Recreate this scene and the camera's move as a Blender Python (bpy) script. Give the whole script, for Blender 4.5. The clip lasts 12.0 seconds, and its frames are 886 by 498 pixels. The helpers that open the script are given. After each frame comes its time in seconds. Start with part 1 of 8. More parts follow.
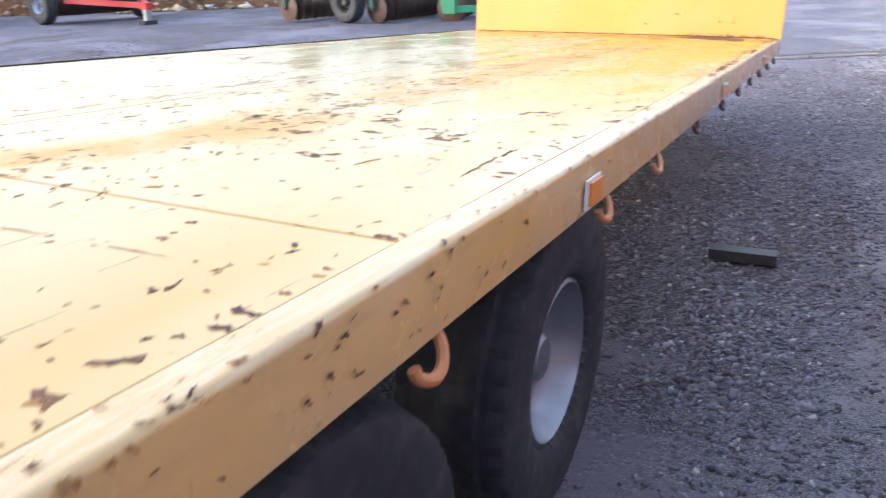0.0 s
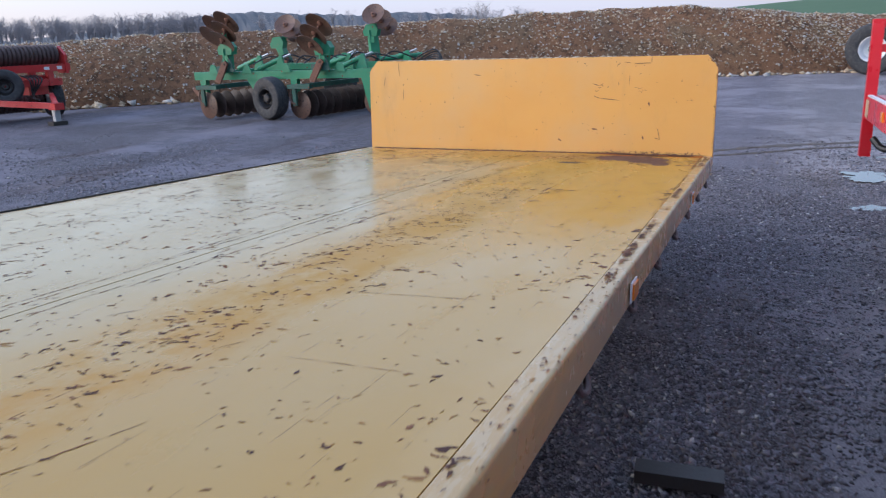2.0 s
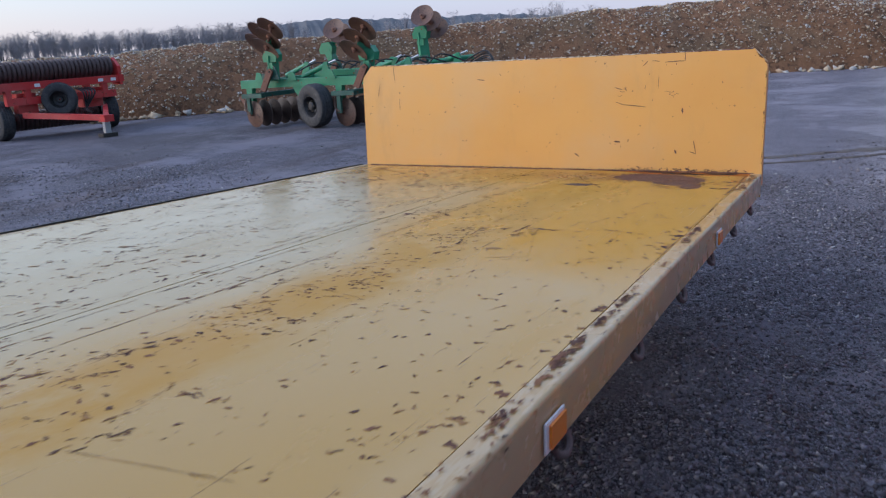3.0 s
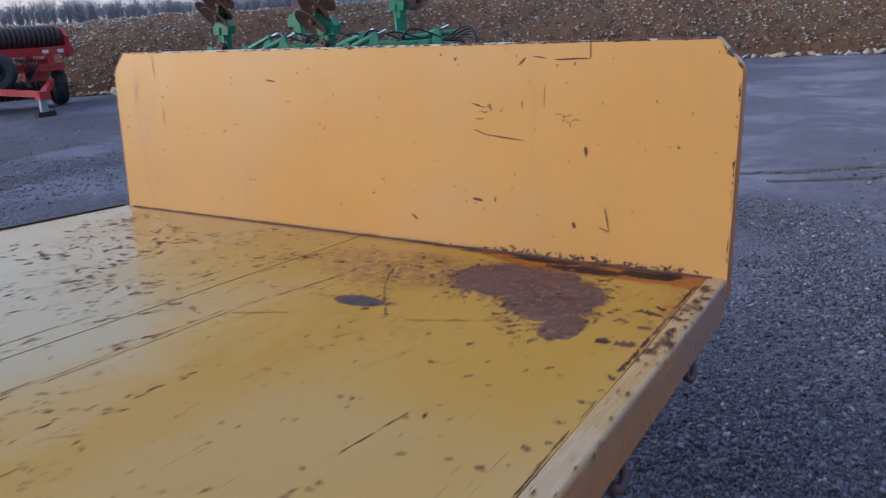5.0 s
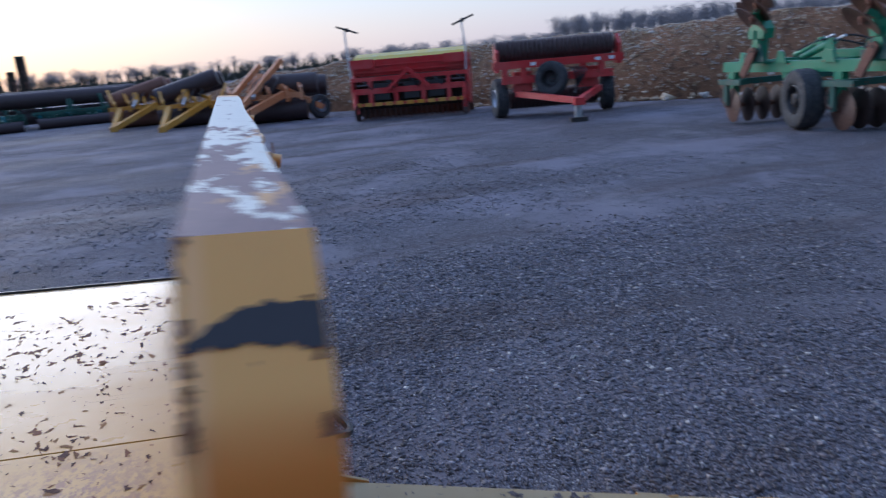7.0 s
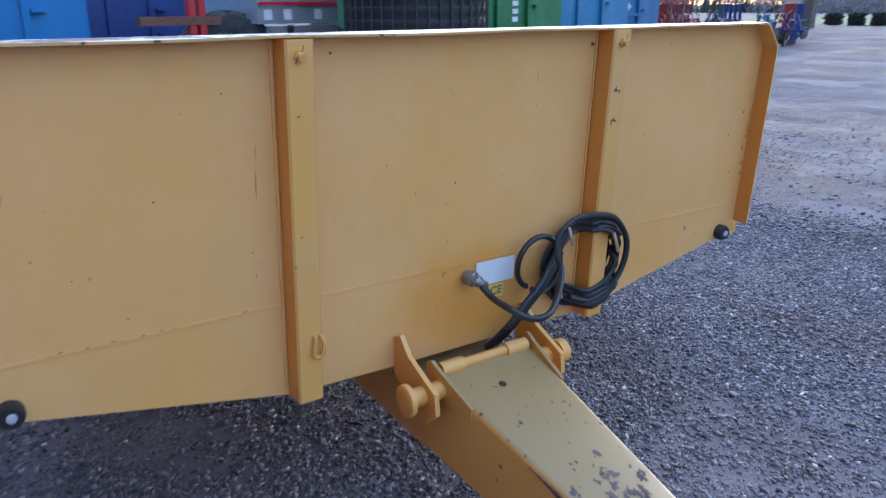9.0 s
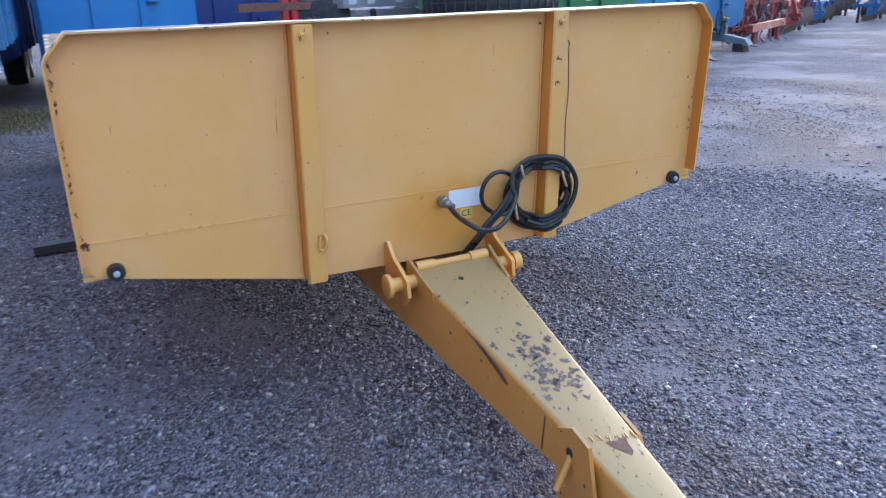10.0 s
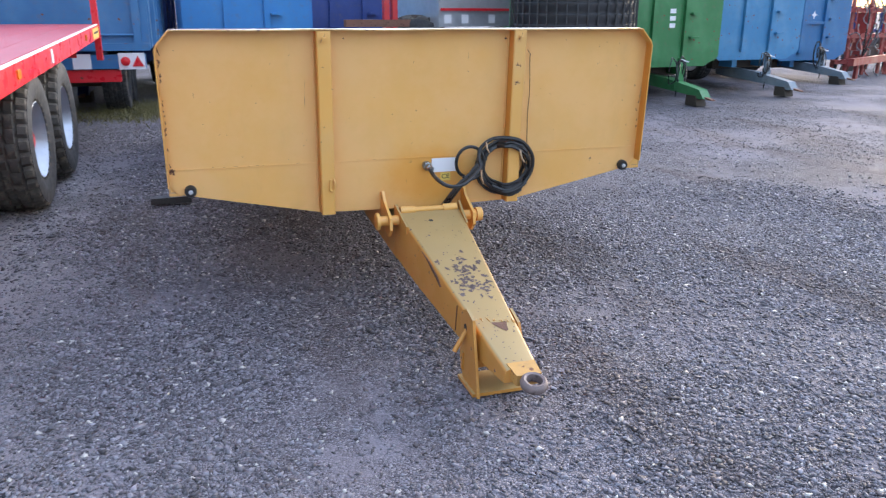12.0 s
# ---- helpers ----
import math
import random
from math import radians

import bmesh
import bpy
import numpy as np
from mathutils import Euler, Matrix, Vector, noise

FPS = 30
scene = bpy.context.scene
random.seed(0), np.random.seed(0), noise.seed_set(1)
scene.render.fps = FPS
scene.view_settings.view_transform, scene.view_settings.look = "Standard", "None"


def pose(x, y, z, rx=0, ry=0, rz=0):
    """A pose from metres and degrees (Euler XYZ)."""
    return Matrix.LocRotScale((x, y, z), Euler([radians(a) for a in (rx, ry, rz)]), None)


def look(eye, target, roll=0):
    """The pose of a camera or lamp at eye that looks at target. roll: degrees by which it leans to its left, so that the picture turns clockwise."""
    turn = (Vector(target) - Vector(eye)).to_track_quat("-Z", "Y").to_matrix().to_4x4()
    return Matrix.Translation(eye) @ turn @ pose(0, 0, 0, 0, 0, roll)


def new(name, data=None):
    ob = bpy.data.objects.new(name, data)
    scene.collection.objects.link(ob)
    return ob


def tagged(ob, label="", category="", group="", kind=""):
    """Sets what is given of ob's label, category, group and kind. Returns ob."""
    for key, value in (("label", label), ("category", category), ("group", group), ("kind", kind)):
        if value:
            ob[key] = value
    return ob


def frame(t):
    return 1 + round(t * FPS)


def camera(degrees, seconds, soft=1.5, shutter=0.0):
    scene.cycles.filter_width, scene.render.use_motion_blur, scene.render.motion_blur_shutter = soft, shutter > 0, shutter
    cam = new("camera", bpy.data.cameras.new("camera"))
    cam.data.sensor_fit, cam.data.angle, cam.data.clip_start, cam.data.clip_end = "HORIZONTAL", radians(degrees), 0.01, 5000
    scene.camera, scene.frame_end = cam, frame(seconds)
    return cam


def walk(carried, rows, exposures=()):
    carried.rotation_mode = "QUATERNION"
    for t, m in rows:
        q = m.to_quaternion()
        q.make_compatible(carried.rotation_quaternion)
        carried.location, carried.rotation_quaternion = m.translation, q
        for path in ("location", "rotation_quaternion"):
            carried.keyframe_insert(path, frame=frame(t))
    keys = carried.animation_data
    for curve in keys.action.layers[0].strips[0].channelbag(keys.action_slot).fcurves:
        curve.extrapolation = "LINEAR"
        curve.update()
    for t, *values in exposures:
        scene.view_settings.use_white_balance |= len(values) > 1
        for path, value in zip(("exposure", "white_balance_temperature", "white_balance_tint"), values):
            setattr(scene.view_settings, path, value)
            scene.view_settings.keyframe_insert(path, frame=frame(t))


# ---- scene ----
cam = camera(60.4, 12.0, soft=1.2, shutter=0.3)
# the yellow trailer stands nose-down
TILT = pose(0, 0, .105, -3.55, 0, 0)
PATH = [
    (0, (1.623, -6.349, 1.439), (0.779, -4.69, 0.707), -1.2),
    (0.5, (1.55, -6.143, 1.522), (0.939, -4.381, 0.8), -1.7),
    (1, (1.555, -5.882, 1.594), (0.96, -4.07, 0.99), -1.7),
    (1.5, (1.582, -5.574, 1.624), (0.905, -3.779, 1.057), -1.6),
    (2, (1.568, -5.176, 1.607), (0.806, -3.41, 1.06), -2.1),
    (2.5, (1.633, -4.715, 1.558), (0.762, -2.996, 1.023), -3.3),
    (2.7, (1.68, -4.538, 1.575), (0.775, -2.836, 1.042), -3.7),
    (4.3, (1.693, -2.834, 1.477), (0.686, -1.199, 0.918), -3),
    (4.5, (1.65, -2.635, 1.494), (0.659, -1, 0.907), -3.1),
    (5, (1.605, -2.046, 1.511), (0.615, -0.412, 0.918), -2.9),
    (5.5, (1.629, -1.473, 1.518), (0.557, 0.109, 0.927), -3.5),
    (6, (1.618, -0.886, 1.504), (0.32, 0.519, 0.919), -5.4),
    (6.5, (1.621, -0.347, 1.505), (-0.007, 0.684, 0.969), -4.4),
    (6.8, (1.597, -0.062, 1.515), (-0.217, 0.608, 1.012), -4.9),
    (7, (1.545, 0.116, 1.488), (-0.333, 0.6, 0.994), -4.9),
    (7.2, (1.45, 0.315, 1.464), (-0.472, 0.602, 0.999), -5.0),
    (7.5, (1.361, 0.553, 1.455), (-0.585, 0.479, 1.012), -3.7),
    (7.7, (1.304, 0.707, 1.427), (-0.602, 0.288, 1.017), -2.1),
    (9.3, (1.189, 1.968, 1.481), (0.214, 0.341, 0.848), -1.0),
    (9.5, (1.188, 2.145, 1.486), (0.232, 0.510, 0.843), -1.1),
    (10, (1.226, 2.567, 1.502), (0.389, 0.871, 0.852), -1.7),
    (10.5, (1.161, 2.968, 1.486), (0.459, 1.207, 0.849), -0.9),
    (11, (1.155, 3.327, 1.46), (0.466, 1.551, 0.85), -0.1),
    (11.5, (1.097, 3.604, 1.469), (0.428, 1.818, 0.866), -0.2),
    (12, (1.074, 3.796, 1.496), (0.498, 1.976, 0.899), 0.2),
]
EXPOSURES = [(0, 2.95, 6500, 12), (0.5, 2.4, 6250, 11), (1.0, 2.1, 6100, 12), (1.5, 1.9, 6000, 13), (2.5, 1.56, 5850, 13), (4.5, 1.34, 5700, 14), (5.0, 1.32, 5550, 14), (5.5, 1.3, 5500, 13), (6.0, 1.25, 5350, 11), (6.5, 1.17, 5030, 11), (7.0, 1.17, 5150, 14), (7.7, 1.5, 5850, 17), (9.3, 2.38, 5350, 10), (10.0, 2.62, 5680, 10), (10.5, 2.84, 6200, 11), (11, 2.82, 6350, 11), (12, 2.78, 6600, 11)]
walk(cam, [(t, look(eye, target, roll)) for t, eye, target, roll in PATH], EXPOSURES)


# ---- world and light: dusk, the sun just down behind the yard's far side ----
GLOW = 238.0  # compass bearing of the afterglow, clockwise from +y
world = bpy.data.worlds.new("dusk_sky")
scene.world = world
world.use_nodes = True
wn, wl = world.node_tree.nodes, world.node_tree.links
bg = wn["Background"]
sky = wn.new("ShaderNodeTexSky")
sky.sky_type, sky.sun_disc = "NISHITA", False
sky.sun_elevation, sky.sun_rotation = radians(3.0), radians(GLOW)
sky.air_density, sky.dust_density, sky.ozone_density = 1.0, 2.0, 2.0
# thin high cloud evens the sky out: peach towards the afterglow, pale blue elsewhere
ray_dir = wn.new("ShaderNodeTexCoord").outputs["Generated"]
up = wn.new("ShaderNodeSeparateXYZ")
wl.new(ray_dir, up.inputs[0])


def veil_ramp(stops):
    r = wn.new("ShaderNodeValToRGB")
    e = r.color_ramp.elements
    e[0].position, e[0].color = stops[0][0], (*stops[0][1], 1)
    e[1].position, e[1].color = stops[-1][0], (*stops[-1][1], 1)
    for at, c in stops[1:-1]:
        e.new(at).color = (*c, 1)
    wl.new(up.outputs[2], r.inputs[0])
    return r.outputs[0]


warm = veil_ramp([(0, (.80, .645, .52)), (.10, (.63, .66, .66)), (.25, (.48, .59, .70)), (.55, (.45, .57, .82))])
cool = veil_ramp([(0, (.47, .465, .54)), (.10, (.44, .515, .62)), (.25, (.46, .57, .72)), (.55, (.48, .59, .84))])
near_glow = wn.new("ShaderNodeVectorMath")
near_glow.operation = "DOT_PRODUCT"
wl.new(ray_dir, near_glow.inputs[0])
near_glow.inputs[1].default_value = (math.sin(radians(GLOW)), math.cos(radians(GLOW)), 0)
spread = wn.new("ShaderNodeMapRange")
wl.new(near_glow.outputs["Value"], spread.inputs[0])
spread.inputs[1].default_value, spread.inputs[2].default_value = .05, .97
veil = wn.new("ShaderNodeMix")
veil.data_type = "RGBA"
wl.new(spread.outputs[0], veil.inputs["Factor"])
wl.new(cool, veil.inputs["A"])
wl.new(warm, veil.inputs["B"])
gain = wn.new("ShaderNodeMix")
gain.data_type, gain.blend_type = "RGBA", "MULTIPLY"
gain.inputs["Factor"].default_value = 1.0
gain.inputs["B"].default_value = (5.0, 5.0, 5.0, 1)
wl.new(veil.outputs["Result"], gain.inputs["A"])
dusk = wn.new("ShaderNodeMapRange")  # the east is already dim
west = wn.new("ShaderNodeVectorMath")
west.operation = "DOT_PRODUCT"
west.inputs[1].default_value = (-.985, -.17, 0)
wl.new(ray_dir, west.inputs[0])
wl.new(west.outputs["Value"], dusk.inputs[0])
for i, v in ((1, -.9), (2, .0), (3, .29), (4, 1.0)):
    dusk.inputs[i].default_value = v
dim = wn.new("ShaderNodeMix")
dim.data_type, dim.blend_type = "RGBA", "MULTIPLY"
dim.inputs["Factor"].default_value = 1.0
wl.new(gain.outputs["Result"], dim.inputs["A"])
wl.new(dusk.outputs[0], dim.inputs["B"])
cloud = wn.new("ShaderNodeMix")
cloud.data_type = "RGBA"
cloud.inputs["Factor"].default_value = 0.60
wl.new(dim.outputs["Result"], cloud.inputs["B"])
wl.new(sky.outputs[0], cloud.inputs["A"])
wl.new(cloud.outputs["Result"], bg.inputs[0])
bg.inputs[1].default_value = 0.15
sun_data = bpy.data.lights.new("sun", "SUN")
sun_data.energy, sun_data.angle, sun_data.color = 1.3, radians(55), (1.0, 0.89, 0.77)
sun = new("sun", sun_data)
az = radians(GLOW)
sun.matrix_world = look((0, 0, 30), Vector((0, 0, 30)) - Vector((math.sin(az) * .985, math.cos(az) * .985, .17)))


# ---- materials ----
class Nodes:
    """Short calls for building a node material."""

    def __init__(self, name):
        self.m = bpy.data.materials.new(name)
        self.m.use_nodes = True
        self.t = self.m.node_tree
        self.b = self.t.nodes["Principled BSDF"]
        self.out = self.t.nodes["Material Output"]

    def put(self, sock, v):
        if isinstance(v, bpy.types.NodeSocket):
            self.t.links.new(v, sock)
        elif v is not None:
            sock.default_value = v

    def pos(self, scale=(1, 1, 1), turn=(0, 0, 0), move=(0, 0, 0)):
        c = self.t.nodes.new("ShaderNodeTexCoord")
        m = self.t.nodes.new("ShaderNodeMapping")
        m.inputs["Scale"].default_value = scale
        m.inputs["Rotation"].default_value = [radians(a) for a in turn]
        m.inputs["Location"].default_value = move
        self.t.links.new(c.outputs["Object"], m.inputs["Vector"])
        return m.outputs[0]

    def noise(self, scale, at=None, detail=3, rough=.55, distort=0):
        n = self.t.nodes.new("ShaderNodeTexNoise")
        n.inputs["Scale"].default_value = scale
        n.inputs["Detail"].default_value = detail
        n.inputs["Roughness"].default_value = rough
        n.inputs["Distortion"].default_value = distort
        self.t.links.new(at or self.pos(), n.inputs["Vector"])
        return n.outputs["Fac"]

    def cells(self, scale, at=None, out="Distance", feature="F1"):
        n = self.t.nodes.new("ShaderNodeTexVoronoi")
        n.feature = feature
        n.inputs["Scale"].default_value = scale
        self.t.links.new(at or self.pos(), n.inputs["Vector"])
        return n.outputs if out is None else n.outputs[out]

    def math(self, op, a, b=None, c=None, clamp=False):
        n = self.t.nodes.new("ShaderNodeMath")
        n.operation, n.use_clamp = op, clamp
        for s, v in zip(n.inputs, (a, b, c)):
            self.put(s, v)
        return n.outputs[0]

    def step(self, v, lo, hi, to0=0.0, to1=1.0):
        n = self.t.nodes.new("ShaderNodeMapRange")
        n.interpolation_type = "SMOOTHSTEP"
        for i, x in enumerate((v, lo, hi, to0, to1)):
            self.put(n.inputs[i], x)
        return n.outputs[0]

    def mix(self, f, a, b):
        n = self.t.nodes.new("ShaderNodeMix")
        n.data_type = "RGBA"
        for key, v in (("Factor", f), ("A", a), ("B", b)):
            if isinstance(v, tuple):
                v = (*v, 1)
            self.put(n.inputs[key], v)
        return n.outputs["Result"]

    def split(self, v):
        n = self.t.nodes.new("ShaderNodeSeparateXYZ")
        self.t.links.new(v, n.inputs[0])
        return n.outputs

    def random(self):
        return self.t.nodes.new("ShaderNodeObjectInfo").outputs["Random"]

    def island(self):
        return self.t.nodes.new("ShaderNodeNewGeometry").outputs["Random Per Island"]

    def ellipse(self, cx, cy, rx, ry, wob=None):
        s = self.split(self.pos())
        u = self.math("DIVIDE", self.math("SUBTRACT", s[0], cx), rx)
        v = self.math("DIVIDE", self.math("SUBTRACT", s[1], cy), ry)
        d = self.math("SQRT", self.math("ADD", self.math("MULTIPLY", u, u), self.math("MULTIPLY", v, v)))
        return self.math("ADD", d, wob) if wob else d

    def bump(self, h, dist=.002, strength=.6):
        n = self.t.nodes.new("ShaderNodeBump")
        n.inputs["Distance"].default_value = dist
        n.inputs["Strength"].default_value = strength
        self.put(n.inputs["Height"], h)
        self.t.links.new(n.outputs[0], self.b.inputs["Normal"])

    def done(self, colour, rough=.5, metal=0.0, spec=.5):
        self.put(self.b.inputs["Base Color"], (*colour, 1) if isinstance(colour, tuple) else colour)
        self.put(self.b.inputs["Roughness"], rough)
        self.put(self.b.inputs["Metallic"], metal)
        self.put(self.b.inputs["Specular IOR Level"], spec)
        return self.m


def mul(c, k):
    return tuple(x * k for x in c)


def paint(name, c, fade=None, chips=.5, rough=.4, rust=(.09, .035, .018), dirt=.35, size=1.0):
    """Old machine paint: faded patches, chips down to rust, dust."""
    n = Nodes(name)
    fade = fade or tuple(x * .75 + .08 for x in c)
    col = n.mix(n.step(n.noise(1.3 / size, detail=5), .42, .68), c, fade)
    col = n.mix(n.math("MULTIPLY", n.step(n.noise(9 / size, detail=6, rough=.7), .5, .75), dirt), col, (.13, .1, .075))
    v = n.cells(16 / size, n.pos((1, 1, 1)), None)
    rnd = n.split(v["Color"])[0]
    wob = n.math("MULTIPLY", n.math("SUBTRACT", n.noise(60 / size, detail=4), .5), .45)
    edge = n.math("ADD", v["Distance"], wob)
    rad = n.step(rnd, 1 - chips * .5, 1.0, -.1, .34)
    chip = n.step(n.math("SUBTRACT", rad, edge), 0, .03)
    col = n.mix(chip, col, n.mix(n.noise(80, detail=2), rust, mul(rust, 2.4)))
    r = n.step(n.noise(7, detail=5), .3, .7, rough - .08, rough + .14)
    n.bump(n.math("SUBTRACT", n.math("MULTIPLY", n.noise(110, detail=3), .25), chip), .0012)
    return n.done(col, n.math("ADD", r, n.math("MULTIPLY", chip, .3)))


YEL = (.745, .39, .095)
YEL_FADE = (.70, .405, .14)


def trailer_paint(name="yellow_trailer_paint", rail=False):
    n = Nodes(name)
    col = n.mix(n.step(n.noise(1.6, detail=6), .4, .66), YEL, YEL_FADE)
    col = n.mix(n.math("MULTIPLY", n.step(n.noise(1.1, n.pos((1, 1, 1.4), move=(2.3, 0, 5)), detail=5, rough=.6), .44, .68), .38), col, (.68, .325, .06))
    col = n.mix(n.math("MULTIPLY", n.step(n.noise(5, n.pos((1, 1, .3)), detail=6, rough=.7), .52, .8), .35), col, (.44, .26, .11))
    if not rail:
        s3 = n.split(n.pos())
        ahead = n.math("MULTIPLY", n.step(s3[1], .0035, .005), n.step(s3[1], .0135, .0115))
        # front sheet: a paler tone, brightened in the colour for the light on it
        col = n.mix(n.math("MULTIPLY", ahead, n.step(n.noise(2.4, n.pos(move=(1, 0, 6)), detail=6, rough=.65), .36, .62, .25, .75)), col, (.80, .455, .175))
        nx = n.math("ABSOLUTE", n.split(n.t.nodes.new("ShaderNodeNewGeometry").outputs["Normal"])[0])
        # sideways faces are deepened in the colour to stand for their shade
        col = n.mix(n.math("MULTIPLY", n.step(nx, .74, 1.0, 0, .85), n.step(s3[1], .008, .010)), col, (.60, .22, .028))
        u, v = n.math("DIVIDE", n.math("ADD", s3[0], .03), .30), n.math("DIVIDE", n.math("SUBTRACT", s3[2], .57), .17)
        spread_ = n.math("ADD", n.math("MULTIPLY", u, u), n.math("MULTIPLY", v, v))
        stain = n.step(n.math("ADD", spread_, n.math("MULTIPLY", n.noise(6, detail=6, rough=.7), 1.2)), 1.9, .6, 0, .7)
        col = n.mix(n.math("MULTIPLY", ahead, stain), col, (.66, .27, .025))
    v = n.cells(30, None, None)
    wob = n.math("MULTIPLY", n.math("SUBTRACT", n.noise(120, detail=5, rough=.75), .5), 1.2)
    rad = n.step(n.split(v["Color"])[0], .93, 1.0, -.1, .16)
    chip = n.step(n.math("SUBTRACT", rad, n.math("ADD", v["Distance"], wob)), 0, .03)
    streak = n.step(n.noise(1.0, n.pos((55, 55, 4)), detail=2, rough=.5), .76, .79)
    mark = n.math("MAXIMUM", chip, n.math("MULTIPLY", streak, .7))
    if rail:
        s3 = n.split(n.pos())
        dust = n.step(n.noise(2.2, n.pos((1, .5, 2)), detail=7, rough=.65), .30, .62)
        # dust; its growing grey forwards also paints in the face's grazing reflection
        col = n.mix(n.math("MULTIPLY", dust, n.step(s3[1], -5.2, -3.0, .4, .85)), col, (.43, .31, .185))
        flat = n.step(s3[2], .6585, .6625)
        col = n.mix(n.math("MULTIPLY", flat, .8), col, n.mix(n.noise(3, n.pos((1, .4, 1)), detail=6, rough=.65), (.45, .27, .085), (.45, .315, .14)))
        edge = n.math("MULTIPLY", n.step(s3[2], .648, .658), n.step(n.noise(1.0, n.pos((60, 9, 60)), detail=6, rough=.75), .47, .56))
        col = n.mix(n.math("MULTIPLY", edge, .35), col, (.56, .45, .29))
        dark = n.math("MULTIPLY", n.step(s3[2], .650, .662), n.step(n.noise(1.0, n.pos((70, 14, 60), move=(3, 8, 0)), detail=6, rough=.78), .63, .66))
        mark = n.math("MAXIMUM", mark, dark)
        col = n.mix(n.math("MULTIPLY", n.step(n.noise(30, n.pos((1, .2, 1)), detail=6, rough=.7), .5, .75), .35), col, (.38, .22, .10))
    col = n.mix(mark, col, n.mix(n.noise(70), (.07, .035, .03), (.20, .075, .03)))
    n.bump(n.math("SUBTRACT", n.math("MULTIPLY", n.noise(45, detail=4), .3), mark), .001)
    if rail:
        return n.done(col, n.step(n.noise(8, detail=5), .3, .7, .18, .32), spec=.6)
    return n.done(col, n.step(n.noise(8, detail=5), .3, .7, .34, .5))


def deck_paint():
    """Trodden deck: faded in lanes, scratched, with bare patches by the headboard."""
    n = Nodes("worn_yellow_deck_paint")
    pale = n.step(n.noise(.9, n.pos((1.2, .35, 1)), detail=6, rough=.6), .38, .62)
    col = n.mix(pale, (.455, .255, .052), (.44, .295, .112))
    s = n.split(n.pos())
    lane = n.math("ABSOLUTE", n.math("SUBTRACT", s[0], n.math("ADD", .475, n.math("MULTIPLY", n.math("SUBTRACT", n.noise(1.5), .5), .16))))
    col = n.mix(n.math("MULTIPLY", n.math("MULTIPLY", n.step(lane, .22, .06), n.step(n.noise(4, n.pos((1, .6, 1)), detail=6, rough=.7), .34, .56)), .68), col, (.47, .205, .02))
    col = n.mix(n.math("MULTIPLY", n.step(n.noise(6, detail=7, rough=.75), .5, .72), .4), col, (.40, .26, .10))
    col = n.mix(n.math("MULTIPLY", n.step(n.math("ADD", s[0], n.math("MULTIPLY", n.noise(4), .15)), 1.16, 1.26), .3), col, (.60, .48, .31))
    col = n.mix(n.math("MULTIPLY", n.step(n.noise(.8, n.pos((1, .5, 1), move=(3, 1, 0)), detail=5, rough=.6), .40, .60), n.step(s[1], -2.2, -3.6, .12, .55)), col, (.47, .265, .05))
    # yellower right half; towards the headboard this also paints in its reflection
    col = n.mix(n.math("MULTIPLY", n.step(n.math("ADD", s[1], n.math("MULTIPLY", n.noise(1.3, detail=5, rough=.6), 1.6)), -3.9, -.9, 0, .72), n.step(s[0], -.7, .35, .15, 1.0)), col, (.50, .265, .028))
    # the far half is paled in the colour, painting in the sky's reflection
    pale_sheen = n.math("MULTIPLY", n.step(n.math("ADD", s[0], n.math("MULTIPLY", n.math("SUBTRACT", n.noise(1.4, n.pos((1, .4, 1), move=(9, 4, 0)), detail=6, rough=.65), .5), .7)), .34, .02, 0, .62), n.math("MULTIPLY", n.step(s[1], -.35, -1.1), n.step(s[1], -5.0, -3.9)))
    col = n.mix(pale_sheen, col, (.435, .36, .205))
    # brown rubbed stains, fine grit and long scratches
    rub = n.math("MULTIPLY", n.step(n.noise(3.2, n.pos((1, 1.3, 1), move=(5, 2, 0)), detail=8, rough=.72), .58, .76), .4)
    col = n.mix(rub, col, (.34, .17, .075))
    wob = n.math("MULTIPLY", n.math("SUBTRACT", n.noise(160, detail=6, rough=.8), .5), 1.1)
    v3 = n.cells(48, n.pos((.8, 1.4, .3), turn=(0, 0, 20)), None)
    tiny = n.step(n.math("SUBTRACT", n.step(n.split(v3["Color"])[2], .80, 1.0, -.05, .34), n.math("ADD", v3["Distance"], wob)), 0, .05)
    s1 = n.step(n.noise(1.0, n.pos((170, 2.4, 1), turn=(0, 0, 12)), detail=3, rough=.6), .69, .72)
    s2 = n.step(n.noise(1.0, n.pos((170, 3.0, 1), turn=(0, 0, -38), move=(4, 2, 0)), detail=3, rough=.6), .70, .73)
    scr = n.math("MULTIPLY", n.math("MAXIMUM", s1, s2), n.step(n.noise(26, detail=4), .42, .54))
    mark = n.math("MAXIMUM", tiny, n.math("MULTIPLY", scr, .8))
    col = n.mix(mark, col, n.mix(n.noise(24, detail=3), (.075, .05, .045), (.20, .10, .055)))
    # rust patch, bare patch and the rusty joint along the headboard
    w1 = n.math("MULTIPLY", n.math("SUBTRACT", n.noise(12, detail=8, rough=.8), .5), 1.25)
    w1 = n.math("ADD", w1, n.math("MULTIPLY", n.math("SUBTRACT", n.noise(55, n.pos((1, 1.6, 1)), detail=5, rough=.8), .5), .7))
    near = n.math("MINIMUM", n.ellipse(.74, -.265, .20, .165, w1), n.math("MINIMUM", n.ellipse(.89, -.36, .13, .19, w1), n.ellipse(.99, -.56, .05, .09, w1)))
    patch = n.step(near, 1.0, .95)
    edge = n.math("MULTIPLY", n.math("SUBTRACT", near, 1.0), .17)
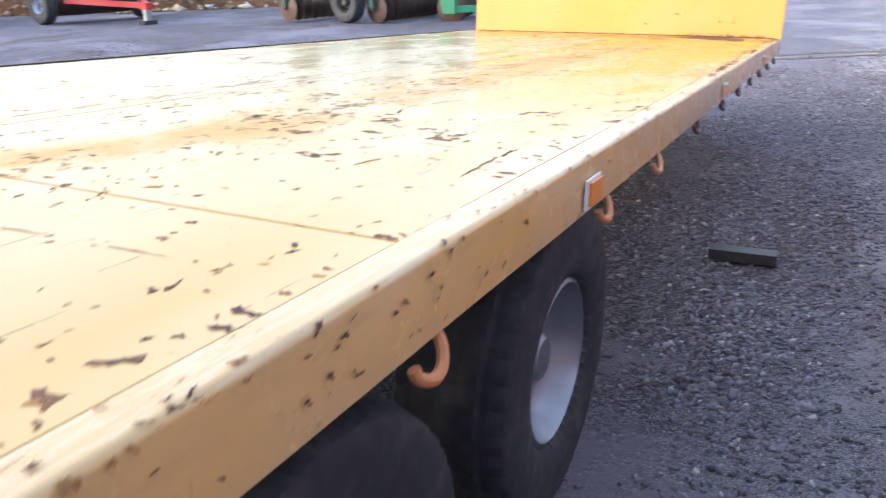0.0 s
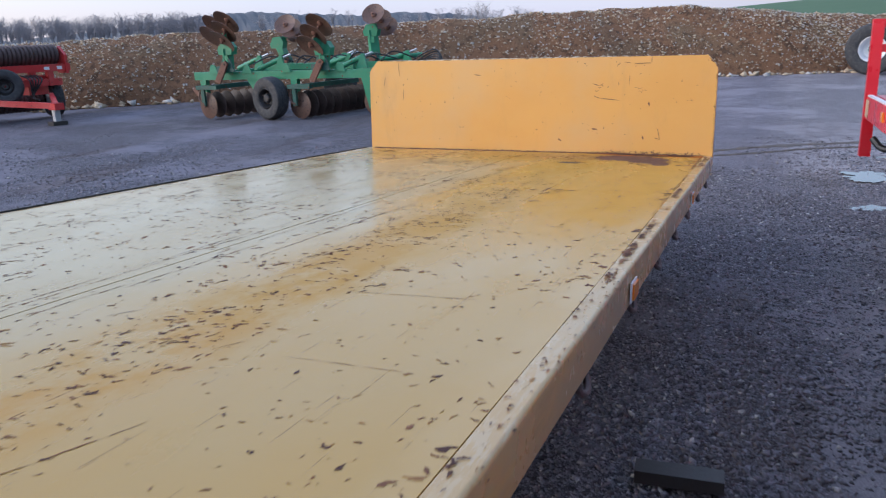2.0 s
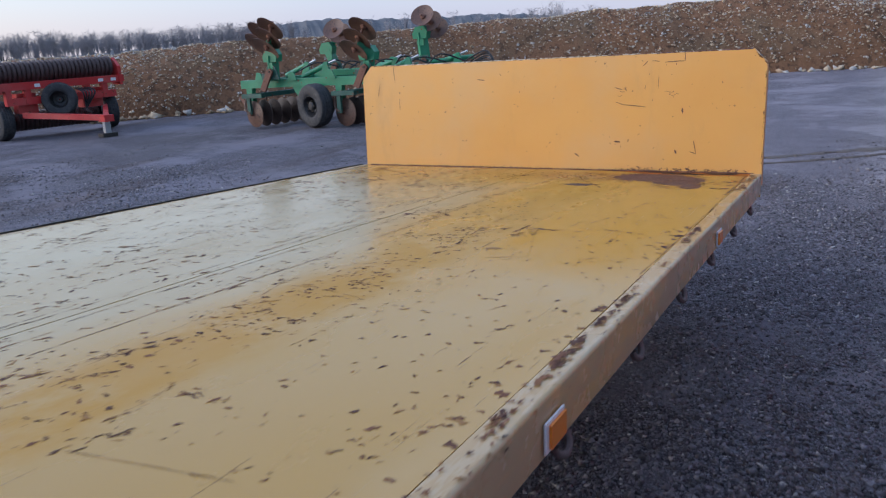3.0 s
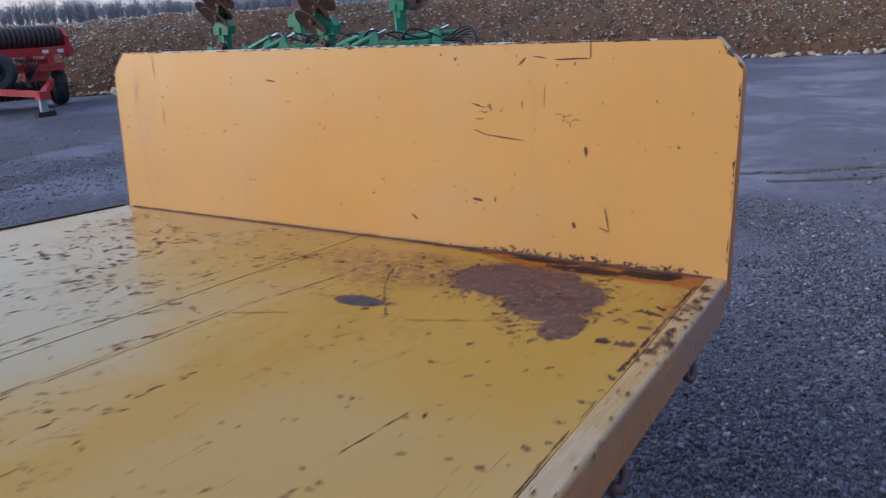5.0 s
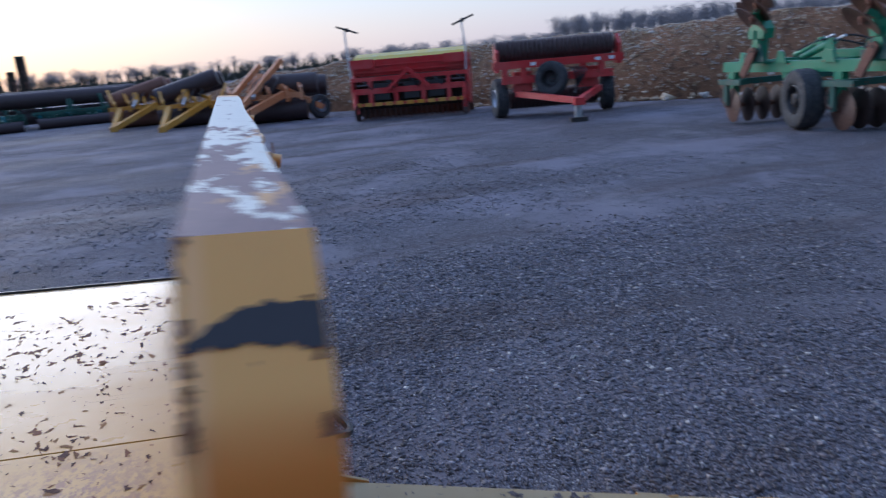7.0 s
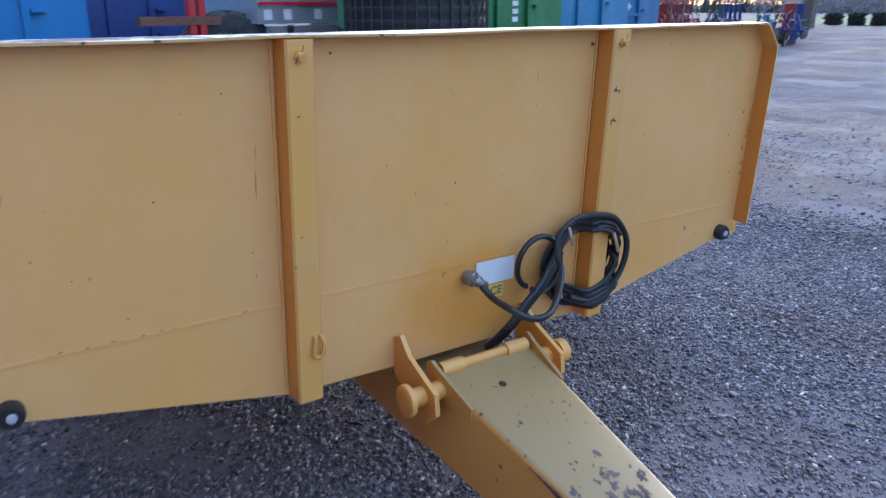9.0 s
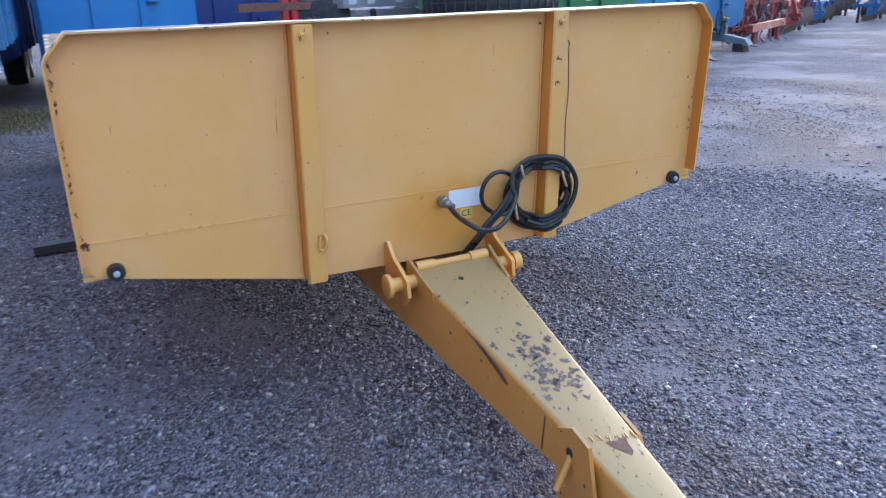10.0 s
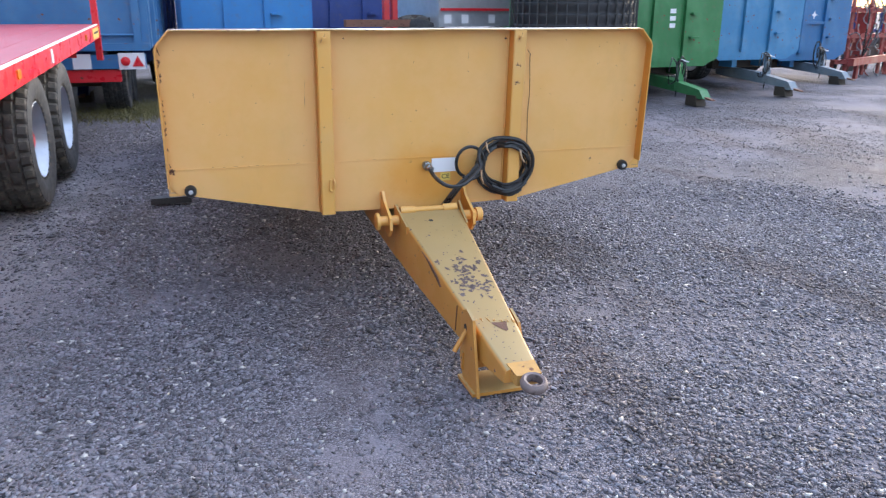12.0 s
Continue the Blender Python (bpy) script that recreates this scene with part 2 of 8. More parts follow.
    speck = n.step(n.math("SUBTRACT", n.noise(48, n.pos((1, 1.3, 1)), detail=5, rough=.75), edge), .555, .585)
    speck = n.math("MULTIPLY", speck, n.step(near, 2.3, 1.6))
    patch = n.math("MAXIMUM", patch, speck)
    col = n.mix(patch, col, n.mix(n.noise(14, detail=7, rough=.7), (.05, .024, .018), (.205, .105, .075)))
    col = n.mix(n.math("MULTIPLY", patch, n.step(n.noise(46, n.pos((1, 1.4, 1), move=(3, 1, 0)), detail=5, rough=.8), .53, .62, 0, .75)), col, (.30, .165, .11))
    col = n.mix(n.math("MULTIPLY", patch, n.step(n.noise(5, n.pos(move=(1, 7, 0)), detail=6, rough=.7), .56, .68, 0, .7)), col, (.24, .085, .03))
    bare = n.step(n.ellipse(.45, -.62, .075, .04, n.math("MULTIPLY", w1, .6)), 1.0, .95)
    col = n.mix(bare, col, (.06, .05, .06))
    joint = n.step(n.math("ADD", s[1], n.math("MULTIPLY", w1, .012)), -.050, -.010, 0, .8)
    col = n.mix(joint, col, n.mix(n.noise(1.0, n.pos((22, 50, 1), move=(4, 1, 0)), detail=6, rough=.75), (.33, .16, .07), (.17, .075, .045)))
    reach = n.math("ADD", n.step(s[0], .42, .70, .012, .135), n.math("MULTIPLY", w1, .055))
    halo = n.math("MULTIPLY", n.step(n.math("ADD", reach, s[1]), -.01, .03), n.step(n.noise(1.0, n.pos((20, 45, 1), move=(1, 4, 0)), detail=6, rough=.75), .28, .42))
    col = n.mix(n.math("MULTIPLY", halo, .95), col, n.mix(n.noise(1.0, n.pos((26, 60, 1)), detail=6, rough=.75), (.50, .155, .012), (.24, .06, .012)))
    soot = n.math("MINIMUM", n.ellipse(1.05, -.045, .085, .05, n.math("MULTIPLY", w1, 1.3)), n.ellipse(.87, -.085, .12, .034, n.math("MULTIPLY", w1, 1.5)))
    soot = n.math("MINIMUM", soot, n.ellipse(.72, -.04, .10, .022, n.math("MULTIPLY", w1, 1.5)))
    col = n.mix(n.step(soot, 1.0, .9), col, (.028, .014, .011))
    j = n.step(n.math("ADD", n.math("ADD", n.step(s[0], -.2, .62, .010, .026), n.math("MULTIPLY", w1, .03)), s[1]), .0, .010)
    col = n.mix(j, col, n.mix(n.step(n.noise(1.0, n.pos((16, 60, 1)), detail=5, rough=.7), .44, .60), (.045, .02, .016), (.26, .085, .025)))
    fret = n.math("MULTIPLY", n.step(n.ellipse(.36, -.30, .34, .22, n.math("MULTIPLY", w1, .8)), 1.15, .5), n.step(n.noise(34, n.pos((1, 1.5, 1), turn=(0, 0, 15), move=(6, 2, 0)), detail=6, rough=.75), .44, .55))
    col = n.mix(n.math("MULTIPLY", fret, .75), col, n.mix(n.noise(20), (.28, .11, .045), (.17, .075, .05)))
    stain = n.math("MULTIPLY", n.step(n.math("ABSOLUTE", n.math("SUBTRACT", s[0], 1.18)), .06, .0), n.step(s[1], -.75, -.15))
    col = n.mix(n.math("MULTIPLY", stain, n.step(n.noise(18, detail=5), .35, .6)), col, (.38, .135, .025))
    allm = n.math("MAXIMUM", n.math("MAXIMUM", mark, patch), n.math("MAXIMUM", j, n.math("MAXIMUM", halo, n.step(soot, 1.0, .9))))
    n.bump(n.math("SUBTRACT", n.math("MULTIPLY", n.noise(30, detail=3), .08), allm), .0012)
    gloss = n.step(n.noise(5, n.pos((1, .5, 1)), detail=6, rough=.6), .3, .7, .12, .25)
    matte = n.step(n.noise(.75, n.pos((1.5, .5, 1), move=(8, 3, 0)), detail=5, rough=.6), .46, .62, 0, .12)
    gloss = n.math("ADD", gloss, n.math("ADD", matte, n.math("MULTIPLY", n.math("MULTIPLY", n.step(lane, .24, .06), n.step(n.noise(4, n.pos((1, .6, 1)), detail=6, rough=.7), .34, .56)), .28)))
    return n.done(col, n.math("ADD", gloss, n.math("MULTIPLY", allm, .45)), spec=.25)


def bare_marks():
    """Torn paint: each mark down to dark steel, to rust or only rubbed."""
    n = Nodes("torn_paint_marks")
    r = n.island()
    f = n.math("FRACT", n.math("MULTIPLY", r, 17.7))
    col = n.mix(n.step(r, .15, .9), (.075, .036, .028), (.20, .088, .046))
    col = n.mix(n.step(f, .80, .88), col, (.30, .16, .06))
    col = n.mix(n.math("MULTIPLY", n.step(n.noise(130, detail=4), .55, .66), .35), col, (.28, .15, .06))
    return n.done(col, .75, spec=.2)


def flaked_edge():
    """White primer left in flakes over brown worn steel."""
    n = Nodes("flaked_top_edge")
    s = n.split(n.pos())
    w = n.noise(1.0, n.pos((9, 24, 5)), detail=8, rough=.70)
    thr = n.step(s[0], .0, 1.1, -.09, .07)
    white = n.step(n.math("SUBTRACT", w, thr), .455, .48)
    base = n.mix(n.noise(16, n.pos((1, 2, 1)), detail=7, rough=.7), (.115, .07, .075), (.25, .165, .16))
    base = n.mix(n.step(n.noise(9, n.pos((1, 3, 1), move=(3, 0, 0)), detail=5), .56, .64), base, (.52, .29, .11))
    col = n.mix(white, base, n.mix(n.noise(40, detail=5), (.54, .51, .42), (.71, .68, .59)))
    col = n.mix(n.step(s[0], -.95, -1.1), col, (.66, .36, .10))
    face = n.split(n.t.nodes.new("ShaderNodeNewGeometry").outputs["Normal"])[1]
    chipped = n.step(n.noise(1.0, n.pos((38, 38, 60)), detail=5, rough=.7), .58, .62)
    col = n.mix(n.step(face, .5, .8), col, n.mix(chipped, (.64, .40, .15), (.13, .06, .04)))
    n.bump(n.math("ADD", white, n.math("MULTIPLY", n.noise(80, detail=4), .4)), .0012)
    return n.done(col, n.math("SUBTRACT", .66, n.math("MULTIPLY", white, .2)))


def rubber(name, c=(.022, .023, .026), rough=.75, dust=(.11, .1, .09)):
    n = Nodes(name)
    col = n.mix(n.math("MULTIPLY", n.step(n.noise(12, detail=7, rough=.7), .45, .75), .6), c, dust)
    n.bump(n.noise(180, detail=3), .0008)
    return n.done(col, n.step(n.noise(16, detail=4), .3, .7, rough - .12, rough + .1))


def steel(name, c, rough=.42, spot=(.13, .07, .04), amount=.5):
    n = Nodes(name)
    col = n.mix(n.noise(6, detail=6), mul(c, .8), mul(c, 1.15))
    s = n.step(n.noise(24, detail=7, rough=.72), .74 - amount * .22, .82 - amount * .16)
    col = n.mix(s, col, spot)
    n.bump(n.math("ADD", n.noise(90, detail=4), s), .0008)
    return n.done(col, n.math("ADD", n.step(n.noise(11, detail=4), .3, .7, rough - .1, rough + .12), n.math("MULTIPLY", s, .25)), n.math("SUBTRACT", .75, n.math("MULTIPLY", s, .7)))


def rusty(name, a=(.11, .045, .03), b=(.24, .115, .075), rough=.75):
    n = Nodes(name)
    col = n.mix(n.noise(5, detail=8, rough=.7), a, b)
    col = n.mix(n.step(n.noise(30, detail=5), .55, .7), col, mul(a, .6))
    n.bump(n.noise(60, detail=6, rough=.7), .003)
    return n.done(col, rough)


def wheel_streaks(n):
    """Brown mud drawn out along the way the wheels go."""
    return n.step(n.noise(1.1, n.pos((1, .22, 1), move=(4.3, 1.2, 0)), detail=6, rough=.62), .5, .64)


def gravel_floor():
    """Beaten stone dust with fines, damp streaks and wheel-worn paler patches."""
    n = Nodes("gravel_bed")
    warp = n.t.nodes.new("ShaderNodeTexNoise")
    warp.inputs["Scale"].default_value, warp.inputs["Detail"].default_value = 95, 2
    n.t.links.new(n.pos(), warp.inputs["Vector"])
    at = n.t.nodes.new("ShaderNodeVectorMath")
    at.operation = "MULTIPLY_ADD"
    n.t.links.new(warp.outputs["Color"], at.inputs[0])
    at.inputs[1].default_value = (.009, .009, .009)
    n.t.links.new(n.pos((1, 1.25, 1), turn=(0, 0, 25)), at.inputs[2])
    v = n.cells(84, at.outputs[0], None)
    g = n.split(v["Color"])
    stone = n.mix(g[0], (.036, .034, .038), (.30, .288, .322))
    stone = n.mix(n.step(g[1], .965, .99), stone, (.5, .48, .45))
    fine = n.mix(n.noise(90, detail=4), (.112, .102, .118), (.205, .19, .215))
    # the open yard is paler
    open_yard = n.step(n.math("ADD", n.split(n.pos())[0], n.math("MULTIPLY", n.noise(.4, detail=5), 2.5)), -2.2, -4.2, 0, .45)
    fine = n.mix(open_yard, fine, (.255, .245, .288))
    stone = n.mix(n.math("MULTIPLY", open_yard, .7), stone, (.25, .24, .283))
    cover = n.step(n.math("ADD", n.noise(.55, detail=6, rough=.62), n.math("MULTIPLY", n.math("SUBTRACT", n.noise(5, detail=4), .5), .35)), .46, .62)
    col = n.mix(cover, stone, fine)
    damp = n.step(n.noise(.23, n.pos((1, .6, 1), turn=(0, 0, 30), move=(7, 3, 0)), detail=5, rough=.6), .42, .66)
    col = n.mix(n.math("MULTIPLY", damp, .5), col, (.092, .074, .070))
    col = n.mix(n.math("MULTIPLY", n.step(n.noise(.9, n.pos(move=(2, 9, 0)), detail=6, rough=.65), .52, .68), .6), col, (.24, .226, .24))
    col = n.mix(n.math("MULTIPLY", wheel_streaks(n), .5), col, (.115, .09, .084))
    sp = n.split(n.pos())
    # paler, browner ground past the headboard, then beside the red trailer
    lane = n.math("MULTIPLY", n.step(n.math("ADD", sp[1], n.math("MULTIPLY", n.noise(.7, detail=5), 2.0)), 1.0, 4.2), n.step(n.math("ADD", sp[0], n.math("MULTIPLY", n.noise(.5, n.pos(move=(5, 5, 0)), detail=5), 2.0)), -1.5, 1.2))
    col = n.mix(n.math("MULTIPLY", lane, .85), col, n.mix(n.noise(3.0, n.pos((.5, 1.4, 1)), detail=7, rough=.7), (.215, .182, .188), (.37, .34, .375)))
    drive = n.math("MULTIPLY", n.step(n.math("ADD", sp[0], n.math("MULTIPLY", n.noise(.9, n.pos((1, .4, 1), move=(2, 2, 0)), detail=6, rough=.65), 1.2)), 2.0, 2.9), n.step(n.math("ADD", sp[1], n.math("MULTIPLY", n.noise(.8, detail=4), 2.0)), -4.6, -2.4))
    col = n.mix(n.math("MULTIPLY", drive, .8), col, n.mix(n.noise(4.0, n.pos((1.2, .5, 1), move=(3, 1, 0)), detail=7, rough=.7), (.25, .218, .215), (.42, .382, .385)))
    # dark rims round the pebbles put the shade of their gaps into the colour
    gap = n.math("MULTIPLY", n.step(n.cells(84, at.outputs[0], "Distance", "DISTANCE_TO_EDGE"), .13, .02), n.math("SUBTRACT", 1.0, n.math("MULTIPLY", cover, .75)))
    col = n.mix(n.math("MULTIPLY", gap, .85), col, (.014, .013, .016))
    h = n.math("ADD", n.math("MULTIPLY", n.math("SUBTRACT", .5, v["Distance"]), n.math("SUBTRACT", 1.15, cover)), n.math("MULTIPLY", n.noise(140, detail=3), .35))
    n.bump(h, .009, .9)
    return n.done(col, n.math("SUBTRACT", .88, n.math("MULTIPLY", damp, .2)), spec=.12)


def loose_stone(name, a, b, pale=.04, mud=.42):
    n = Nodes(name)
    r = n.island()
    col = n.mix(r, a, b)
    tint = n.math("FRACT", n.math("MULTIPLY", r, 91.7))
    col = n.mix(n.step(tint, .55, 1.0, 0, .5), col, tuple(.5 * (p + q) * k for p, q, k in zip(a, b, (1.12, .94, .92))))
    col = n.mix(n.step(n.math("FRACT", n.math("MULTIPLY", r, 37.3)), 1 - pale, 1 - pale * .6), col, (.5, .475, .44))
    col = n.mix(n.math("MULTIPLY", n.step(n.noise(120, detail=4), .45, .7), .4), col, (.1, .095, .1))
    col = n.mix(n.math("MULTIPLY", wheel_streaks(n), mud), col, (.115, .084, .072))
    n.bump(n.noise(300, detail=3), .0008)
    return n.done(col, n.step(r, 0, 1, .6, .85), spec=.3)


def earth():
    n = Nodes("turned_earth")
    col = n.mix(n.noise(1.7, detail=8, rough=.7), (.14, .07, .038), (.33, .185, .105))
    col = n.mix(n.step(n.noise(.5, detail=4), .5, .7), col, (.20, .132, .08))
    # dark clumps, with the shade of crevices put into the colour too
    col = n.mix(n.math("MULTIPLY", n.step(n.noise(5, detail=7, rough=.75), .5, .6), .72), col, (.07, .045, .032))
    v = n.cells(7, None, None)
    s = n.step(n.math("SUBTRACT", n.step(n.split(v["Color"])[0], .6, 1.0, 0, .33), v["Distance"]), 0, .05)
    col = n.mix(s, col, (.42, .35, .26))
    n.bump(n.math("ADD", n.noise(9, detail=8, rough=.75), n.math("MULTIPLY", s, .3)), .12, .9)
    return n.done(col, .95, spec=.2)


def plain(name, a, b, scale=4, rough=.8, metal=0.0, bump=.002):
    n = Nodes(name)
    col = n.mix(n.noise(scale, detail=7, rough=.65), a, b)
    n.bump(n.noise(scale * 8, detail=4), bump)
    return n.done(col, rough, metal)


def red_deck_paint():
    n = Nodes("red_plank_deck")
    s = n.split(n.pos())
    col = n.mix(n.noise(1.4, detail=6), (.43, .05, .07), (.50, .13, .15))
    tread = n.math("MULTIPLY", n.math("SINE", n.math("MULTIPLY", s[0], 240)), n.math("SINE", n.math("MULTIPLY", s[1], 240)))
    col = n.mix(n.step(n.noise(14, detail=6), .5, .75), col, (.33, .10, .11))
    n.bump(tread, .002, .8)
    return n.done(col, .36)


def water():
    n = Nodes("puddle_water")
    n.bump(n.noise(3, detail=2), .002, .15)
    return n.done(n.mix(n.noise(2, detail=5), (.10, .10, .11), (.2, .2, .22)), .06, spec=.7)


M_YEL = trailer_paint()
M_DECK = deck_paint()
M_RAIL = trailer_paint("worn_rail_paint", True)
M_MARK = bare_marks()
M_RIBTOP = flaked_edge()
M_TYRE = rubber("tyre_rubber", (.032, .034, .038))
M_TREAD = rubber("dusty_tread_rubber", (.06, .053, .046), .85, (.22, .19, .145))
M_RIM = steel("zinc_wheel_steel", (.44, .47, .52), .4, amount=.25)
M_RIMD = steel("dull_wheel_steel", (.30, .32, .35), .42, amount=.5)
M_DARK = plain("dark_underside_paint", (.035, .028, .022), (.08, .06, .045), 5, .8)
M_RUST = rusty("rusty_steel")
M_BROWN = rusty("brown_roll_steel", (.03, .02, .023), (.075, .047, .046), .55)
M_RINGS = rusty("ring_iron", (.05, .03, .03), (.11, .07, .065), .6)
M_DISC = rusty("worn_disc_steel", (.055, .031, .024), (.20, .105, .07), .5)
# darker disc steel: the shade inside the gangs is put into its colour
M_SHADEDISC = rusty("shade_dark_disc_steel", (.03, .022, .02), (.085, .05, .04), .55)
M_HOSE = rubber("hose_rubber", (.015, .016, .018), .38, (.05, .05, .05))
M_BLACK = plain("black_plastic", (.012, .012, .013), (.03, .03, .032), 20, .45)
M_AMBER = plain("amber_lens", (.75, .20, .02), (.82, .26, .03), 30, .22, 0, .0005)
M_LENS = plain("clear_lens", (.35, .36, .38), (.55, .57, .6), 30, .15, 0, .0005)
M_WHITE = plain("white_plate", (.68, .68, .70), (.78, .78, .80), 6, .4, 0, .0003)
M_STICK = plain("yellow_sticker", (.70, .50, .10), (.76, .55, .14), 6, .4, 0, .0003)
M_INK = plain("black_ink", (.02, .02, .02), (.035, .03, .03), 30, .5, 0, .0002)
M_TIE = plain("beige_tie", (.42, .27, .16), (.55, .38, .24), 30, .6)
M_BRASS = steel("coupling_steel", (.27, .28, .28), .3, amount=.4)
M_BARE = plain("weathered_bare_steel", (.085, .062, .06), (.17, .12, .105), 50, .6)
M_MUD = plain("damp_mud", (.08, .06, .05), (.14, .11, .09), 14, .7, 0, .01)
M_CHIP = plain("bare_dark_steel", (.06, .035, .03), (.20, .085, .045), 60, .7)
# pale grey: the haze before the distant trees is put into the colour
M_BELT = plain("haze_paled_twigs", (.24, .23, .24), (.32, .30, .31), .3, .9)
M_DKGRN = paint("dark_green_frame_paint", (.02, .085, .065), (.035, .12, .09), .5, .5)
M_DRAB = paint("dirty_blue_grey_paint", (.15, .20, .25), (.24, .27, .29), .5, .6)
M_RED = paint("red_machine_paint", (.50, .022, .025), (.52, .07, .065), .4, .38)
M_REDB = paint("bright_red_trailer_paint", (.62, .015, .025), (.64, .04, .05), .15, .3, dirt=.15)
M_REDDECK = red_deck_paint()
M_GREEN = paint("green_harrow_paint", (.020, .215, .105), (.045, .265, .145), .55, .42)
M_GRNTR = paint("green_trailer_paint", (.025, .16, .05), (.055, .22, .085), .3, .4)
M_BLUE = paint("blue_trailer_paint", (.022, .13, .30), (.05, .18, .35), .3, .4)
M_AZURE = paint("azure_trailer_paint", (.02, .19, .47), (.03, .22, .50), .06, .4)
M_BLUE2 = paint("pale_blue_trailer_paint", (.035, .19, .37), (.085, .25, .42), .35, .42)
M_NAVY = paint("navy_trailer_paint", (.02, .045, .18), (.03, .06, .22), .1, .45)
M_COBALT = paint("cobalt_plough_paint", (.018, .095, .24), (.04, .13, .27), .5, .45)
M_TEAL = paint("teal_machine_paint", (.02, .27, .36), (.05, .33, .40), .4, .4)
M_OXIDE = paint("dull_red_plough_paint", (.27, .03, .028), (.30, .075, .06), .6, .5)
M_ORANGE = paint("faded_orange_paint", (.52, .19, .065), (.55, .27, .13), .6, .5)
M_GOLD = paint("yellow_roller_paint", (.60, .27, .018), (.58, .32, .06), .7, .45)
M_LID = paint("yellow_lid_paint", (.56, .41, .04), (.52, .43, .09), .1, .4, dirt=.2)
M_GREY = steel("galvanised_grey", (.5, .52, .55), .5, amount=.2)
M_STEEL = steel("worn_share_steel", (.20, .20, .21), .5, amount=.5)
M_TANK = plain("black_ribbed_tank", (.02, .021, .024), (.045, .046, .05), 3, .5)
M_GROUND = gravel_floor()
M_STONE = loose_stone("grey_chippings", (.034, .032, .035), (.30, .288, .32), .04)
M_FLINT = loose_stone("pale_flints", (.33, .24, .14), (.62, .52, .38), .45, 0.0)
M_EARTH = earth()
M_FIELD = plain("winter_wheat", (.035, .085, .028), (.06, .125, .045), .05, .9, 0, .05)
M_WOOD = plain("dark_wet_wood", (.022, .02, .02), (.05, .042, .038), 9, .5)
M_BARK = plain("bare_twigs", (.07, .058, .055), (.13, .11, .105), 2, .9)
# lightened blue-grey, so that the colour carries the hill's haze
M_FARWOOD = plain("haze_pale_woodland", (.07, .078, .09), (.115, .12, .128), .05, .95)
M_HEDGE = plain("hedge_twigs", (.03, .035, .025), (.06, .06, .045), 1, .9)
M_WATER = water()
M_WEED = plain("dry_weed", (.20, .165, .075), (.10, .11, .04), 3, .9, 0, .001)


# ---- mesh helpers ----
def part(name, bm, material, parent=None, label="", smooth=False, bevel=0.0):
    """Links a bmesh as one mesh object under a thing or a part."""
    if bevel:
        bmesh.ops.bevel(bm, geom=[e for e in bm.edges if len(e.link_faces) == 2 and e.calc_face_angle() > .6], offset=bevel, segments=2, profile=.5, affect="EDGES", clamp_overlap=True)
    me = bpy.data.meshes.new(name)
    bmesh.ops.recalc_face_normals(bm, faces=bm.faces)
    bm.to_mesh(me)
    bm.free()
    me.materials.append(material)
    if smooth:
        me.shade_smooth()
        me.set_sharp_from_angle(angle=radians(38))
    ob = new(name, me)
    if parent:
        ob.parent = parent
    if label:
        ob["label"] = label
    return ob


def thing(name, m, label, category, group=""):
    ob = new(name)
    ob.empty_display_size = .2
    ob.matrix_world = m
    return tagged(ob, label, category, group)


def box(a, b, bm=None, m=None):
    bm = bm or bmesh.new()
    vs = [bm.verts.new((x, y, z)) for z in (a[2], b[2]) for y in (a[1], b[1]) for x in (a[0], b[0])]
    for f in ((0, 1, 3, 2), (4, 6, 7, 5), (0, 4, 5, 1), (2, 3, 7, 6), (0, 2, 6, 4), (1, 5, 7, 3)):
        bm.faces.new([vs[i] for i in f])
    if m:
        for v in vs:
            v.co = m @ v.co
    return bm


def basis(d):
    d = Vector(d).normalized()
    u = d.orthogonal().normalized()
    if abs(d.z) < .95:
        u = d.cross(Vector((0, 0, 1))).normalized()
    return u, d.cross(u), d


def beam(p, q, w, h, bm=None):
    """A square bar from p to q, w wide and h high."""
    bm = bm or bmesh.new()
    u, v, d = basis(Vector(q) - Vector(p))
    rings = [[bm.verts.new(Vector(c) + u * (a * w / 2) + v * (b * h / 2)) for a, b in ((-1, -1), (1, -1), (1, 1), (-1, 1))] for c in (p, q)]
    for i in range(4):
        bm.faces.new((rings[0][i], rings[0][(i + 1) % 4], rings[1][(i + 1) % 4], rings[1][i]))
    bm.faces.new(rings[0])
    bm.faces.new(rings[1])
    return bm


def rod(p, q, r, r2=None, n=10, bm=None, caps=True):
    bm = bm or bmesh.new()
    u, v, d = basis(Vector(q) - Vector(p))
    rings = []
    for c, k in ((p, r), (q, r if r2 is None else r2)):
        rings.append([bm.verts.new(Vector(c) + (u * math.cos(i * math.tau / n) + v * math.sin(i * math.tau / n)) * k) for i in range(n)])
    for i in range(n):
        bm.faces.new((rings[0][i], rings[0][(i + 1) % n], rings[1][(i + 1) % n], rings[1][i]))
    if caps:
        bm.faces.new(rings[0])
        bm.faces.new(rings[1])
    return bm


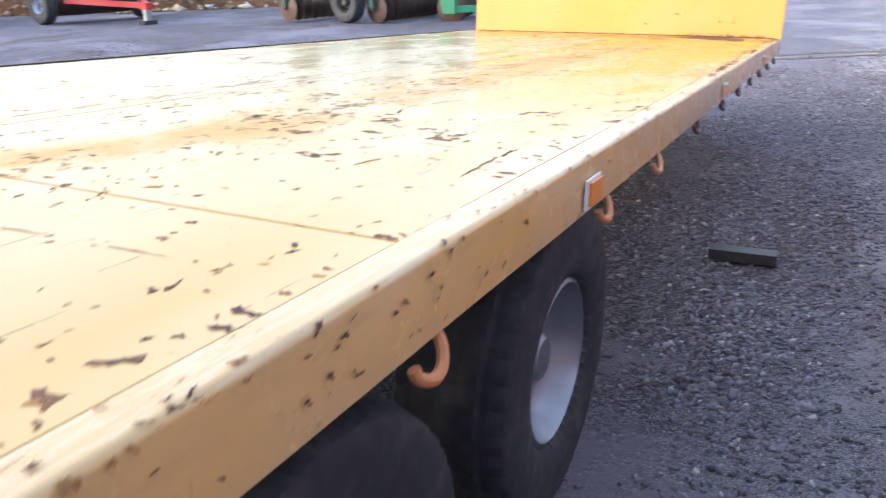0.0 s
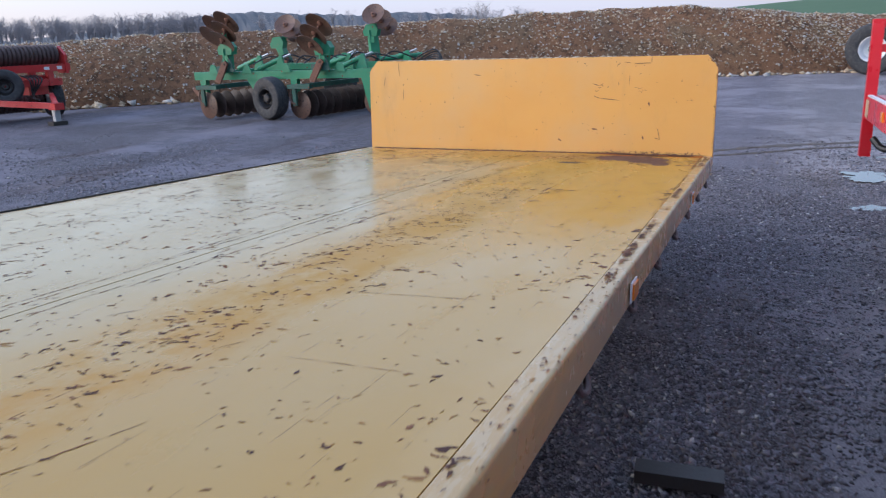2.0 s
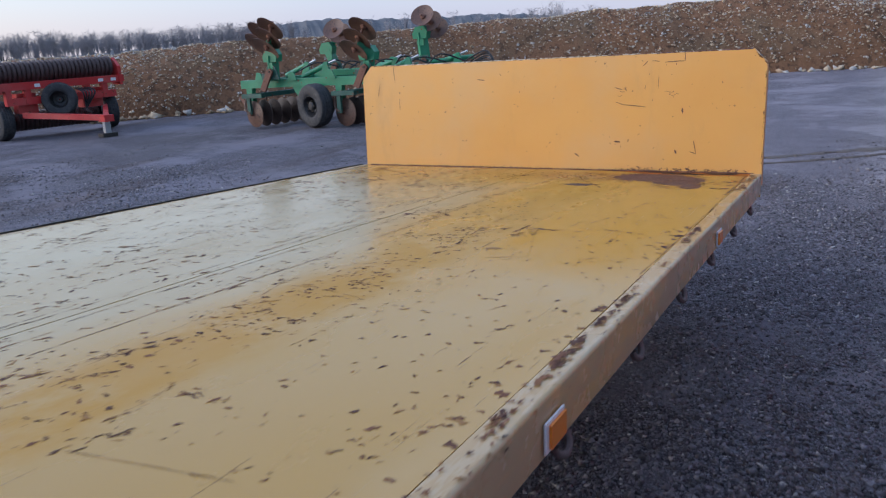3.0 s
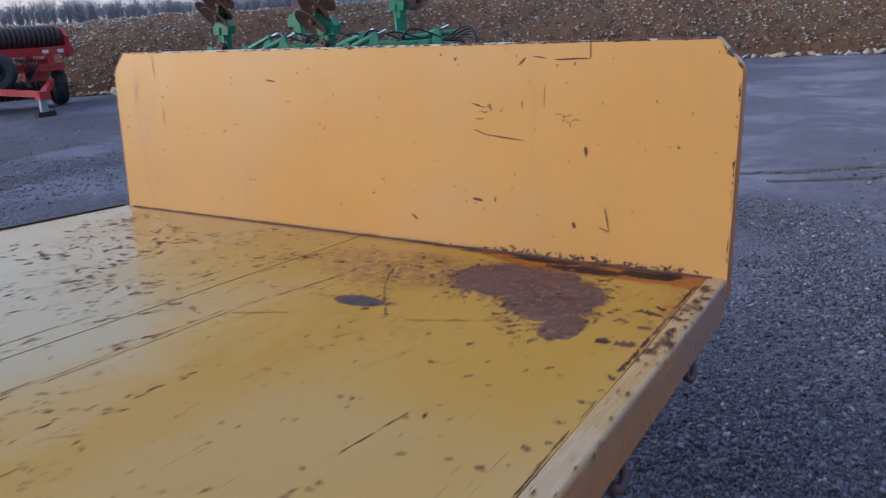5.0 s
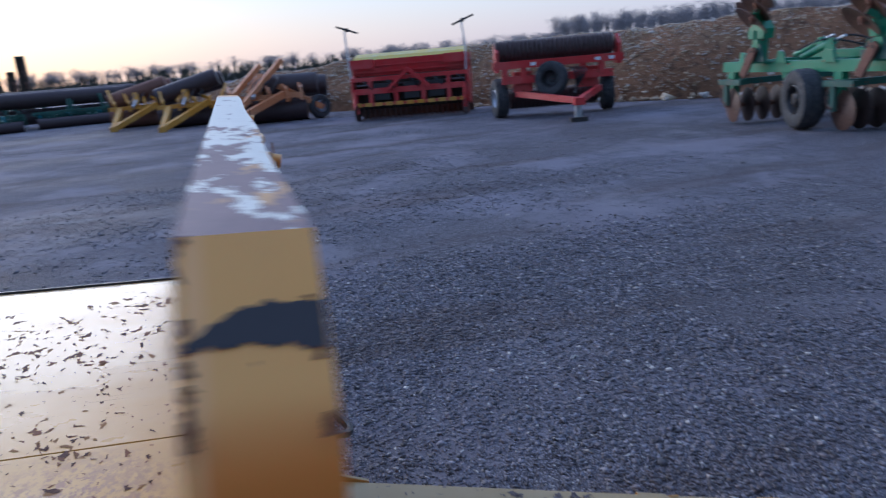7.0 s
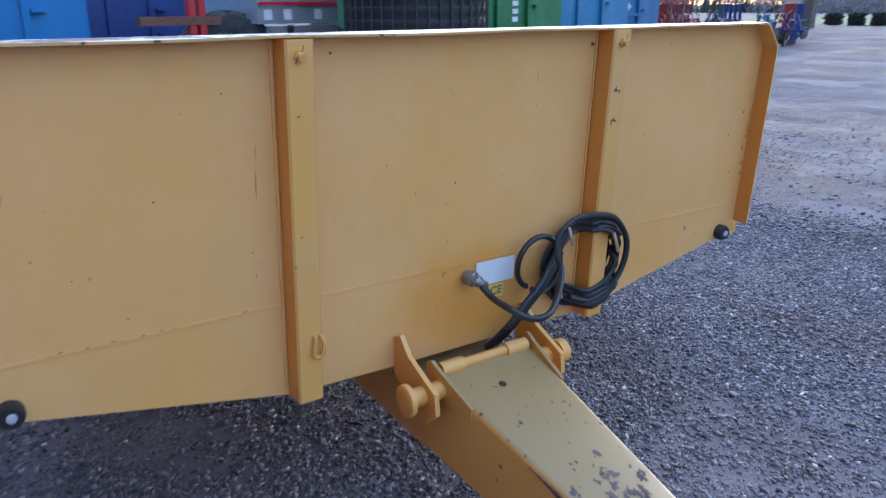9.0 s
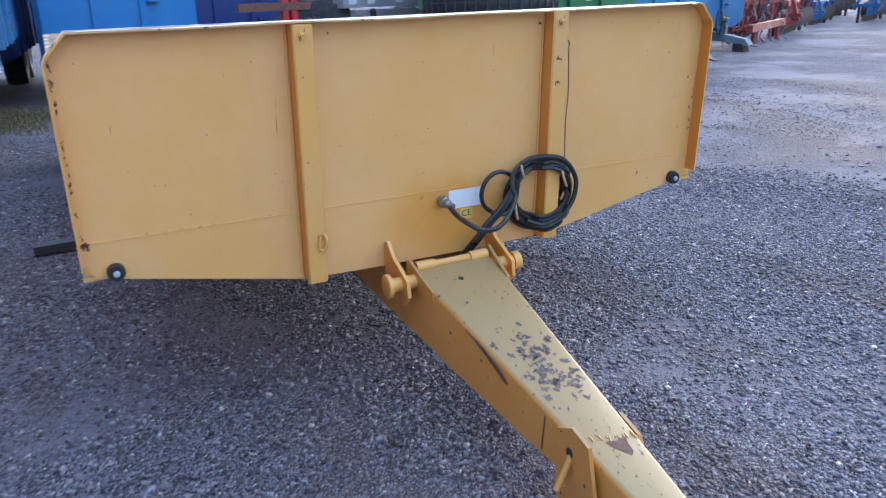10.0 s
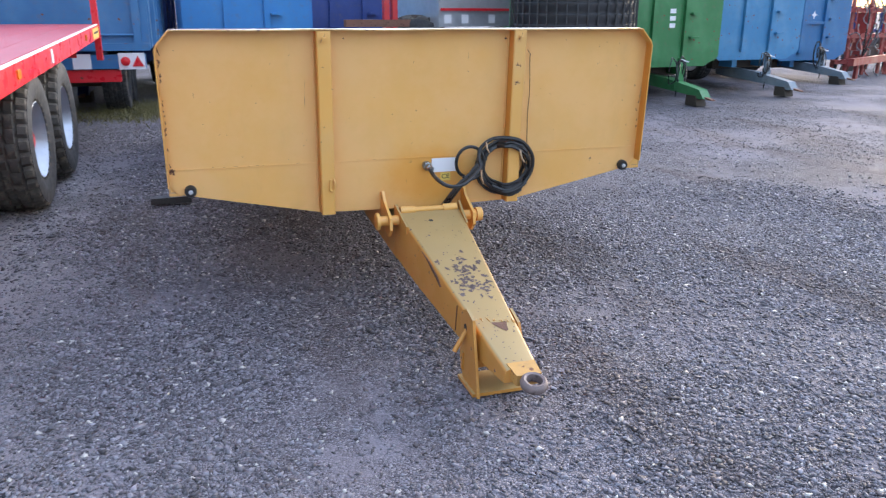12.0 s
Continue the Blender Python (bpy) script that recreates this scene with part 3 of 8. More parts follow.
def lathe(profile, c, axis, n=36, bm=None, closed=False):
    """Turns (along, radius) pairs about an axis through c."""
    bm = bm or bmesh.new()
    u, v, d = basis(axis)
    rings = []
    for a, r in profile:
        rings.append([bm.verts.new(Vector(c) + d * a + (u * math.cos(i * math.tau / n) + v * math.sin(i * math.tau / n)) * r) for i in range(n)])
    pairs = list(zip(rings, rings[1:] + rings[:1])) if closed else list(zip(rings, rings[1:]))
    for a, b in pairs:
        for i in range(n):
            bm.faces.new((a[i], a[(i + 1) % n], b[(i + 1) % n], b[i]))
    if not closed:
        for ring in (rings[0], rings[-1]):
            bm.faces.new(ring)
    return bm


def smooth_path(pts, k=6):
    out = []
    P = [Vector(p) for p in pts]
    P = [P[0]] + P + [P[-1]]
    for i in range(1, len(P) - 2):
        a, b, c, d = P[i - 1:i + 3]
        for j in range(k):
            t = j / k
            out.append(.5 * ((2 * b) + (c - a) * t + (2 * a - 5 * b + 4 * c - d) * t * t + (3 * b - a - 3 * c + d) * t ** 3))
    out.append(P[-2])
    return out


def tube(pts, r, n=8, bm=None, k=6):
    bm = bm or bmesh.new()
    pts = smooth_path(pts, k) if k else [Vector(p) for p in pts]
    rings = []
    u = None
    for i, p in enumerate(pts):
        d = (pts[min(i + 1, len(pts) - 1)] - pts[max(i - 1, 0)]).normalized()
        u = basis(d)[0] if u is None else (u - d * u.dot(d)).normalized()
        v = d.cross(u)
        rings.append([bm.verts.new(p + (u * math.cos(j * math.tau / n) + v * math.sin(j * math.tau / n)) * r) for j in range(n)])
    for a, b in zip(rings, rings[1:]):
        for j in range(n):
            bm.faces.new((a[j], a[(j + 1) % n], b[(j + 1) % n], b[j]))
    bm.faces.new(rings[0])
    bm.faces.new(rings[-1])
    return bm


def slab(poly, thick, to, bm=None):
    """A plate: a flat outline, given in 3D by to(u, v, depth), extruded by thick."""
    bm = bm or bmesh.new()
    a = [bm.verts.new(to(u, v, 0)) for u, v in poly]
    b = [bm.verts.new(to(u, v, thick)) for u, v in poly]
    bm.faces.new(a)
    bm.faces.new(b)
    for i in range(len(poly)):
        j = (i + 1) % len(poly)
        bm.faces.new((a[i], a[j], b[j], b[i]))
    return bm


def tyre_mesh(c, axis, R, w, rim, blocks=0, lug=.012, n=44):
    """A tyre with rounded shoulders; ribs, zigzag grooves and shoulder slots are cut into one skin."""
    h, d = w / 2, R - rim
    wall = [(.72, rim), (.90, rim + d * .10), (.95, rim + d * .20), (.985, rim + d * .33), (1.0, rim + d * .5), (.985, R - d * .30), (.95, R - d * .17)]
    across = [.90, .80, .62, .585, .52, .485, .22, .185, .12, .085]
    half = [(-a, r) for a, r in wall] + [(-a, R - d * .10 * max(0, a - .5) / .4 - .002) for a in across]
    prof = half + [(-a, r) for a, r in half[::-1]]
    if not blocks:
        return lathe([(a * h, r) for a, r in prof], c, axis, n, closed=True)
    bm = bmesh.new()
    u, v, ax = basis(axis)
    steps = blocks * 4
    rings = []
    for a, r in prof:
        row = []
        side = abs(a)
        for i in range(steps):
            k = i % 4
            cut = 0
            if side <= .90:
                if .50 < side < .60 or .10 < side < .20:
                    cut = lug * (1.0 if k < 2 else .55)
                elif side > .6 and k == 0:
                    cut = lug * 1.1
                elif side < .5 and k == (1 if a > 0 else 3):
                    cut = lug * .8
            elif side < .96 and r > R - d * .25 and k == 0:
                cut = lug * .6
            t = (i + (.45 if .2 < side < .5 else 0)) * math.tau / steps
            row.append(bm.verts.new(Vector(c) + ax * (a * h) + (u * math.cos(t) + v * math.sin(t)) * (r - cut)))
        rings.append(row)
    for p, q in zip(rings, rings[1:] + rings[:1]):
        for i in range(steps):
            bm.faces.new((p[i], p[(i + 1) % steps], q[(i + 1) % steps], q[i]))
    return bm


def jagged(name, marks, to, material, parent, label, seed=1):
    """Many small torn marks as one mesh. marks: (u, v, length, width, angle); to(u, v) gives the place."""
    rng = random.Random(seed)
    verts, faces = [], []
    for u, v, ln, wd, an in marks:
        n = 8 if ln < .012 else 13 if ln < .05 else 19
        ca, sa = math.cos(an), math.sin(an)
        bend = rng.gauss(0, .35) * wd
        start = len(verts)
        for i in range(n):
            t = i * math.tau / n
            k = rng.uniform(.25, 1.45)
            x, y = math.cos(t) * ln / 2 * (.45 + .55 * k), math.sin(t) * wd / 2 * k * (1.4 if i % 2 else .6) + bend * math.cos(t) ** 2
            verts.append(to(u + x * ca - y * sa, v + x * sa + y * ca))
        faces.append(tuple(range(start, start + n)))
    ob = mesh_from(name, verts, faces, material)
    ob.parent = parent
    return tagged(ob, label, kind="stuff")


def rim_mesh(c, axis, r, w, dish=.06):
    """A pressed steel wheel: flange, well, dished centre. axis points outwards."""
    h = w / 2
    prof = [(h, r), (h + .008, r - .012), (h - .012, r - .02), (h - .05, r - .045), (dish + .02, r * .72), (dish + .012, r * .66), (dish - .01, r * .42), (dish + .02, r * .30), (dish + .02, .02), (-h * .8, .02), (-h * .8, r)]
    return lathe(prof, c, axis, 40, closed=True)


def scatter_stones(name, where, size, material, seed, sink=.25, flat=.6):
    """Loose angular stones, one mesh: where is an n x 3 array of places."""
    rng = np.random.default_rng(seed)
    n = len(where)
    base = np.array([(1, 0, 0), (-1, 0, 0), (0, 1, 0), (0, -1, 0), (0, 0, 1), (0, 0, -1)], float)
    tris = np.array([(0, 2, 4), (2, 1, 4), (1, 3, 4), (3, 0, 4), (2, 0, 5), (1, 2, 5), (3, 1, 5), (0, 3, 5)])
    s = size * np.minimum(rng.lognormal(0, .40, n), 2.1)
    p = base[None] * (1 + rng.uniform(-.45, .45, (n, 6, 1))) + rng.uniform(-.5, .5, (n, 6, 3))
    p *= (s[:, None] * np.stack([rng.uniform(.75, 1.45, n), rng.uniform(.55, 1, n), rng.uniform(flat * .6, flat * 1.3, n)], 1))[:, None, :]
    a = rng.uniform(0, math.tau, n)
    b = rng.uniform(-.5, .5, n)
    ca, sa, cb, sb = np.cos(a), np.sin(a), np.cos(b), np.sin(b)
    y = p[..., 1] * cb[:, None] - p[..., 2] * sb[:, None]
    z = p[..., 1] * sb[:, None] + p[..., 2] * cb[:, None]
    x = p[..., 0] * ca[:, None] - y * sa[:, None]
    y = p[..., 0] * sa[:, None] + y * ca[:, None]
    p = np.stack([x, y, z], -1) + where[:, None, :]
    p[..., 2] += (s * flat * sink)[:, None]
    me = bpy.data.meshes.new(name)
    f = (tris[None] + (np.arange(n) * 6)[:, None, None]).reshape(-1, 3)
    me.vertices.add(n * 6)
    me.vertices.foreach_set("co", p.reshape(-1).astype(np.float32))
    me.loops.add(f.size)
    me.loops.foreach_set("vertex_index", f.reshape(-1).astype(np.int32))
    me.polygons.add(len(f))
    me.polygons.foreach_set("loop_start", (np.arange(len(f)) * 3).astype(np.int32))
    me.update(calc_edges=True)
    me.materials.append(material)
    return new(name, me)


def mesh_from(name, verts, faces, material):
    me = bpy.data.meshes.new(name)
    me.from_pydata([tuple(v) for v in verts], [], faces)
    me.materials.append(material)
    return new(name, me)



def yard_height(x, y):
    return .018 * (math.sin(x * .9 + .4) * math.cos(y * .7) + .5 * math.sin(x * 2.3 + y * 1.7)) - .012


# ---- the yard, the bank and the distance ----
def axis_steps(lo, hi, fine, far):
    inner = list(np.arange(lo, hi + fine / 2, fine))
    out, s, x = [], fine * 2, hi
    while x < far:
        x, s = x + s, s * 1.6
        out.append(x)
    left, s, x = [], fine * 2, lo
    while x > -far:
        x, s = x - s, s * 1.6
        left.append(x)
    return left[::-1] + inner + out


def build_ground():
    xs, ys = axis_steps(-16, 8, .3, 2600), axis_steps(-12, 12, .3, 2600)
    verts = []
    for y in ys:
        for x in xs:
            k = max(0.0, 1 - max(0, abs(x + 4) - 10) / 5) * max(0.0, 1 - max(0, abs(y) - 10) / 4)
            verts.append((x, y, yard_height(x, y) * k))
    w = len(xs)
    faces = [(j * w + i, j * w + i + 1, (j + 1) * w + i + 1, (j + 1) * w + i) for j in range(len(ys) - 1) for i in range(w - 1)]
    g = mesh_from("ground", verts, faces, M_GROUND)
    g.data.shade_smooth()
    return tagged(g, "grey gravel yard with worn and damp patches", "ground", kind="structure")


build_ground()

BANK = [(-29, -3.5, .9), (-25, 1.5, 1.45), (-21, 5.2, 1.6), (-17.5, 8.2, 1.7), (-14.2, 10.9, 1.75), (-8.2, 16.3, 1.95), (-3, 19.2, 2.15), (2, 20.8, 2.0), (5, 22.2, 1.65), (9, 24, 1.5), (16, 27, 1.5), (34, 31, 1.5)]


def bank_line(k=10):
    return smooth_path(BANK, k)


def bank_point(line, i, v):
    """A place on the bank: i along its foot, v 0 at the foot, .5 on the crest, 1 behind."""
    p = line[i]
    d = line[min(i + 1, len(line) - 1)] - line[max(i - 1, 0)]
    out = Vector((-d.y, d.x, 0)).normalized()
    h = p.z * (math.sin(min(1, v / .42) * math.pi / 2) ** .85 if v < .42 else max(0.0, math.cos((v - .42) / .58 * math.pi / 2)) ** .8)
    q = Vector((p.x, p.y, 0)) + out * (v * 5.2)
    q.z = h
    k = .5 if 0 < v < 1 else .12
    q += out * (noise.noise(q * .55) * .5 * k) + Vector((0, 0, (noise.noise(q * .5 + Vector((7, 0, 0))) * .30 + noise.noise(q * 1.7) * .16 + noise.noise(q * 5) * .06) * (k if v > 0 else 0)))
    return q


def build_bank():
    line = bank_line(22)
    nv = 22
    verts = [bank_point(line, i, j / (nv - 1)) - (Vector((0, 0, .1)) if j in (0, nv - 1) else Vector()) for i in range(len(line)) for j in range(nv)]
    faces = [(i * nv + j, i * nv + j + 1, (i + 1) * nv + j + 1, (i + 1) * nv + j) for i in range(len(line) - 1) for j in range(nv - 1)]
    b = mesh_from("earth_bank", verts, faces, M_EARTH)
    b.data.shade_smooth()
    tagged(b, "long bank of turned brown earth full of pale flints", "earth bank", kind="structure")
    rng = random.Random(4)
    spots = []
    for _ in range(21000):
        i = rng.randrange(len(line) - 1)
        v = rng.uniform(.02, .5)
        q = bank_point(line, i, v).lerp(bank_point(line, i + 1, v), rng.random())
        spots.append(tuple(q))
    s = scatter_stones("bank_flints", np.array(spots), .0255, M_FLINT, 5, .1, .75)
    tagged(s, "pale flints scattered over the earth bank", "stones", kind="stuff")
    foot = []
    for _ in range(420):
        i = int(rng.triangular(0, len(line) - 1, len(line) * .38))
        q = bank_point(line, i, 0)
        foot.append((q.x + rng.uniform(-.45, .3), q.y + rng.uniform(-.4, .25), .02))
    s = scatter_stones("foot_flints", np.array(foot), .085, M_FLINT, 6, .2, .7)
    tagged(s, "larger white flints along the foot of the bank", "stones", kind="stuff")


build_bank()


def ring(name, material, label, a0, a1, r0, r1, height, steps, rows, kind, cat, rough=0.0):
    """Rising ground seen far off, between two bearings (degrees, anticlockwise from +y)."""
    verts, faces = [], []
    for i in range(steps + 1):
        a = radians(a0 + (a1 - a0) * i / steps)
        for j in range(rows + 1):
            t = j / rows
            r = r0 + (r1 - r0) * t
            z = height(math.degrees(a)) * math.sin(t * math.pi / 2) - .3
            if rough and j:
                z += rough * noise.noise(Vector((a * 90, j * 1.3, 2))) + rough * .6 * noise.noise(Vector((a * 300, j * 2.1, 5)))
            verts.append((-math.sin(a) * r, math.cos(a) * r, z))
    w = rows + 1
    for i in range(steps):
        for j in range(rows):
            faces.append((i * w + j, i * w + j + 1, (i + 1) * w + j + 1, (i + 1) * w + j))
    return tagged(mesh_from(name, verts, faces, material), label, cat, kind=kind)


def bell(x, m, s):
    return math.exp(-((x - m) / s) ** 2)


ring("field", M_FIELD, "green winter wheat field rising beyond the bank", -75, 17, 45, 520, lambda a: 3 + 11 * bell(a, -14, 22), 60, 10, "structure", "field").data.shade_smooth()
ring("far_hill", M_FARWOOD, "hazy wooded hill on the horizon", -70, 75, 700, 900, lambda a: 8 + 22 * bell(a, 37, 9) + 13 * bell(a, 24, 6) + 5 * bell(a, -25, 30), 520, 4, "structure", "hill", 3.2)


def twig(seg, p, q, r0, r1):
    """Adds a three-sided tapering stick to the lists."""
    verts, faces = seg
    u, v, d = basis(q - p)
    n = len(verts)
    for c, r in ((p, r0), (q, r1)):
        for i in range(3):
            a = i * math.tau / 3
            verts.append(c + (u * math.cos(a) + v * math.sin(a)) * r)
    for i in range(3):
        faces.append((n + i, n + (i + 1) % 3, n + 3 + (i + 1) % 3, n + 3 + i))


def grow(seg, rng, p, d, length, r, depth, kids, twist=.55):
    q = p
    for s in range(3):
        d = (d + Vector((rng.uniform(-1, 1), rng.uniform(-1, 1), rng.uniform(-.5, .7))) * .2).normalized()
        e = q + d * (length / 3)
        twig(seg, q, e, r * (1 - .22 * s), r * (1 - .22 * (s + 1)))
        if depth and (s or depth < 3):
            for _ in range(kids):
                side = (d + Vector((rng.uniform(-1, 1), rng.uniform(-1, 1), rng.uniform(-.25, .8))) * twist * 1.6).normalized()
                grow(seg, rng, q.lerp(e, rng.random()), side, length * rng.uniform(.55, .8), max(r * .52, .017), depth - 1, kids, twist)
        q = e


def bare_tree(place, height, seed, depth=4):
    rng = random.Random(seed)
    t = thing("bare_tree", pose(*place), "tall bare winter tree with a forked trunk against the sky", "tree")
    seg = ([], [])
    grow(seg, rng, Vector((0, 0, -.1)), Vector((.03, 0, 1)), height * .38, height * .048, 0, 0)
    top = seg[0][-1].copy()
    trunk = mesh_from("trunk", seg[0], seg[1], M_BARK)
    trunk.parent = t
    seg = ([], [])
    for i in range(9):
        a = i * math.tau / 9 + rng.random()
        d = Vector((math.cos(a), math.sin(a), rng.uniform(.8, 2.2))).normalized()
        grow(seg, rng, Vector((0, 0, height * rng.uniform(.22, .37))).lerp(Vector((top.x, top.y, height * .36)), .7), d, height * rng.uniform(.24, .36), height * rng.uniform(.012, .020), depth - 1, 2, .8)
    for i in range(8):
        a = i * math.tau / 8 + rng.random()
        grow(seg, rng, Vector((0, 0, height * rng.uniform(.17, .33))), Vector((math.cos(a), math.sin(a), rng.uniform(-.1, .35))).normalized(), height * rng.uniform(.10, .17), height * .005, depth - 2, 2, .8)
    crown = mesh_from("crown", seg[0], seg[1], M_BARK)
    crown.parent = t
    return t


bare_tree((-46.5, -27.2, 0), 12.8, 3, 5)


def tree_belt():
    """Far belts of leafless trees, too many to count."""
    rng = random.Random(11)
    seg = ([], [])
    for i in range(560):
        a = rng.uniform(40, 66) if i < 260 else rng.uniform(16, 132)
        if 24 < a < 40 and rng.random() < .6:
            continue
        r = rng.uniform(235, 290)
        h = rng.uniform(8.5, 11) * (1.0 if a < 66 else .62)
        if a > 104:
            h *= .8
        p = Vector((-math.sin(radians(a)) * r, math.cos(radians(a)) * r, -.5))
        grow(seg, rng, p, Vector((0, 0, 1)), h * .75, .15, 0, 0)
        for _ in range(16):
            b = p + Vector((0, 0, h * rng.uniform(.35, .7)))
            e = p + Vector((rng.gauss(0, .9), rng.gauss(0, .9), h * rng.uniform(.7, 1.0)))
            twig(seg, b, e, .08, .03)
        for _ in range(46):
            b = p + Vector((rng.gauss(0, .95), rng.gauss(0, .95), h * rng.uniform(.55, .95)))
            e = b + Vector((rng.gauss(0, .8), rng.gauss(0, .8), rng.uniform(-.1, 1.1)))
            twig(seg, b, e, .05, .02)
    for i in range(130):  # a hazy copse behind the far machines
        a, r, h = radians(rng.uniform(111, 124)), rng.uniform(140, 165), rng.uniform(3.4, 5.0)
        p = Vector((-math.sin(a) * r, math.cos(a) * r, -.5))
        for _ in range(40):
            b = p + Vector((rng.gauss(0, .9), rng.gauss(0, .9), h * rng.uniform(.05, .8)))
            twig(seg, b, b + Vector((rng.gauss(0, .5), rng.gauss(0, .5), rng.uniform(.2, 1.2))), .06, .03)
    tagged(mesh_from("tree_belt", seg[0], seg[1], M_BELT), "distant belt of leafless trees in a haze-greyed colour", "trees", kind="stuff")
    seg = ([], [])
    for i in range(2600):
        a = radians(rng.uniform(58, 133))
        r = rng.uniform(150, 175)
        p = Vector((-math.sin(a) * r, math.cos(a) * r, 0))
        q = p + Vector((rng.gauss(0, .5), rng.gauss(0, .5), rng.uniform(1.2, 3.4)))
        twig(seg, p, q, .22, .06)
    tagged(mesh_from("far_hedge", seg[0], seg[1], M_HEDGE), "dark leafless hedge at the far side of the fields", "hedge", kind="stuff")


tree_belt()


def build_verge():
    """A strip of grass past the yard, with clipped dark bushes along it."""
    verts = [(-95, -62, .03), (-60, -44, .03), (-52, -18, .03), (-100, -22, .03)]
    tagged(mesh_from("grass_verge", verts, [(0, 1, 2, 3)], M_FIELD), "strip of rough green grass past the yard", "grass", kind="structure")
    rng = random.Random(9)
    for i in range(6):
        x, y = -54.6 - i * .43, -30.1 + i * 1.44
        seg = ([], [])
        for _ in range(800):
            b = Vector((rng.uniform(-.42, .42), rng.uniform(-.42, .42), rng.uniform(0, .75)))
            twig(seg, b, b + Vector((rng.gauss(0, .12), rng.gauss(0, .12), rng.uniform(.05, .2))), .07, .03)
        bush = mesh_from("bush", seg[0], seg[1], M_HEDGE)
        bush.location = (x, y, 0)
        tagged(bush, "low clipped dark bush on the grass verge", "bush", "bushes on the verge")


build_verge()


def puddle(cx, cy, rx, ry, turn, seed):
    """A shallow wet hollow with a ragged shore."""
    bm = bmesh.new()
    c, s = math.cos(turn), math.sin(turn)
    vs = []
    for i in range(90):
        a = i * math.tau / 90
        k = .8 + .55 * noise.noise(Vector((math.cos(a) * 1.5, math.sin(a) * 1.5, seed))) + .35 * noise.noise(Vector((math.cos(a) * 6, math.sin(a) * 6, seed))) + .2 * noise.noise(Vector((math.cos(a) * 17, math.sin(a) * 17, seed)))
        x, y = rx * k * math.cos(a), ry * k * math.sin(a)
        px, py = cx + x * c - y * s, cy + x * s + y * c
        vs.append(bm.verts.new((px, py, yard_height(cx, cy) + .007)))
    bm.faces.new(vs)
    p = part("puddle", bm, M_WATER)
    return tagged(p, "shallow pale puddle lying in the gravel", "puddle", "puddles in the yard", kind="structure")


for k, (x, y, rx, ry) in enumerate(((2.75, 3.85, .40, .30), (3.25, 3.60, .42, .26), (3.75, 3.55, .25, .12), (2.42, 2.25, .26, .13), (2.66, 1.95, .16, .09), (3.25, 6.4, .42, .12), (3.0, 5.2, .35, .05), (3.7, 3.25, .3, .08), (4.25, 3.4, .22, .07), (2.78, 13.1, .32, .06))):
    puddle(x, y, rx, ry, .25, k + .5)


def wheel_rut(pts, width, seed):
    """A ragged line of damp mud thrown up by a wheel."""
    line = smooth_path([(x, y, 0) for x, y in pts], 30)
    verts, faces = [], []
    for i, q in enumerate(line):
        d = (line[min(i + 1, len(line) - 1)] - line[max(i - 1, 0)]).normalized()
        side = Vector((-d.y, d.x, 0))
        w = width * max(.12, .75 + .9 * noise.noise(Vector((i * .16, seed, 0))) + .5 * noise.noise(Vector((i * .7, seed, 3))))
        for k, h in ((-1, -.012), (-.4, .014), (.3, .018), (1, -.012)):
            c = q + side * (w * k + .03 * noise.noise(Vector((i * .3, seed, 9))))
            verts.append((c.x, c.y, yard_height(c.x, c.y) + h + .008 * noise.noise(c * 9)))
    for i in range(len(line) - 1):
        for k in range(3):
            faces.append((i * 4 + k, i * 4 + k + 1, i * 4 + k + 5, i * 4 + k + 4))
    r = mesh_from("wheel_rut", verts, faces, M_MUD)
    return tagged(r, "low ragged line of damp brown mud in the gravel", "wheel rut", "wheel ruts", kind="structure")


wheel_rut([(.0, 4.95), (.45, 5.2), (1.0, 5.52), (1.5, 5.78), (2.25, 6.2), (2.75, 6.45)], .12, 1.3)
wheel_rut([(.7, 4.95), (1.5, 5.35), (2.2, 5.75), (2.7, 6.0)], .05, 5.1)


# ---- the yellow flatbed trailer, built in its own frame: x across, y forwards ----
DECK, FRONT, REAR, SIDE, LSIDE = .665, 0.0, -6.45, 1.25, -1.285
trailer = thing("flatbed_trailer", TILT, "worn yellow steel flatbed trailer with a solid headboard, parked nose-down", "trailer")


def deck_sheets():
    cuts_x = [(LSIDE + .03, .012), (.018, 1.196)]
    cuts_y = [(REAR + .05, -5.683), (-5.677, FRONT - .002)]
    for x0, x1 in cuts_x:
        for y0, y1 in cuts_y:
            part("deck_sheet", box((x0, y0, DECK - .008), (x1, y1, DECK)), M_DECK, trailer, bevel=.0025)
    part("deck_backing", box((LSIDE + .03, REAR + .05, DECK - .02), (1.2, FRONT - .002, DECK - .0085)), M_DARK, trailer)


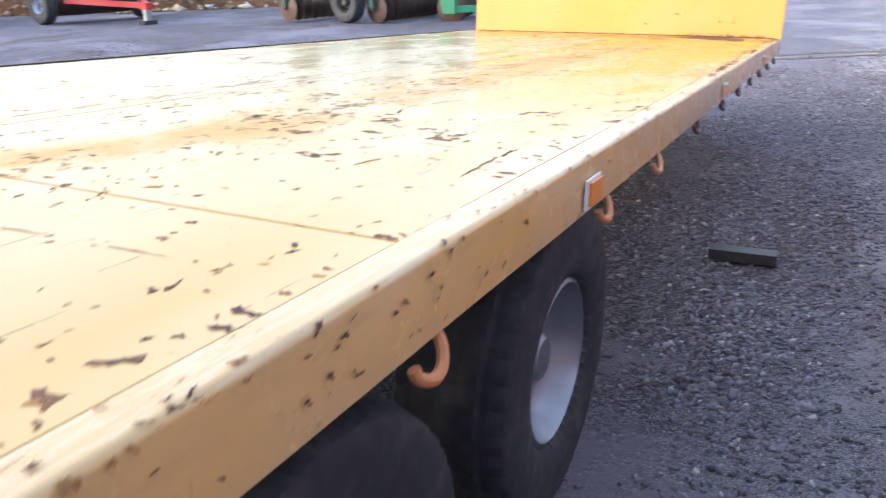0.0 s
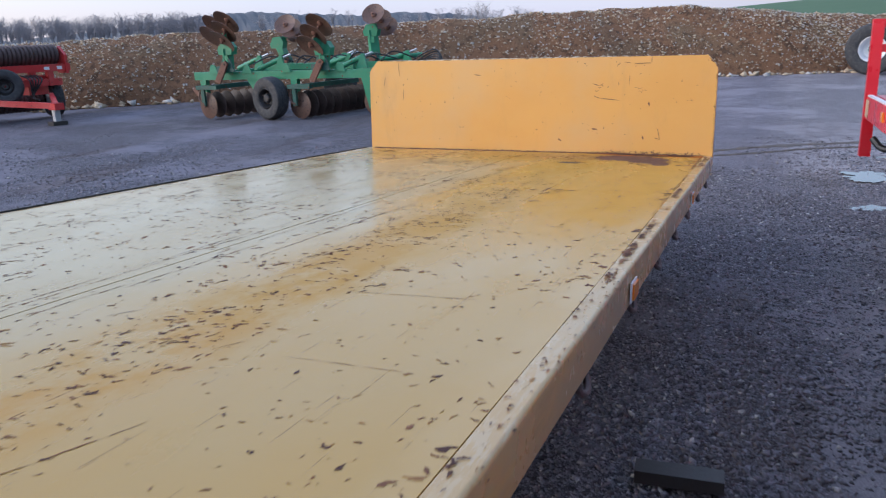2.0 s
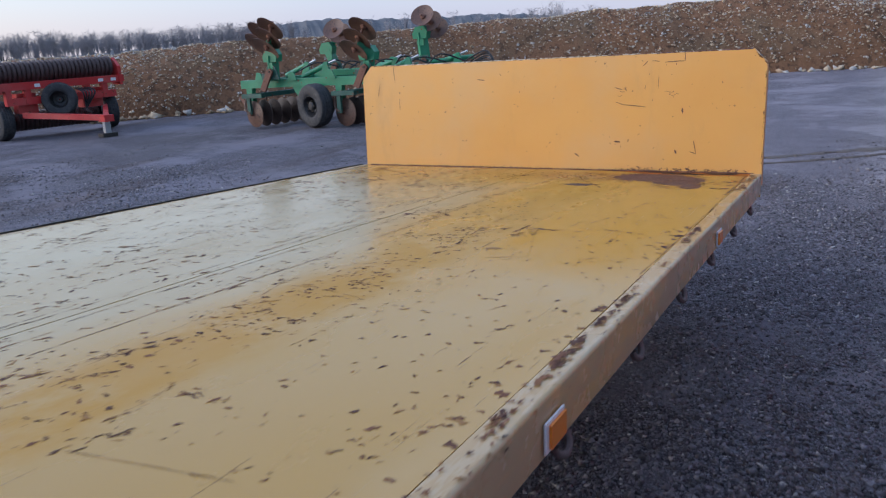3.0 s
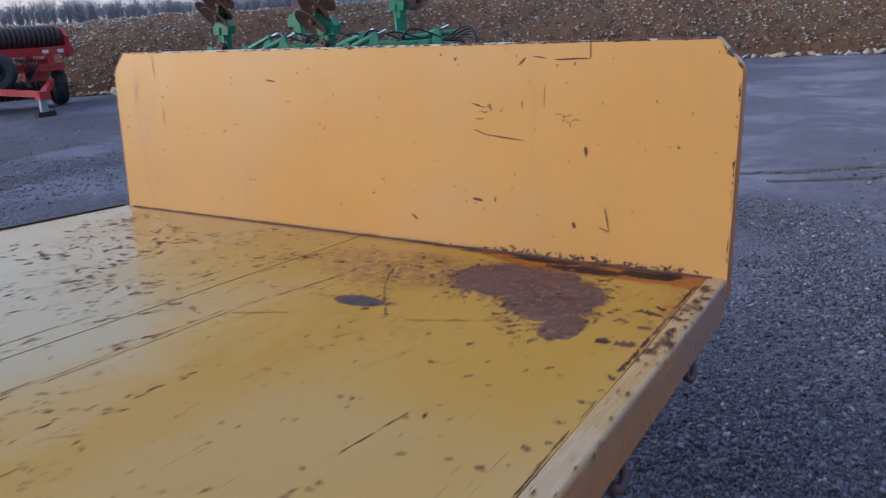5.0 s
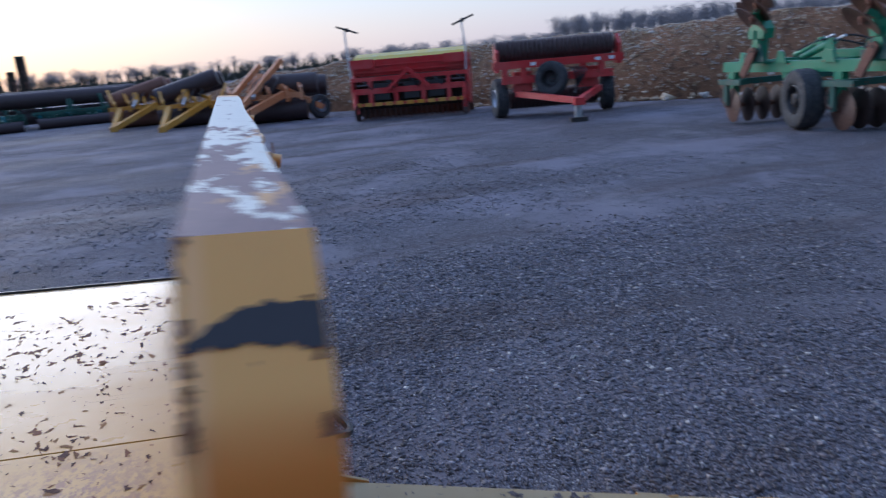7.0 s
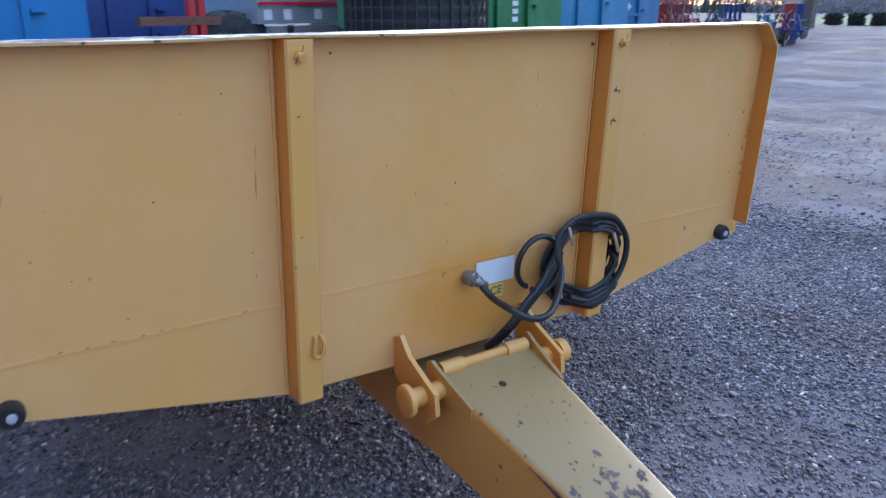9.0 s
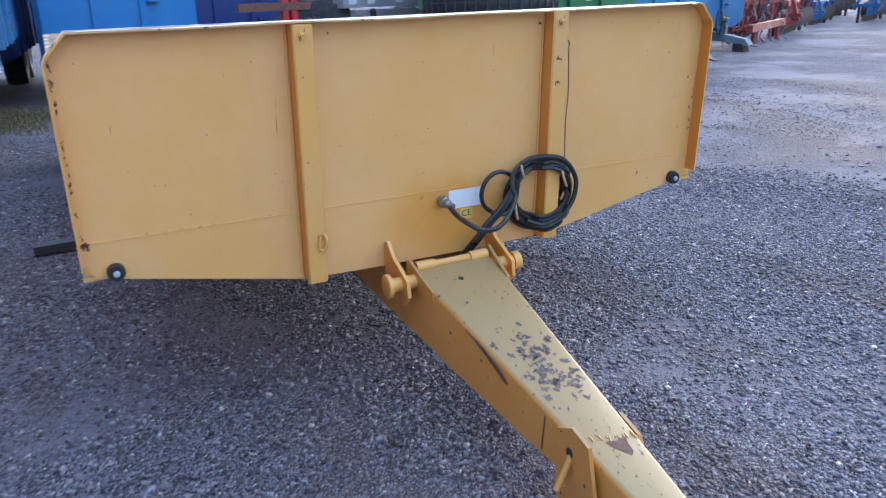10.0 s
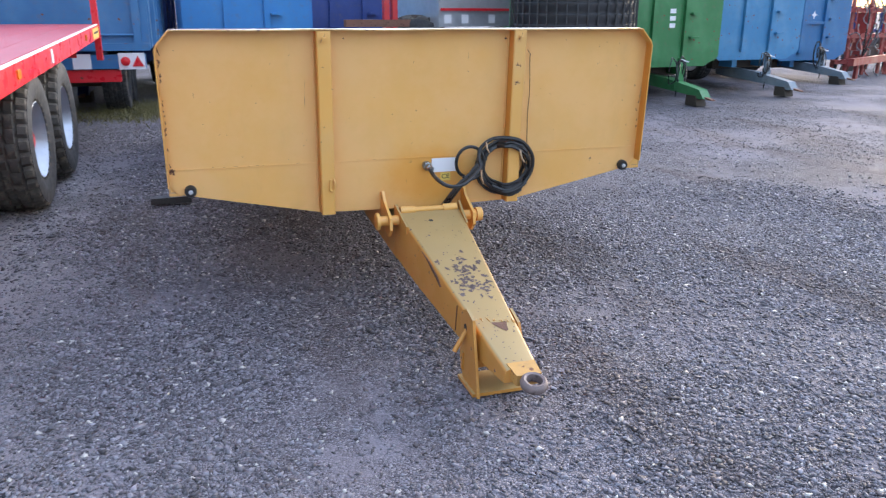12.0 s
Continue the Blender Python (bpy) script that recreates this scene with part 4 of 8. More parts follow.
def side_rail():
    """Folded channel with a rounded top edge, both sides and the rear."""
    h, r = .108, .010
    for sx, x in ((1, SIDE), (-1, LSIDE)):
        # outline in (in from the edge, down from the top)
        prof = [(.052, 0.0), (r, 0.0)] + [(r - r * math.sin(a), r - r * math.cos(a)) for a in [i * math.pi / 12 for i in range(1, 7)]] + [(0, h), (.045, h), (.045, h - .006), (.007, h - .006), (.007, r + .004), (r + .004, .007), (.052, .007)]
        bm = bmesh.new()
        n = 90
        rows = []
        for i in range(n + 1):
            y = REAR + (FRONT - REAR) * i / n
            wob = .0025 * noise.noise(Vector((y * 1.7, sx * 3, 0)))
            rows.append([bm.verts.new((x - sx * (a + wob), y, DECK - d + (.002 * noise.noise(Vector((y * 2.1, 5, sx)))))) for a, d in prof])
        m = len(prof)
        for a, b in zip(rows, rows[1:]):
            for j in range(m):
                bm.faces.new((a[j], a[(j + 1) % m], b[(j + 1) % m], b[j]))
        bm.faces.new(rows[0])
        bm.faces.new(rows[-1])
        part("side_rail", bm, M_RAIL, trailer, "worn yellow rail with rounded edge", smooth=True)
    part("edge_lip", box((LSIDE - .009, REAR, DECK - .03), (LSIDE - .001, FRONT, DECK + .006)), M_BLACK, trailer, "dark lip along the deck edge", bevel=.003)
    part("rear_rail", box((LSIDE + .03, REAR - .004, DECK - .122), (SIDE - .03, REAR + .047, DECK)), M_DECK, trailer, bevel=.01)


def marker_lamp(y, x=SIDE, white=False):
    z0, z1 = .568, .624
    base = part("marker_lamp", box((x + .0035, y - .046, z0), (x + .008, y + .046, z1)), M_WHITE, trailer, "side marker lamp with white rim and amber lens", bevel=.003)
    part("lens", box((x + .0085, y - .034, z0 + .006), (x + .014, y + .040, z1 - .006)), M_AMBER if not white else M_LENS, base, "amber lens", bevel=.004)


def rope_hook(y):
    x = SIDE - (.02 if y < -4.4 else .03)
    pts = [(x - .01, y + .030, .570), (x + .014, y + .036, .546), (x + .026, y + .022, .520), (x + .028, y - .004, .511), (x + .022, y - .030, .522), (x + .018, y - .036, .536)]
    part("rope_hook", tube(pts, .0085, 8), M_ORANGE if y < -4.4 else M_BARE, trailer, "bent steel rope hook", smooth=True)


def chassis():
    for sx in (-1, 1):
        part("chassis_beam", box((sx * .42 - .05, REAR + .2, .43), (sx * .42 + .05, FRONT - .05, .64)), M_DARK, trailer, "dark painted steel chassis beam", bevel=.008)
    for y in np.arange(REAR + .3, -.2, .62):
        part("crossmember", box((LSIDE + .06, y - .03, .55), (SIDE - .06, y + .03, .643)), M_DARK, trailer)
    for y in (-4.67, -5.72):
        part("axle", rod((-1.02, y, .03 + .062 * (y + 4.67)), (1.02, y, .03 + .062 * (y + 4.67)), .04, n=12), M_DARK, trailer, smooth=True)
        for sx in (-1, 1):
            part("spring_hanger", box((sx * .42 - .04, y - .1, .03), (sx * .42 + .04, y + .1, .435)), M_DARK, trailer, bevel=.006)


def wheel(y, sx):
    R, w, rr = .432, .30, .222
    c = Vector((sx * .97, y, -.105 + .062 * y + R - .004))
    t = part("wheel", rod(c - Vector((sx * .09, 0, 0)), c + Vector((sx * .05, 0, 0)), .07, n=16), M_DARK, trailer, "road wheel with black tyre and silver rim")
    part("tyre", tyre_mesh(c, (sx, 0, 0), R, w, rr, 44, .006), M_TYRE, t, "black ribbed rubber tyre", smooth=True)
    part("rim", rim_mesh(c, (sx, 0, 0), rr + .004, w * .80, .02), M_RIMD, t, "silver pressed steel rim", smooth=True)
    part("hub", lathe([(.02, .075), (.07, .07), (.085, .055), (.085, .01)], c, (sx, 0, 0), 20), M_RIMD, t, smooth=True)
    for i in range(6):
        a = i * math.tau / 6
        p = c + Vector((0, math.cos(a) * .095, math.sin(a) * .095))
        part("wheel_nut", rod(p + Vector((sx * .02, 0, 0)), p + Vector((sx * .055, 0, 0)), .012, n=6), M_RIMD, t)


def headboard():
    top, ch, xc = 1.314, 1.238, 1.180
    low, foot, mid = .60, .552, .405
    e = .0035
    bend = [(SIDE - e, ch - .024), (SIDE - e - .0015, ch - .012), (SIDE - e - .005, ch - .001), (SIDE - e - .010, ch + .009), (SIDE - e - .0165, ch + .017)]
    outline = bend + [(xc - e * .4, top - e), (-xc + e * .4, top - e)] + [(-u, v) for u, v in reversed(bend)] + [(-SIDE + e, low), (-1.20, foot), (-.52, mid + .008), (-.20, mid), (.20, mid), (.53, mid + .008), (1.21, foot), (SIDE - e, low)]
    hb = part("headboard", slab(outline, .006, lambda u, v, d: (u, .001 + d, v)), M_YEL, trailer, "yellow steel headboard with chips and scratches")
    # folded flange round the top, the corners and the sides
    T, y1 = .0055, .065
    run = [(SIDE, low), (SIDE, ch), (xc, top), (-xc, top), (-SIDE, ch), (-SIDE, low)]
    names = ("side_flange", "corner_flange", "top_flange", "corner_flange", "side_flange")
    for (a, b), nm in zip(zip(run, run[1:]), names):
        d = (Vector(b) - Vector(a)).normalized()
        inn = Vector((d.y, -d.x)) * -1
        n = 34 if nm == "top_flange" else 6
        spots_ = [(Vector(a).lerp(Vector(b), i / n), inn) for i in range(n + 1)]
        if nm != "top_flange":  # the fold at the side is a wide round bend
            sx = 1 if a[0] > 0 else -1
            side, slope = Vector((SIDE * sx, ch - .024)), Vector((SIDE * sx, ch)).lerp(Vector((xc * sx, top)), .26)
            if nm == "side_flange":
                spots_ = [(Vector((SIDE * sx, low)).lerp(side, i / n), Vector((-sx, 0))) for i in range(n + 1)]
            else:
                bow = [side.lerp(Vector((SIDE * sx, ch)), k / 8).lerp(Vector((SIDE * sx, ch)).lerp(slope, k / 8), k / 8) for k in range(9)]
                way = bow + [slope.lerp(Vector((xc * sx, top)), k / 4) for k in range(1, 5)]
                lean_ = Vector((-sx * (top - ch), -(SIDE - xc))).normalized()
                spots_ = [(q, Vector((-sx, 0)).lerp(lean_, min(1, i / 8)).normalized()) for i, q in enumerate(way)]
            n = len(spots_) - 1
        bm = bmesh.new()
        rows = []
        for i, (p, inn) in enumerate(spots_):
            w = .003 * noise.noise(Vector((p.x * 3, p.y * 3, 1))) if 0 < i < n else 0
            out = y1 + .004 * noise.noise(Vector((p.x * 2, p.y * 2, 9)))
            q = p + inn * T
            rows.append([bm.verts.new((p.x, .0005, p.y)), bm.verts.new((p.x, .03, p.y + w * .5)), bm.verts.new((p.x, out, p.y + w)), bm.verts.new((q.x, out, q.y + w)), bm.verts.new((q.x, .03, q.y + w * .5)), bm.verts.new((q.x, .0005, q.y))])
        for r0, r1 in zip(rows, rows[1:]):
            for j in range(6):
                bm.faces.new((r0[j], r0[(j + 1) % 6], r1[(j + 1) % 6], r1[j]))
        bm.faces.new(rows[0])
        bm.faces.new(rows[-1])
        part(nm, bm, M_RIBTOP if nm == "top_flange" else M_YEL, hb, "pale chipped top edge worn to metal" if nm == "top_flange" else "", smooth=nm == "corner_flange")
    for x0, x1 in ((1.19, SIDE), (LSIDE, -1.19)):
        part("corner_gusset", box((x0, -.0045, .542), (x1, -.0005, .61)), M_YEL, hb)
    # long lower lap joint on the front face
    part("lap_seam", box((-1.22, .0072, .668), (1.22, .0095, .674)), M_YEL, hb)
    for x in (.505, -.482):
        z0, z1 = .418, 1.307
        bm = bmesh.new()
        prof = [(-.038, .0073), (-.036, .066), (-.031, .072), (.026, .072), (.031, .066), (.033, .0073)]
        rows = [[bm.verts.new((x + u, y, z)) for u, y in prof] for z in (z0, (z0 + z1) / 2, z1)]
        for a, b in zip(rows, rows[1:]):
            for j in range(5):
                bm.faces.new((a[j], a[j + 1], b[j + 1], b[j]))
        bm.faces.new(rows[0])
        bm.faces.new(rows[-1])
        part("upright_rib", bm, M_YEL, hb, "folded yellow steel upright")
        for sx in (-1, 1):
            part("rib_weld", tube([(x + sx * (.0395 + .002 * noise.noise(Vector((z * 31, x, sx)))), .0085 + .0015 * noise.noise(Vector((z * 23, x, 4))), z) for z in np.arange(z0 + .02, z1 - .02, .018)], .0042, 5, k=1), M_YEL, hb, smooth=True)
        bolt = part("bolt", rod((x, .072, 1.273), (x, .080, 1.273), .013, n=6), M_YEL, hb, "painted bolt and nut")
        part("bolt_end", rod((x, .0805, 1.273), (x, .092, 1.271), .0095, n=12), M_YEL, bolt, smooth=True)
        part("lock_wire", tube([(x - .006, .083, 1.296), (x - .002, .084, 1.282), (x + .010, .086, 1.270), (x + .014, .084, 1.258)], .0011, 5), M_RUST, bolt, smooth=True)
    spots = [(1.226, .668, .026, .022, .4), (1.224, .655, .016, .014, 1.2), (-.454, 1.252, .03, .012, .3), (-.44, 1.24, .016, .01, 1), (-.43, 1.262, .02, .01, 0)]
    rng = random.Random(17)
    for _ in range(34):
        spots.append((rng.uniform(-1.2, 1.2), rng.uniform(.62, 1.28), rng.uniform(.003, .008), rng.uniform(.002, .005), rng.uniform(0, 3)))
    for _ in range(34):
        spots.append((rng.choice((1, 1, -1)) * (1.238 - abs(rng.gauss(0, .004))), rng.uniform(.62, 1.235), rng.uniform(.006, .02), rng.uniform(.003, .008), 1.57 + rng.gauss(0, .25)))
    for _ in range(10):
        x = rng.uniform(.2, 1.2)
        spots.append((x, .675 + rng.gauss(0, .001), rng.uniform(.006, .018), .0016, 0))
    jagged("front_rust", [q for q in spots if min(abs(q[0] - .505), abs(q[0] + .482)) > .045], lambda u, v: (u, .0105 if abs(v - .671) < .006 else .0078, v), M_CHIP, hb, "rust specks on the front of the headboard", 18)
    jagged("rib_rust", [(-.476, 1.139, .02, .014, 0), (-.49, 1.137, .016, .01, 1), (-.48, 1.05, .022, .01, .2), (-.47, 1.045, .014, .008, 1), (.512, 1.142, .008, .006, 0), (.514, .86, .008, .005, 0)], lambda u, v: (u, .0727, v), M_CHIP, hb, "rust knocks on the uprights", 19)
    part("pin_clip", tube([(.475, .075, .60), (.47, .085, .575), (.478, .08, .545), (.495, .078, .55), (.49, .078, .60)], .006, 6), M_YEL, hb, smooth=True)
    part("weld_run", tube([(x * .1, .0 - .002, DECK + .0015 + .003 * noise.noise(Vector((x * 1.3, 0, 0)))) for x in np.arange(-12.2, 12.3, .45)], .0036, 6, k=2), M_CHIP, hb, "rusty weld along the deck joint", smooth=True)
    return hb


def scratch_marks(hb):
    """Paint knocks on the deck side of the headboard: short strokes, each with a width."""
    strokes = [((.838, 1.309), (.838, 1.265), 3), ((.838, 1.265), (.73, 1.262), 4), ((.703, 1.267), (.661, 1.273), 3), ((.638, 1.27), (.613, 1.246), 4),
               ((.464, 1.052), (.507, 1.037), 3.5), ((.507, 1.037), (.633, 1.024), 4), ((.455, 1.134), (.498, 1.121), 4), ((.83, 1.014), (.834, .985), 9),
               ((.456, .832), (.492, .828), 9), ((.537, .846), (.536, .828), 4), ((.797, .787), (.805, .768), 9), ((.895, .838), (.911, .766), 3.5),
               ((.911, .766), (.877, .778), 4), ((.222, .761), (.247, .742), 7), ((-1.008, 1.302), (-1.0, 1.205), 3), ((-1.118, 1.194), (-1.134, 1.113), 2.5),
               ((-.97, 1.098), (-.97, 1.028), 3), ((-.402, 1.204), (-.356, 1.198), 5), ((.627, 1.143), (.627, 1.12), 2.5),
               ((.07, .823), (.062, .820), 7), ((-.492, .833), (-.488, .829), 8)]
    curl = random.Random(5)
    for cx, cz in ((.485, 1.115), (.755, 1.082)):  # faint curled scrapes
        for k in range(5):
            a0, x, z = curl.uniform(0, 6), cx + curl.gauss(0, .022), cz + curl.gauss(0, .012)
            for q in (0, 1):
                strokes.append(((x + .016 * math.cos(a0 + q), z + .010 * math.sin(a0 + q)), (x + .016 * math.cos(a0 + q + 1), z + .010 * math.sin(a0 + q + 1)), curl.uniform(1.6, 2.6)))
    for (x0, z0), (x1, z1), w in strokes:
        a, b = Vector((x0, 0, z0)), Vector((x1, 0, z1))
        d = (b - a).normalized()
        s = Vector((-d.z, 0, d.x)) * (w * .0005)
        bm = bmesh.new()
        n = 7
        up, dn = [], []
        for i in range(n + 1):
            t = i / n
            p = a.lerp(b, t) + s * (.7 * noise.noise(Vector((x0 * 40 + i, z0 * 30, 1))))
            k = .35 + .65 * math.sin(math.pi * min(1, max(0, t * .9 + .05))) + .4 * noise.noise(Vector((i * 1.7, x0 * 20, z1 * 20)))
            up.append(bm.verts.new(p + s * k + Vector((0, -.0006, 0))))
            dn.append(bm.verts.new(p - s * k + Vector((0, -.0006, 0))))
        for i in range(n):
            bm.faces.new((up[i], up[i + 1], dn[i + 1], dn[i]))
        part("paint_knock", bm, M_CHIP, hb)
    rng = random.Random(21)
    rust = []
    for _ in range(320):
        x = rng.triangular(-1.24, 1.24, .95)
        k = 1.7 if x > .5 else .8
        rust.append((x, DECK + .003 + abs(rng.gauss(0, .005)) * k, rng.uniform(.004, .010) * k, rng.uniform(.002, .004) * k, rng.gauss(0, .6)))
    for _ in range(70):
        x = rng.uniform(-1.2, 1.2)
        rust.append((x, rng.uniform(.70, 1.3), rng.uniform(.004, .011), rng.uniform(.002, .006), rng.gauss(1.5, .5)))
    jagged("joint_rust", rust, lambda u, v: (u, -.0007, v), M_CHIP, hb, "rusty specks along the deck joint", 4)


def deck_marks():
    """Scratches, gouges and rows of knocks torn into the deck paint."""
    rng = random.Random(33)
    marks = []

    def row(a, b, n, ln, wd, spread, an=None):
        for i in range(n):
            t = rng.random()
            x, y = a[0] + (b[0] - a[0]) * t + rng.gauss(0, spread), a[1] + (b[1] - a[1]) * t + rng.gauss(0, spread)
            k = min(1.7, rng.lognormvariate(-.2, .45))
            marks.append((x, y, ln * k, wd * k * rng.uniform(.6, 1.3), (math.atan2(b[1] - a[1], b[0] - a[0]) if an is None else an) + rng.gauss(0, .45)))

    def line(a, b, wd):
        n = max(2, int(math.dist(a, b) / .07))
        an = math.atan2(b[1] - a[1], b[0] - a[0])
        for i in range(n):
            if rng.random() < .85:
                t = (i + .5) / n
                marks.append((a[0] + (b[0] - a[0]) * t + rng.gauss(0, .0015), a[1] + (b[1] - a[1]) * t, .085, wd * rng.uniform(.5, 1.3), an))

    row((-.22, -1.65), (.51, -1.61), 26, .026, .010, .022)
    row((.645, -1.78), (.84, -1.795), 13, .028, .011, .010)
    row((-.46, -1.26), (-.42, -1.0), 16, .026, .008, .02, .3)
    row((.47, -1.92), (.55, -1.85), 13, .03, .012, .025)
    line((.53, -2.12), (.47, -1.74), .006)
    line((.635, -2.23), (.63, -2.02), .005)
    line((.628, -1.87), (.638, -1.75), .009)
    line((.833, -1.62), (.869, -1.50), .005)
    line((1.141, -1.751), (1.205, -1.756), .024)
    line((1.045, -1.434), (1.122, -1.443), .010)
    marks.append((.671, -2.138, .055, .028, .5))
    for y0, y1, n in ((-2.1, -1.55, 22), (-1.2, -.75, 8), (-.55, -.05, 16), (-3.6, -2.6, 20), (-5.3, -4.2, 26), (-6.3, -5.6, 16)):
        row((1.16, y0), (1.19, y1), n, .026, .011, .012, .1)
    # goods dragged on and off from the sides and the back
    for i in range(230):
        x, y = rng.uniform(-1.2, 1.05), rng.uniform(-6.3, -.15)
        an, ln = rng.choice((.05, -.1, 1.45, 1.65, 1.2, .9, .6)) + rng.gauss(0, .15), rng.uniform(.10, .7) * (1 if i % 3 else .45)
        b = (min(1.17, max(-1.22, x + math.cos(an) * ln)), min(-.05, max(-6.35, y + math.sin(an) * ln)))
        if i % 3:
            row((x, y), b, rng.randint(6, 20), .017, .0052, .010)
        else:
            line((x, y), b, rng.uniform(.002, .004))
    for i in range(64):
        x, y = rng.gauss(-.55, .42), rng.triangular(-1.6, -.06, -.2)
        row((x, y), (x + rng.uniform(-.2, .2), y + rng.uniform(-.1, .1)), rng.randint(4, 11), .025, .0105, .035, rng.gauss(.1, .4))
    for i in range(34):
        x, y = rng.choice((-.06, -.05, -.045, .07, -.35, .2)) + rng.gauss(0, .012), rng.uniform(-6, -1.2)
        line((x, y), (x + rng.gauss(0, .01), y + rng.uniform(.3, 1.1)), rng.uniform(.002, .0045))
    for i in range(90):
        x, y = rng.gauss(.475, .07), rng.uniform(-5.6, -1.6)
        row((x, y), (x + rng.uniform(-.06, .06), y + rng.uniform(-.25, .25)), rng.randint(5, 12), .016, .007, .03, rng.gauss(.4, .5))
    for i in range(150):
        x, y = rng.uniform(-1.2, .35), rng.uniform(-5.2, -.9)
        row((x, y), (x + rng.gauss(.03, .10), y + rng.uniform(.1, .45)), rng.randint(4, 12), .024, .0065, .018, rng.gauss(1.15, .35))
    for cx, cy in ((.72, -4.88), (.93, -5.02), (.62, -5.12), (.50, -4.72), (.80, -5.30), (.40, -5.02), (.98, -4.60), (.30, -4.55)):
        for _ in range(9):
            marks.append((cx + rng.gauss(0, .022), cy + rng.gauss(0, .022), rng.uniform(.015, .04), rng.uniform(.006, .014), rng.gauss(.5, .5)))
    for _ in range(2900):
        k = min(1.9, rng.lognormvariate(-.15, .5))
        marks.append((rng.uniform(-1.23, 1.17), rng.uniform(-6.38, -.03), .011 * k, .005 * k, rng.gauss(.4, .9)))
    for cx, cy, rx, ry, n in ((.75, -.27, .21, .18, 150), (.93, -.50, .095, .14, 120), (.45, -.62, .07, .035, 26)):
        for _ in range(n):
            a, q = rng.uniform(0, math.tau), rng.gauss(1.05, .16)
            k = min(2, rng.lognormvariate(0, .5))
            marks.append((cx + math.cos(a) * rx * q, cy + math.sin(a) * ry * q, .013 * k, .008 * k, rng.uniform(0, 3)))
    for p, q in (((.345, -.284), (.385, -.375)), ((.385, -.375), (.425, -.46)), ((.425, -.46), (.49, -.56)), ((.49, -.56), (.586, -.694))):
        line(p, q, .005)
    line((.228, -.697), (.264, -.438), .007)
    line((.241, -.842), (.334, -.788), .006)
    line((.56, -.735), (.87, -.575), .004)
    for i in range(46):
        x, y = rng.gauss(.36, .06), rng.gauss(-.40, .09)
        marks.append((x, y, rng.uniform(.008, .026), rng.uniform(.004, .009), rng.gauss(.1, .4)))
    for x, y, ln, wd, an in ((1.135, -.372, .065, .024, .1), (1.10, -.455, .05, .016, -.6), (1.153, -.601, .05, .032, .4), (1.10, -.60, .04, .03, 0), (.99, -.23, .035, .018, .3), (1.02, -.30, .03, .012, .2), (.96, -.155, .028, .012, 0)):
        marks.append((x, y, ln, wd, an))
    line((1.113, -5.33), (1.105, -5.07), .008)
    line((.913, -5.33), (.941, -5.22), .007)
    line((.685, -4.79), (.615, -4.60), .006)
    for x, y in ((.77, -5.055), (.947, -5.05), (.72, -4.89), (.86, -4.95), (.6, -5.0)):
        row((x - .03, y), (x + .03, y), 6, .020, .009, .014)
    line((1.188, -.75), (1.188, -.02), .010)
    line((1.19, -2.3), (1.192, -.9), .004)
    for _ in range(34):
        x = rng.triangular(.2, 1.19, 1.0)
        marks.append((x, -.006 - abs(rng.gauss(0, .018)), rng.uniform(.03, .10), rng.uniform(.006, .02), rng.gauss(0, .12)))
    keep = [m for m in marks if -1.24 < m[0] < 1.193 and -6.38 < m[1] < -.012 and abs(m[0] - .015) > .01]
    jagged("deck_wear", keep, lambda u, v: (min(u, 1.195), min(v, -.0025), DECK + .0007), M_MARK, trailer, "dark scratches and knocks torn into the deck paint", 5)
    # the same along the rail, following its rounded edge
    r = .010

    def onrail(s, y):
        q = r * math.pi / 2
        if s < .040:
            return (SIDE - .05 + s, y, DECK + .0026)
        if s < .040 + q:
            a = (s - .040) / r
            return (SIDE - r + (r + .0028) * math.sin(a), y, DECK - r + (r + .0028) * math.cos(a))
        return (SIDE + .0030, y, DECK - r - (s - .040 - q))

    chips = []
    for y0, y1, s0, s1, n in ((-5.95, -5.35, .05, .14, 24), (-6.4, -5.9, .0, .06, 8), (-5.2, -3.9, .0, .04, 34), (-3.7, -2.3, -.004, .022, 70), (-2.2, -1.5, .0, .03, 30), (-1.5, -.1, .0, .05, 20), (-.7, -.08, .0, .045, 24), (-6.4, -.1, .0, .15, 26)):
        for _ in range(n):
            k = min(1.6, rng.lognormvariate(0, .4))
            chips.append((rng.uniform(s0, s1), rng.uniform(y0, y1), .013 * k, .005 * k, rng.gauss(1.3, .5)))
    for s, y, ln, wd in ((.012, -.10, .034, .020), (.03, -.20, .03, .022), (.012, -.30, .03, .018), (.02, -.47, .035, .016), (.01, -.62, .03, .02), (.012, -1.62, .05, .02), (.01, -1.72, .06, .018), (.02, -1.85, .04, .02), (.01, -2.9, .07, .02), (.008, -3.0, .09, .018), (.012, -3.12, .06, .02), (.01, -2.75, .05, .018)):
        chips.append((s, y, ln, wd, 1.5))
    for x, y in ((1.223, -.122), (1.218, -.229), (1.237, -.286), (1.207, -.378), (1.238, -.546)):
        for _ in range(3):
            chips.append((x - 1.2 + rng.gauss(0, .006), y + rng.gauss(0, .010), rng.uniform(.024, .036), rng.uniform(.014, .022), rng.uniform(0, 3)))
    for y in (-2.55, -2.74, -2.98, -3.3, -1.66, -1.80, -.55):
        for _ in range(13):
            chips.append((.010 + abs(rng.gauss(0, .008)), y + rng.gauss(0, .045), rng.uniform(.012, .045), rng.uniform(.005, .014), 1.5 + rng.gauss(0, .4)))
